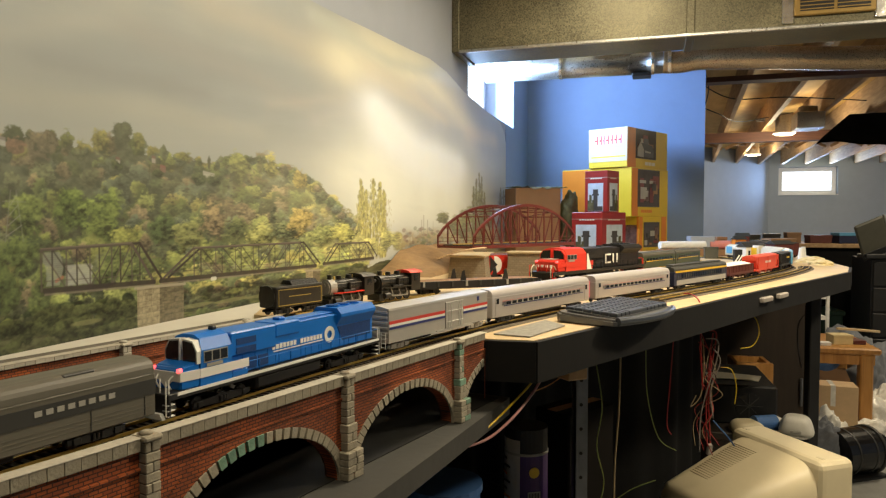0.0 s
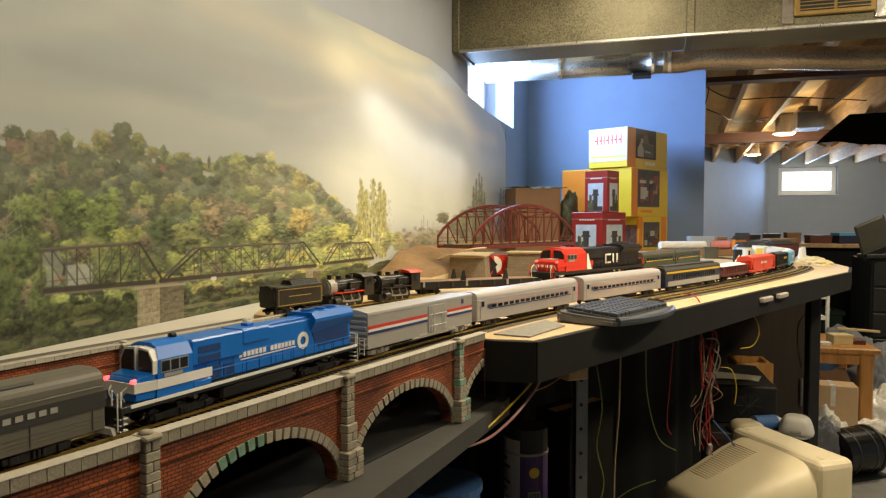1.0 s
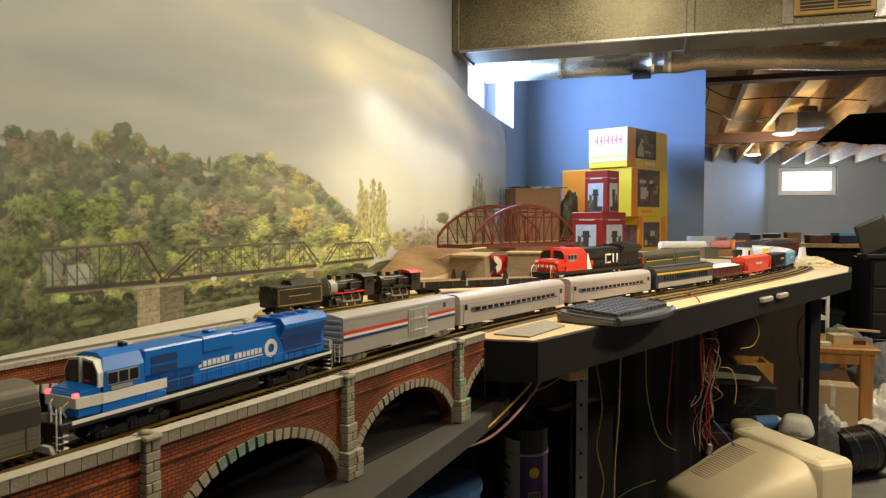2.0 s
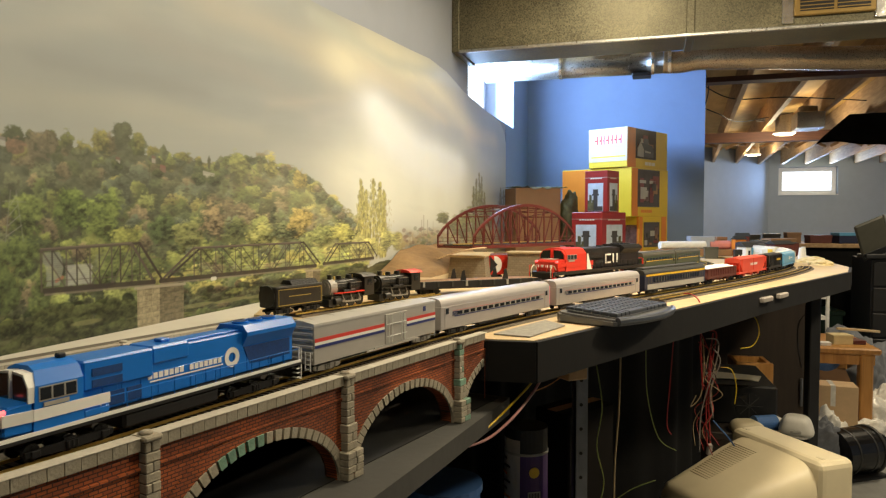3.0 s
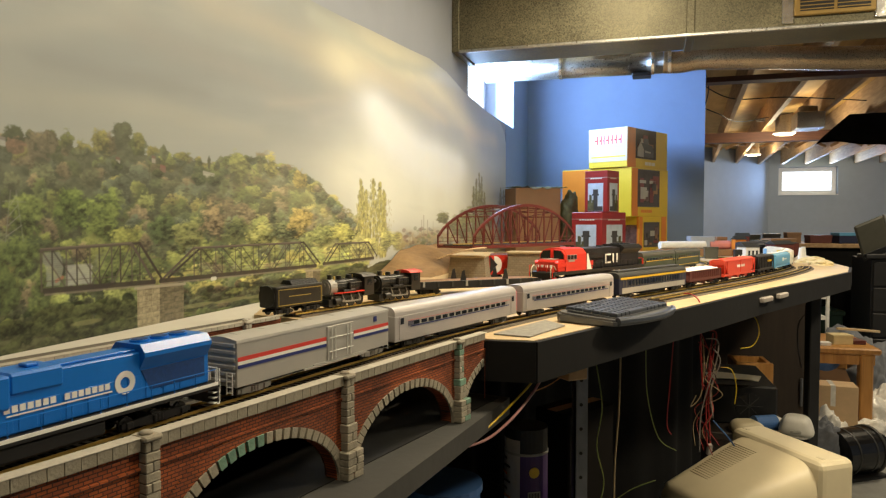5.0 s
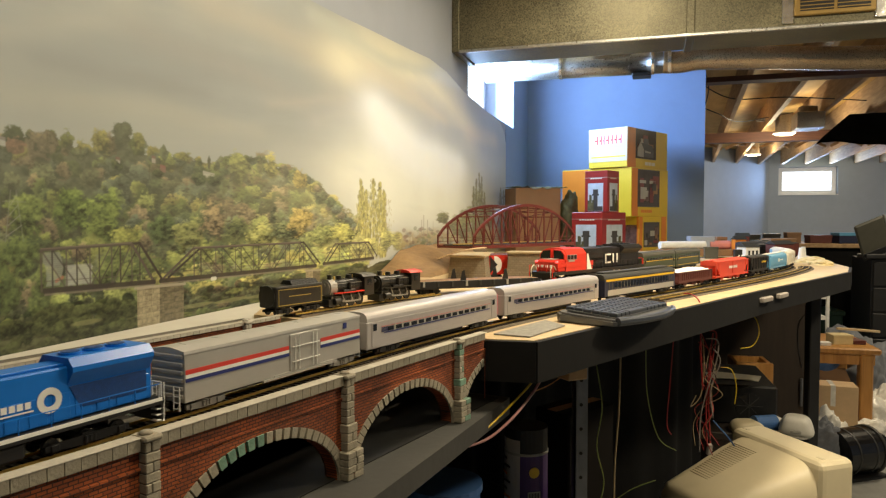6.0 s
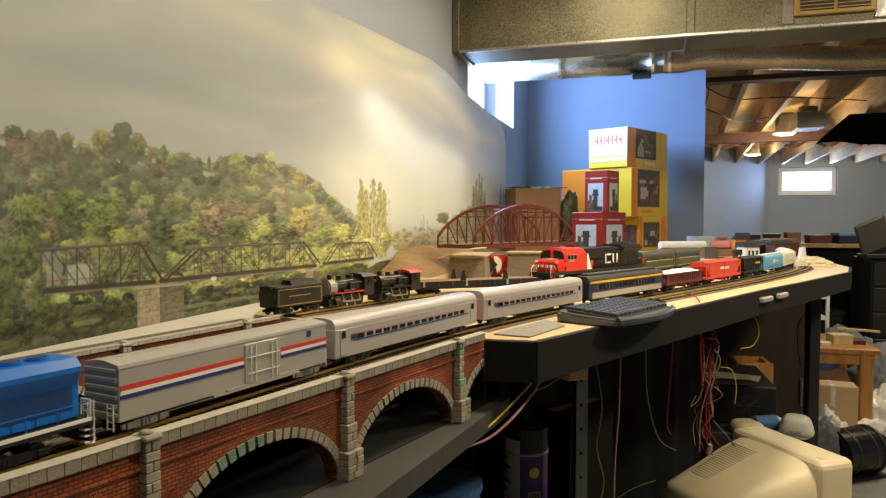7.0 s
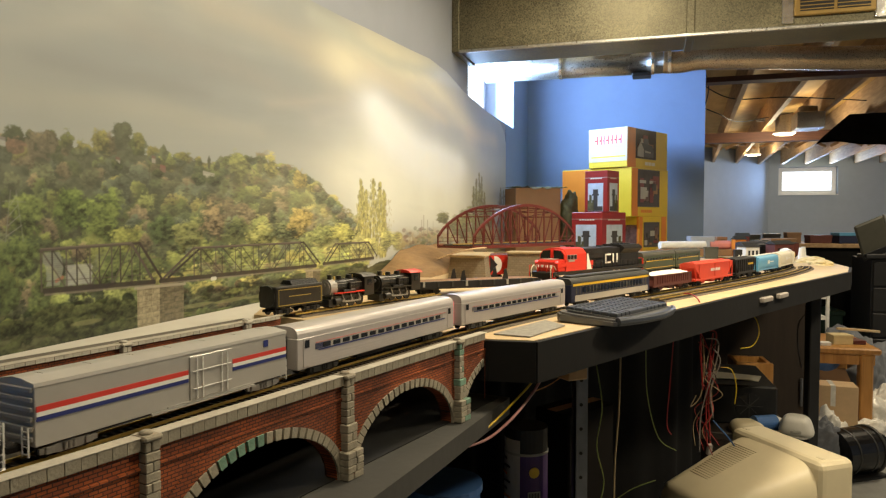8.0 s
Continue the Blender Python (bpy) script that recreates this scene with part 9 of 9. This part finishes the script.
def joist_cloth():
    """Dark cloth hung below the joists in a sagging drape."""
    b = bmesh.new()
    n, q = 40, 6
    g = []
    for i in range(n + 1):
        v = 2.10 + 2.2 * i / n
        top = min(2.197, 1.93 + 0.85 * (v - 2.10) ** 0.9)
        low = min(1.925 - 0.03 * math.sin(v * 5), top - 0.002) + 0.02 * noise.noise((v * 7, 1, 3))
        row = []
        for j in range(q + 1):
            k = j / q
            u = 6.4 + 0.05 * math.sin(v * 21) * k + 0.05 * noise.noise((v * 4, k * 2, 5)) + 0.06 * math.sin(math.pi * k)
            row.append(b.verts.new(room(v, u, top + (min(low, top) - top) * k)))
        g.append(row)
    for i in range(n):
        for j in range(q):
            b.faces.new((g[i][j], g[i + 1][j], g[i + 1][j + 1], g[i][j + 1]))
    tagged(part("slung_cloth", b, M["black_cloth"], smooth=True), "black cloth hung under the joists", "cloth")
    t = thing("junction_duct", "grey sheet-metal boot between the joists", "air duct", ROOM @ pose(2.02, 6.3, 2.06))
    part("boot", box(-0.11, 0.11, -0.15, 0.15, 0, 0.14, 0.004), M["duct_side"], t)
    part("collar", rod((0, 0, 0.1402), (0, 0, 0.2), 0.08, 20), M["duct_side"], t)
    for pts in (((1.0, 5.2, 2.36), (1.3, 5.5, 2.24), (1.7, 5.3, 2.195), (2.4, 6.0, 2.25)), ((1.05, 6.2, 2.32), (1.25, 6.0, 2.19), (1.5, 6.6, 2.192), (2.0, 6.9, 2.30)), ((1.06, 5.0, 2.40), (1.12, 5.3, 2.28), (1.10, 5.9, 2.15), (1.16, 6.6, 2.30))):
        w = part("cable", tube([room(*p) for p in pts], 0.0045), M["black"], smooth=True)
        tagged(w, "black electric cable slung under the joists", "cable", "cables under the joists")


joist_cloth()
t = thing("ceiling_strap", "black pipe strap and short conduit over the blue wall", "strap", ROOM @ pose(0.02, 3.2, 2.09))
part("conduit", rod((0, 0, 0), (0.9, 0, 0), 0.008, 10), M["grey_text"], t)
part("clip", box(0.3, 0.33, -0.012, 0.012, -0.012, 0.11), M["black"], t)
# ================= motion =================
SPEED, GAIN, EASE = 0.03743, 0.003266, -0.000204       # metres a second, its gain in each second, and how that slackens


def travelled(t):
    return SPEED * t + GAIN * t * t / 2 + EASE * t ** 3 / 6


def riding(s, half):
    """A car's pose with both trucks on the track."""
    a, c = on_track(s - half), on_track(s + half)
    h = math.atan2(c[0] - a[0], c[1] - a[1])
    return pose((a[0] + c[0]) / 2, (a[1] + c[1]) / 2, RAIL, 0, 0, 90 - math.degrees(h))


def motions():
    for car, s, half, wheels in MOVING:
        walk(car, [(0.25 * i, riding(s - travelled(0.25 * i), half)) for i in range(33)])
        for w in wheels:
            x, r = w.matrix_basis.translation.x, w.matrix_basis.translation.z
            walk(w, [(0.1 * i, pose(x, 0, r, 0, -math.degrees(travelled(0.1 * i) / r), 0)) for i in range(81)])


motions()
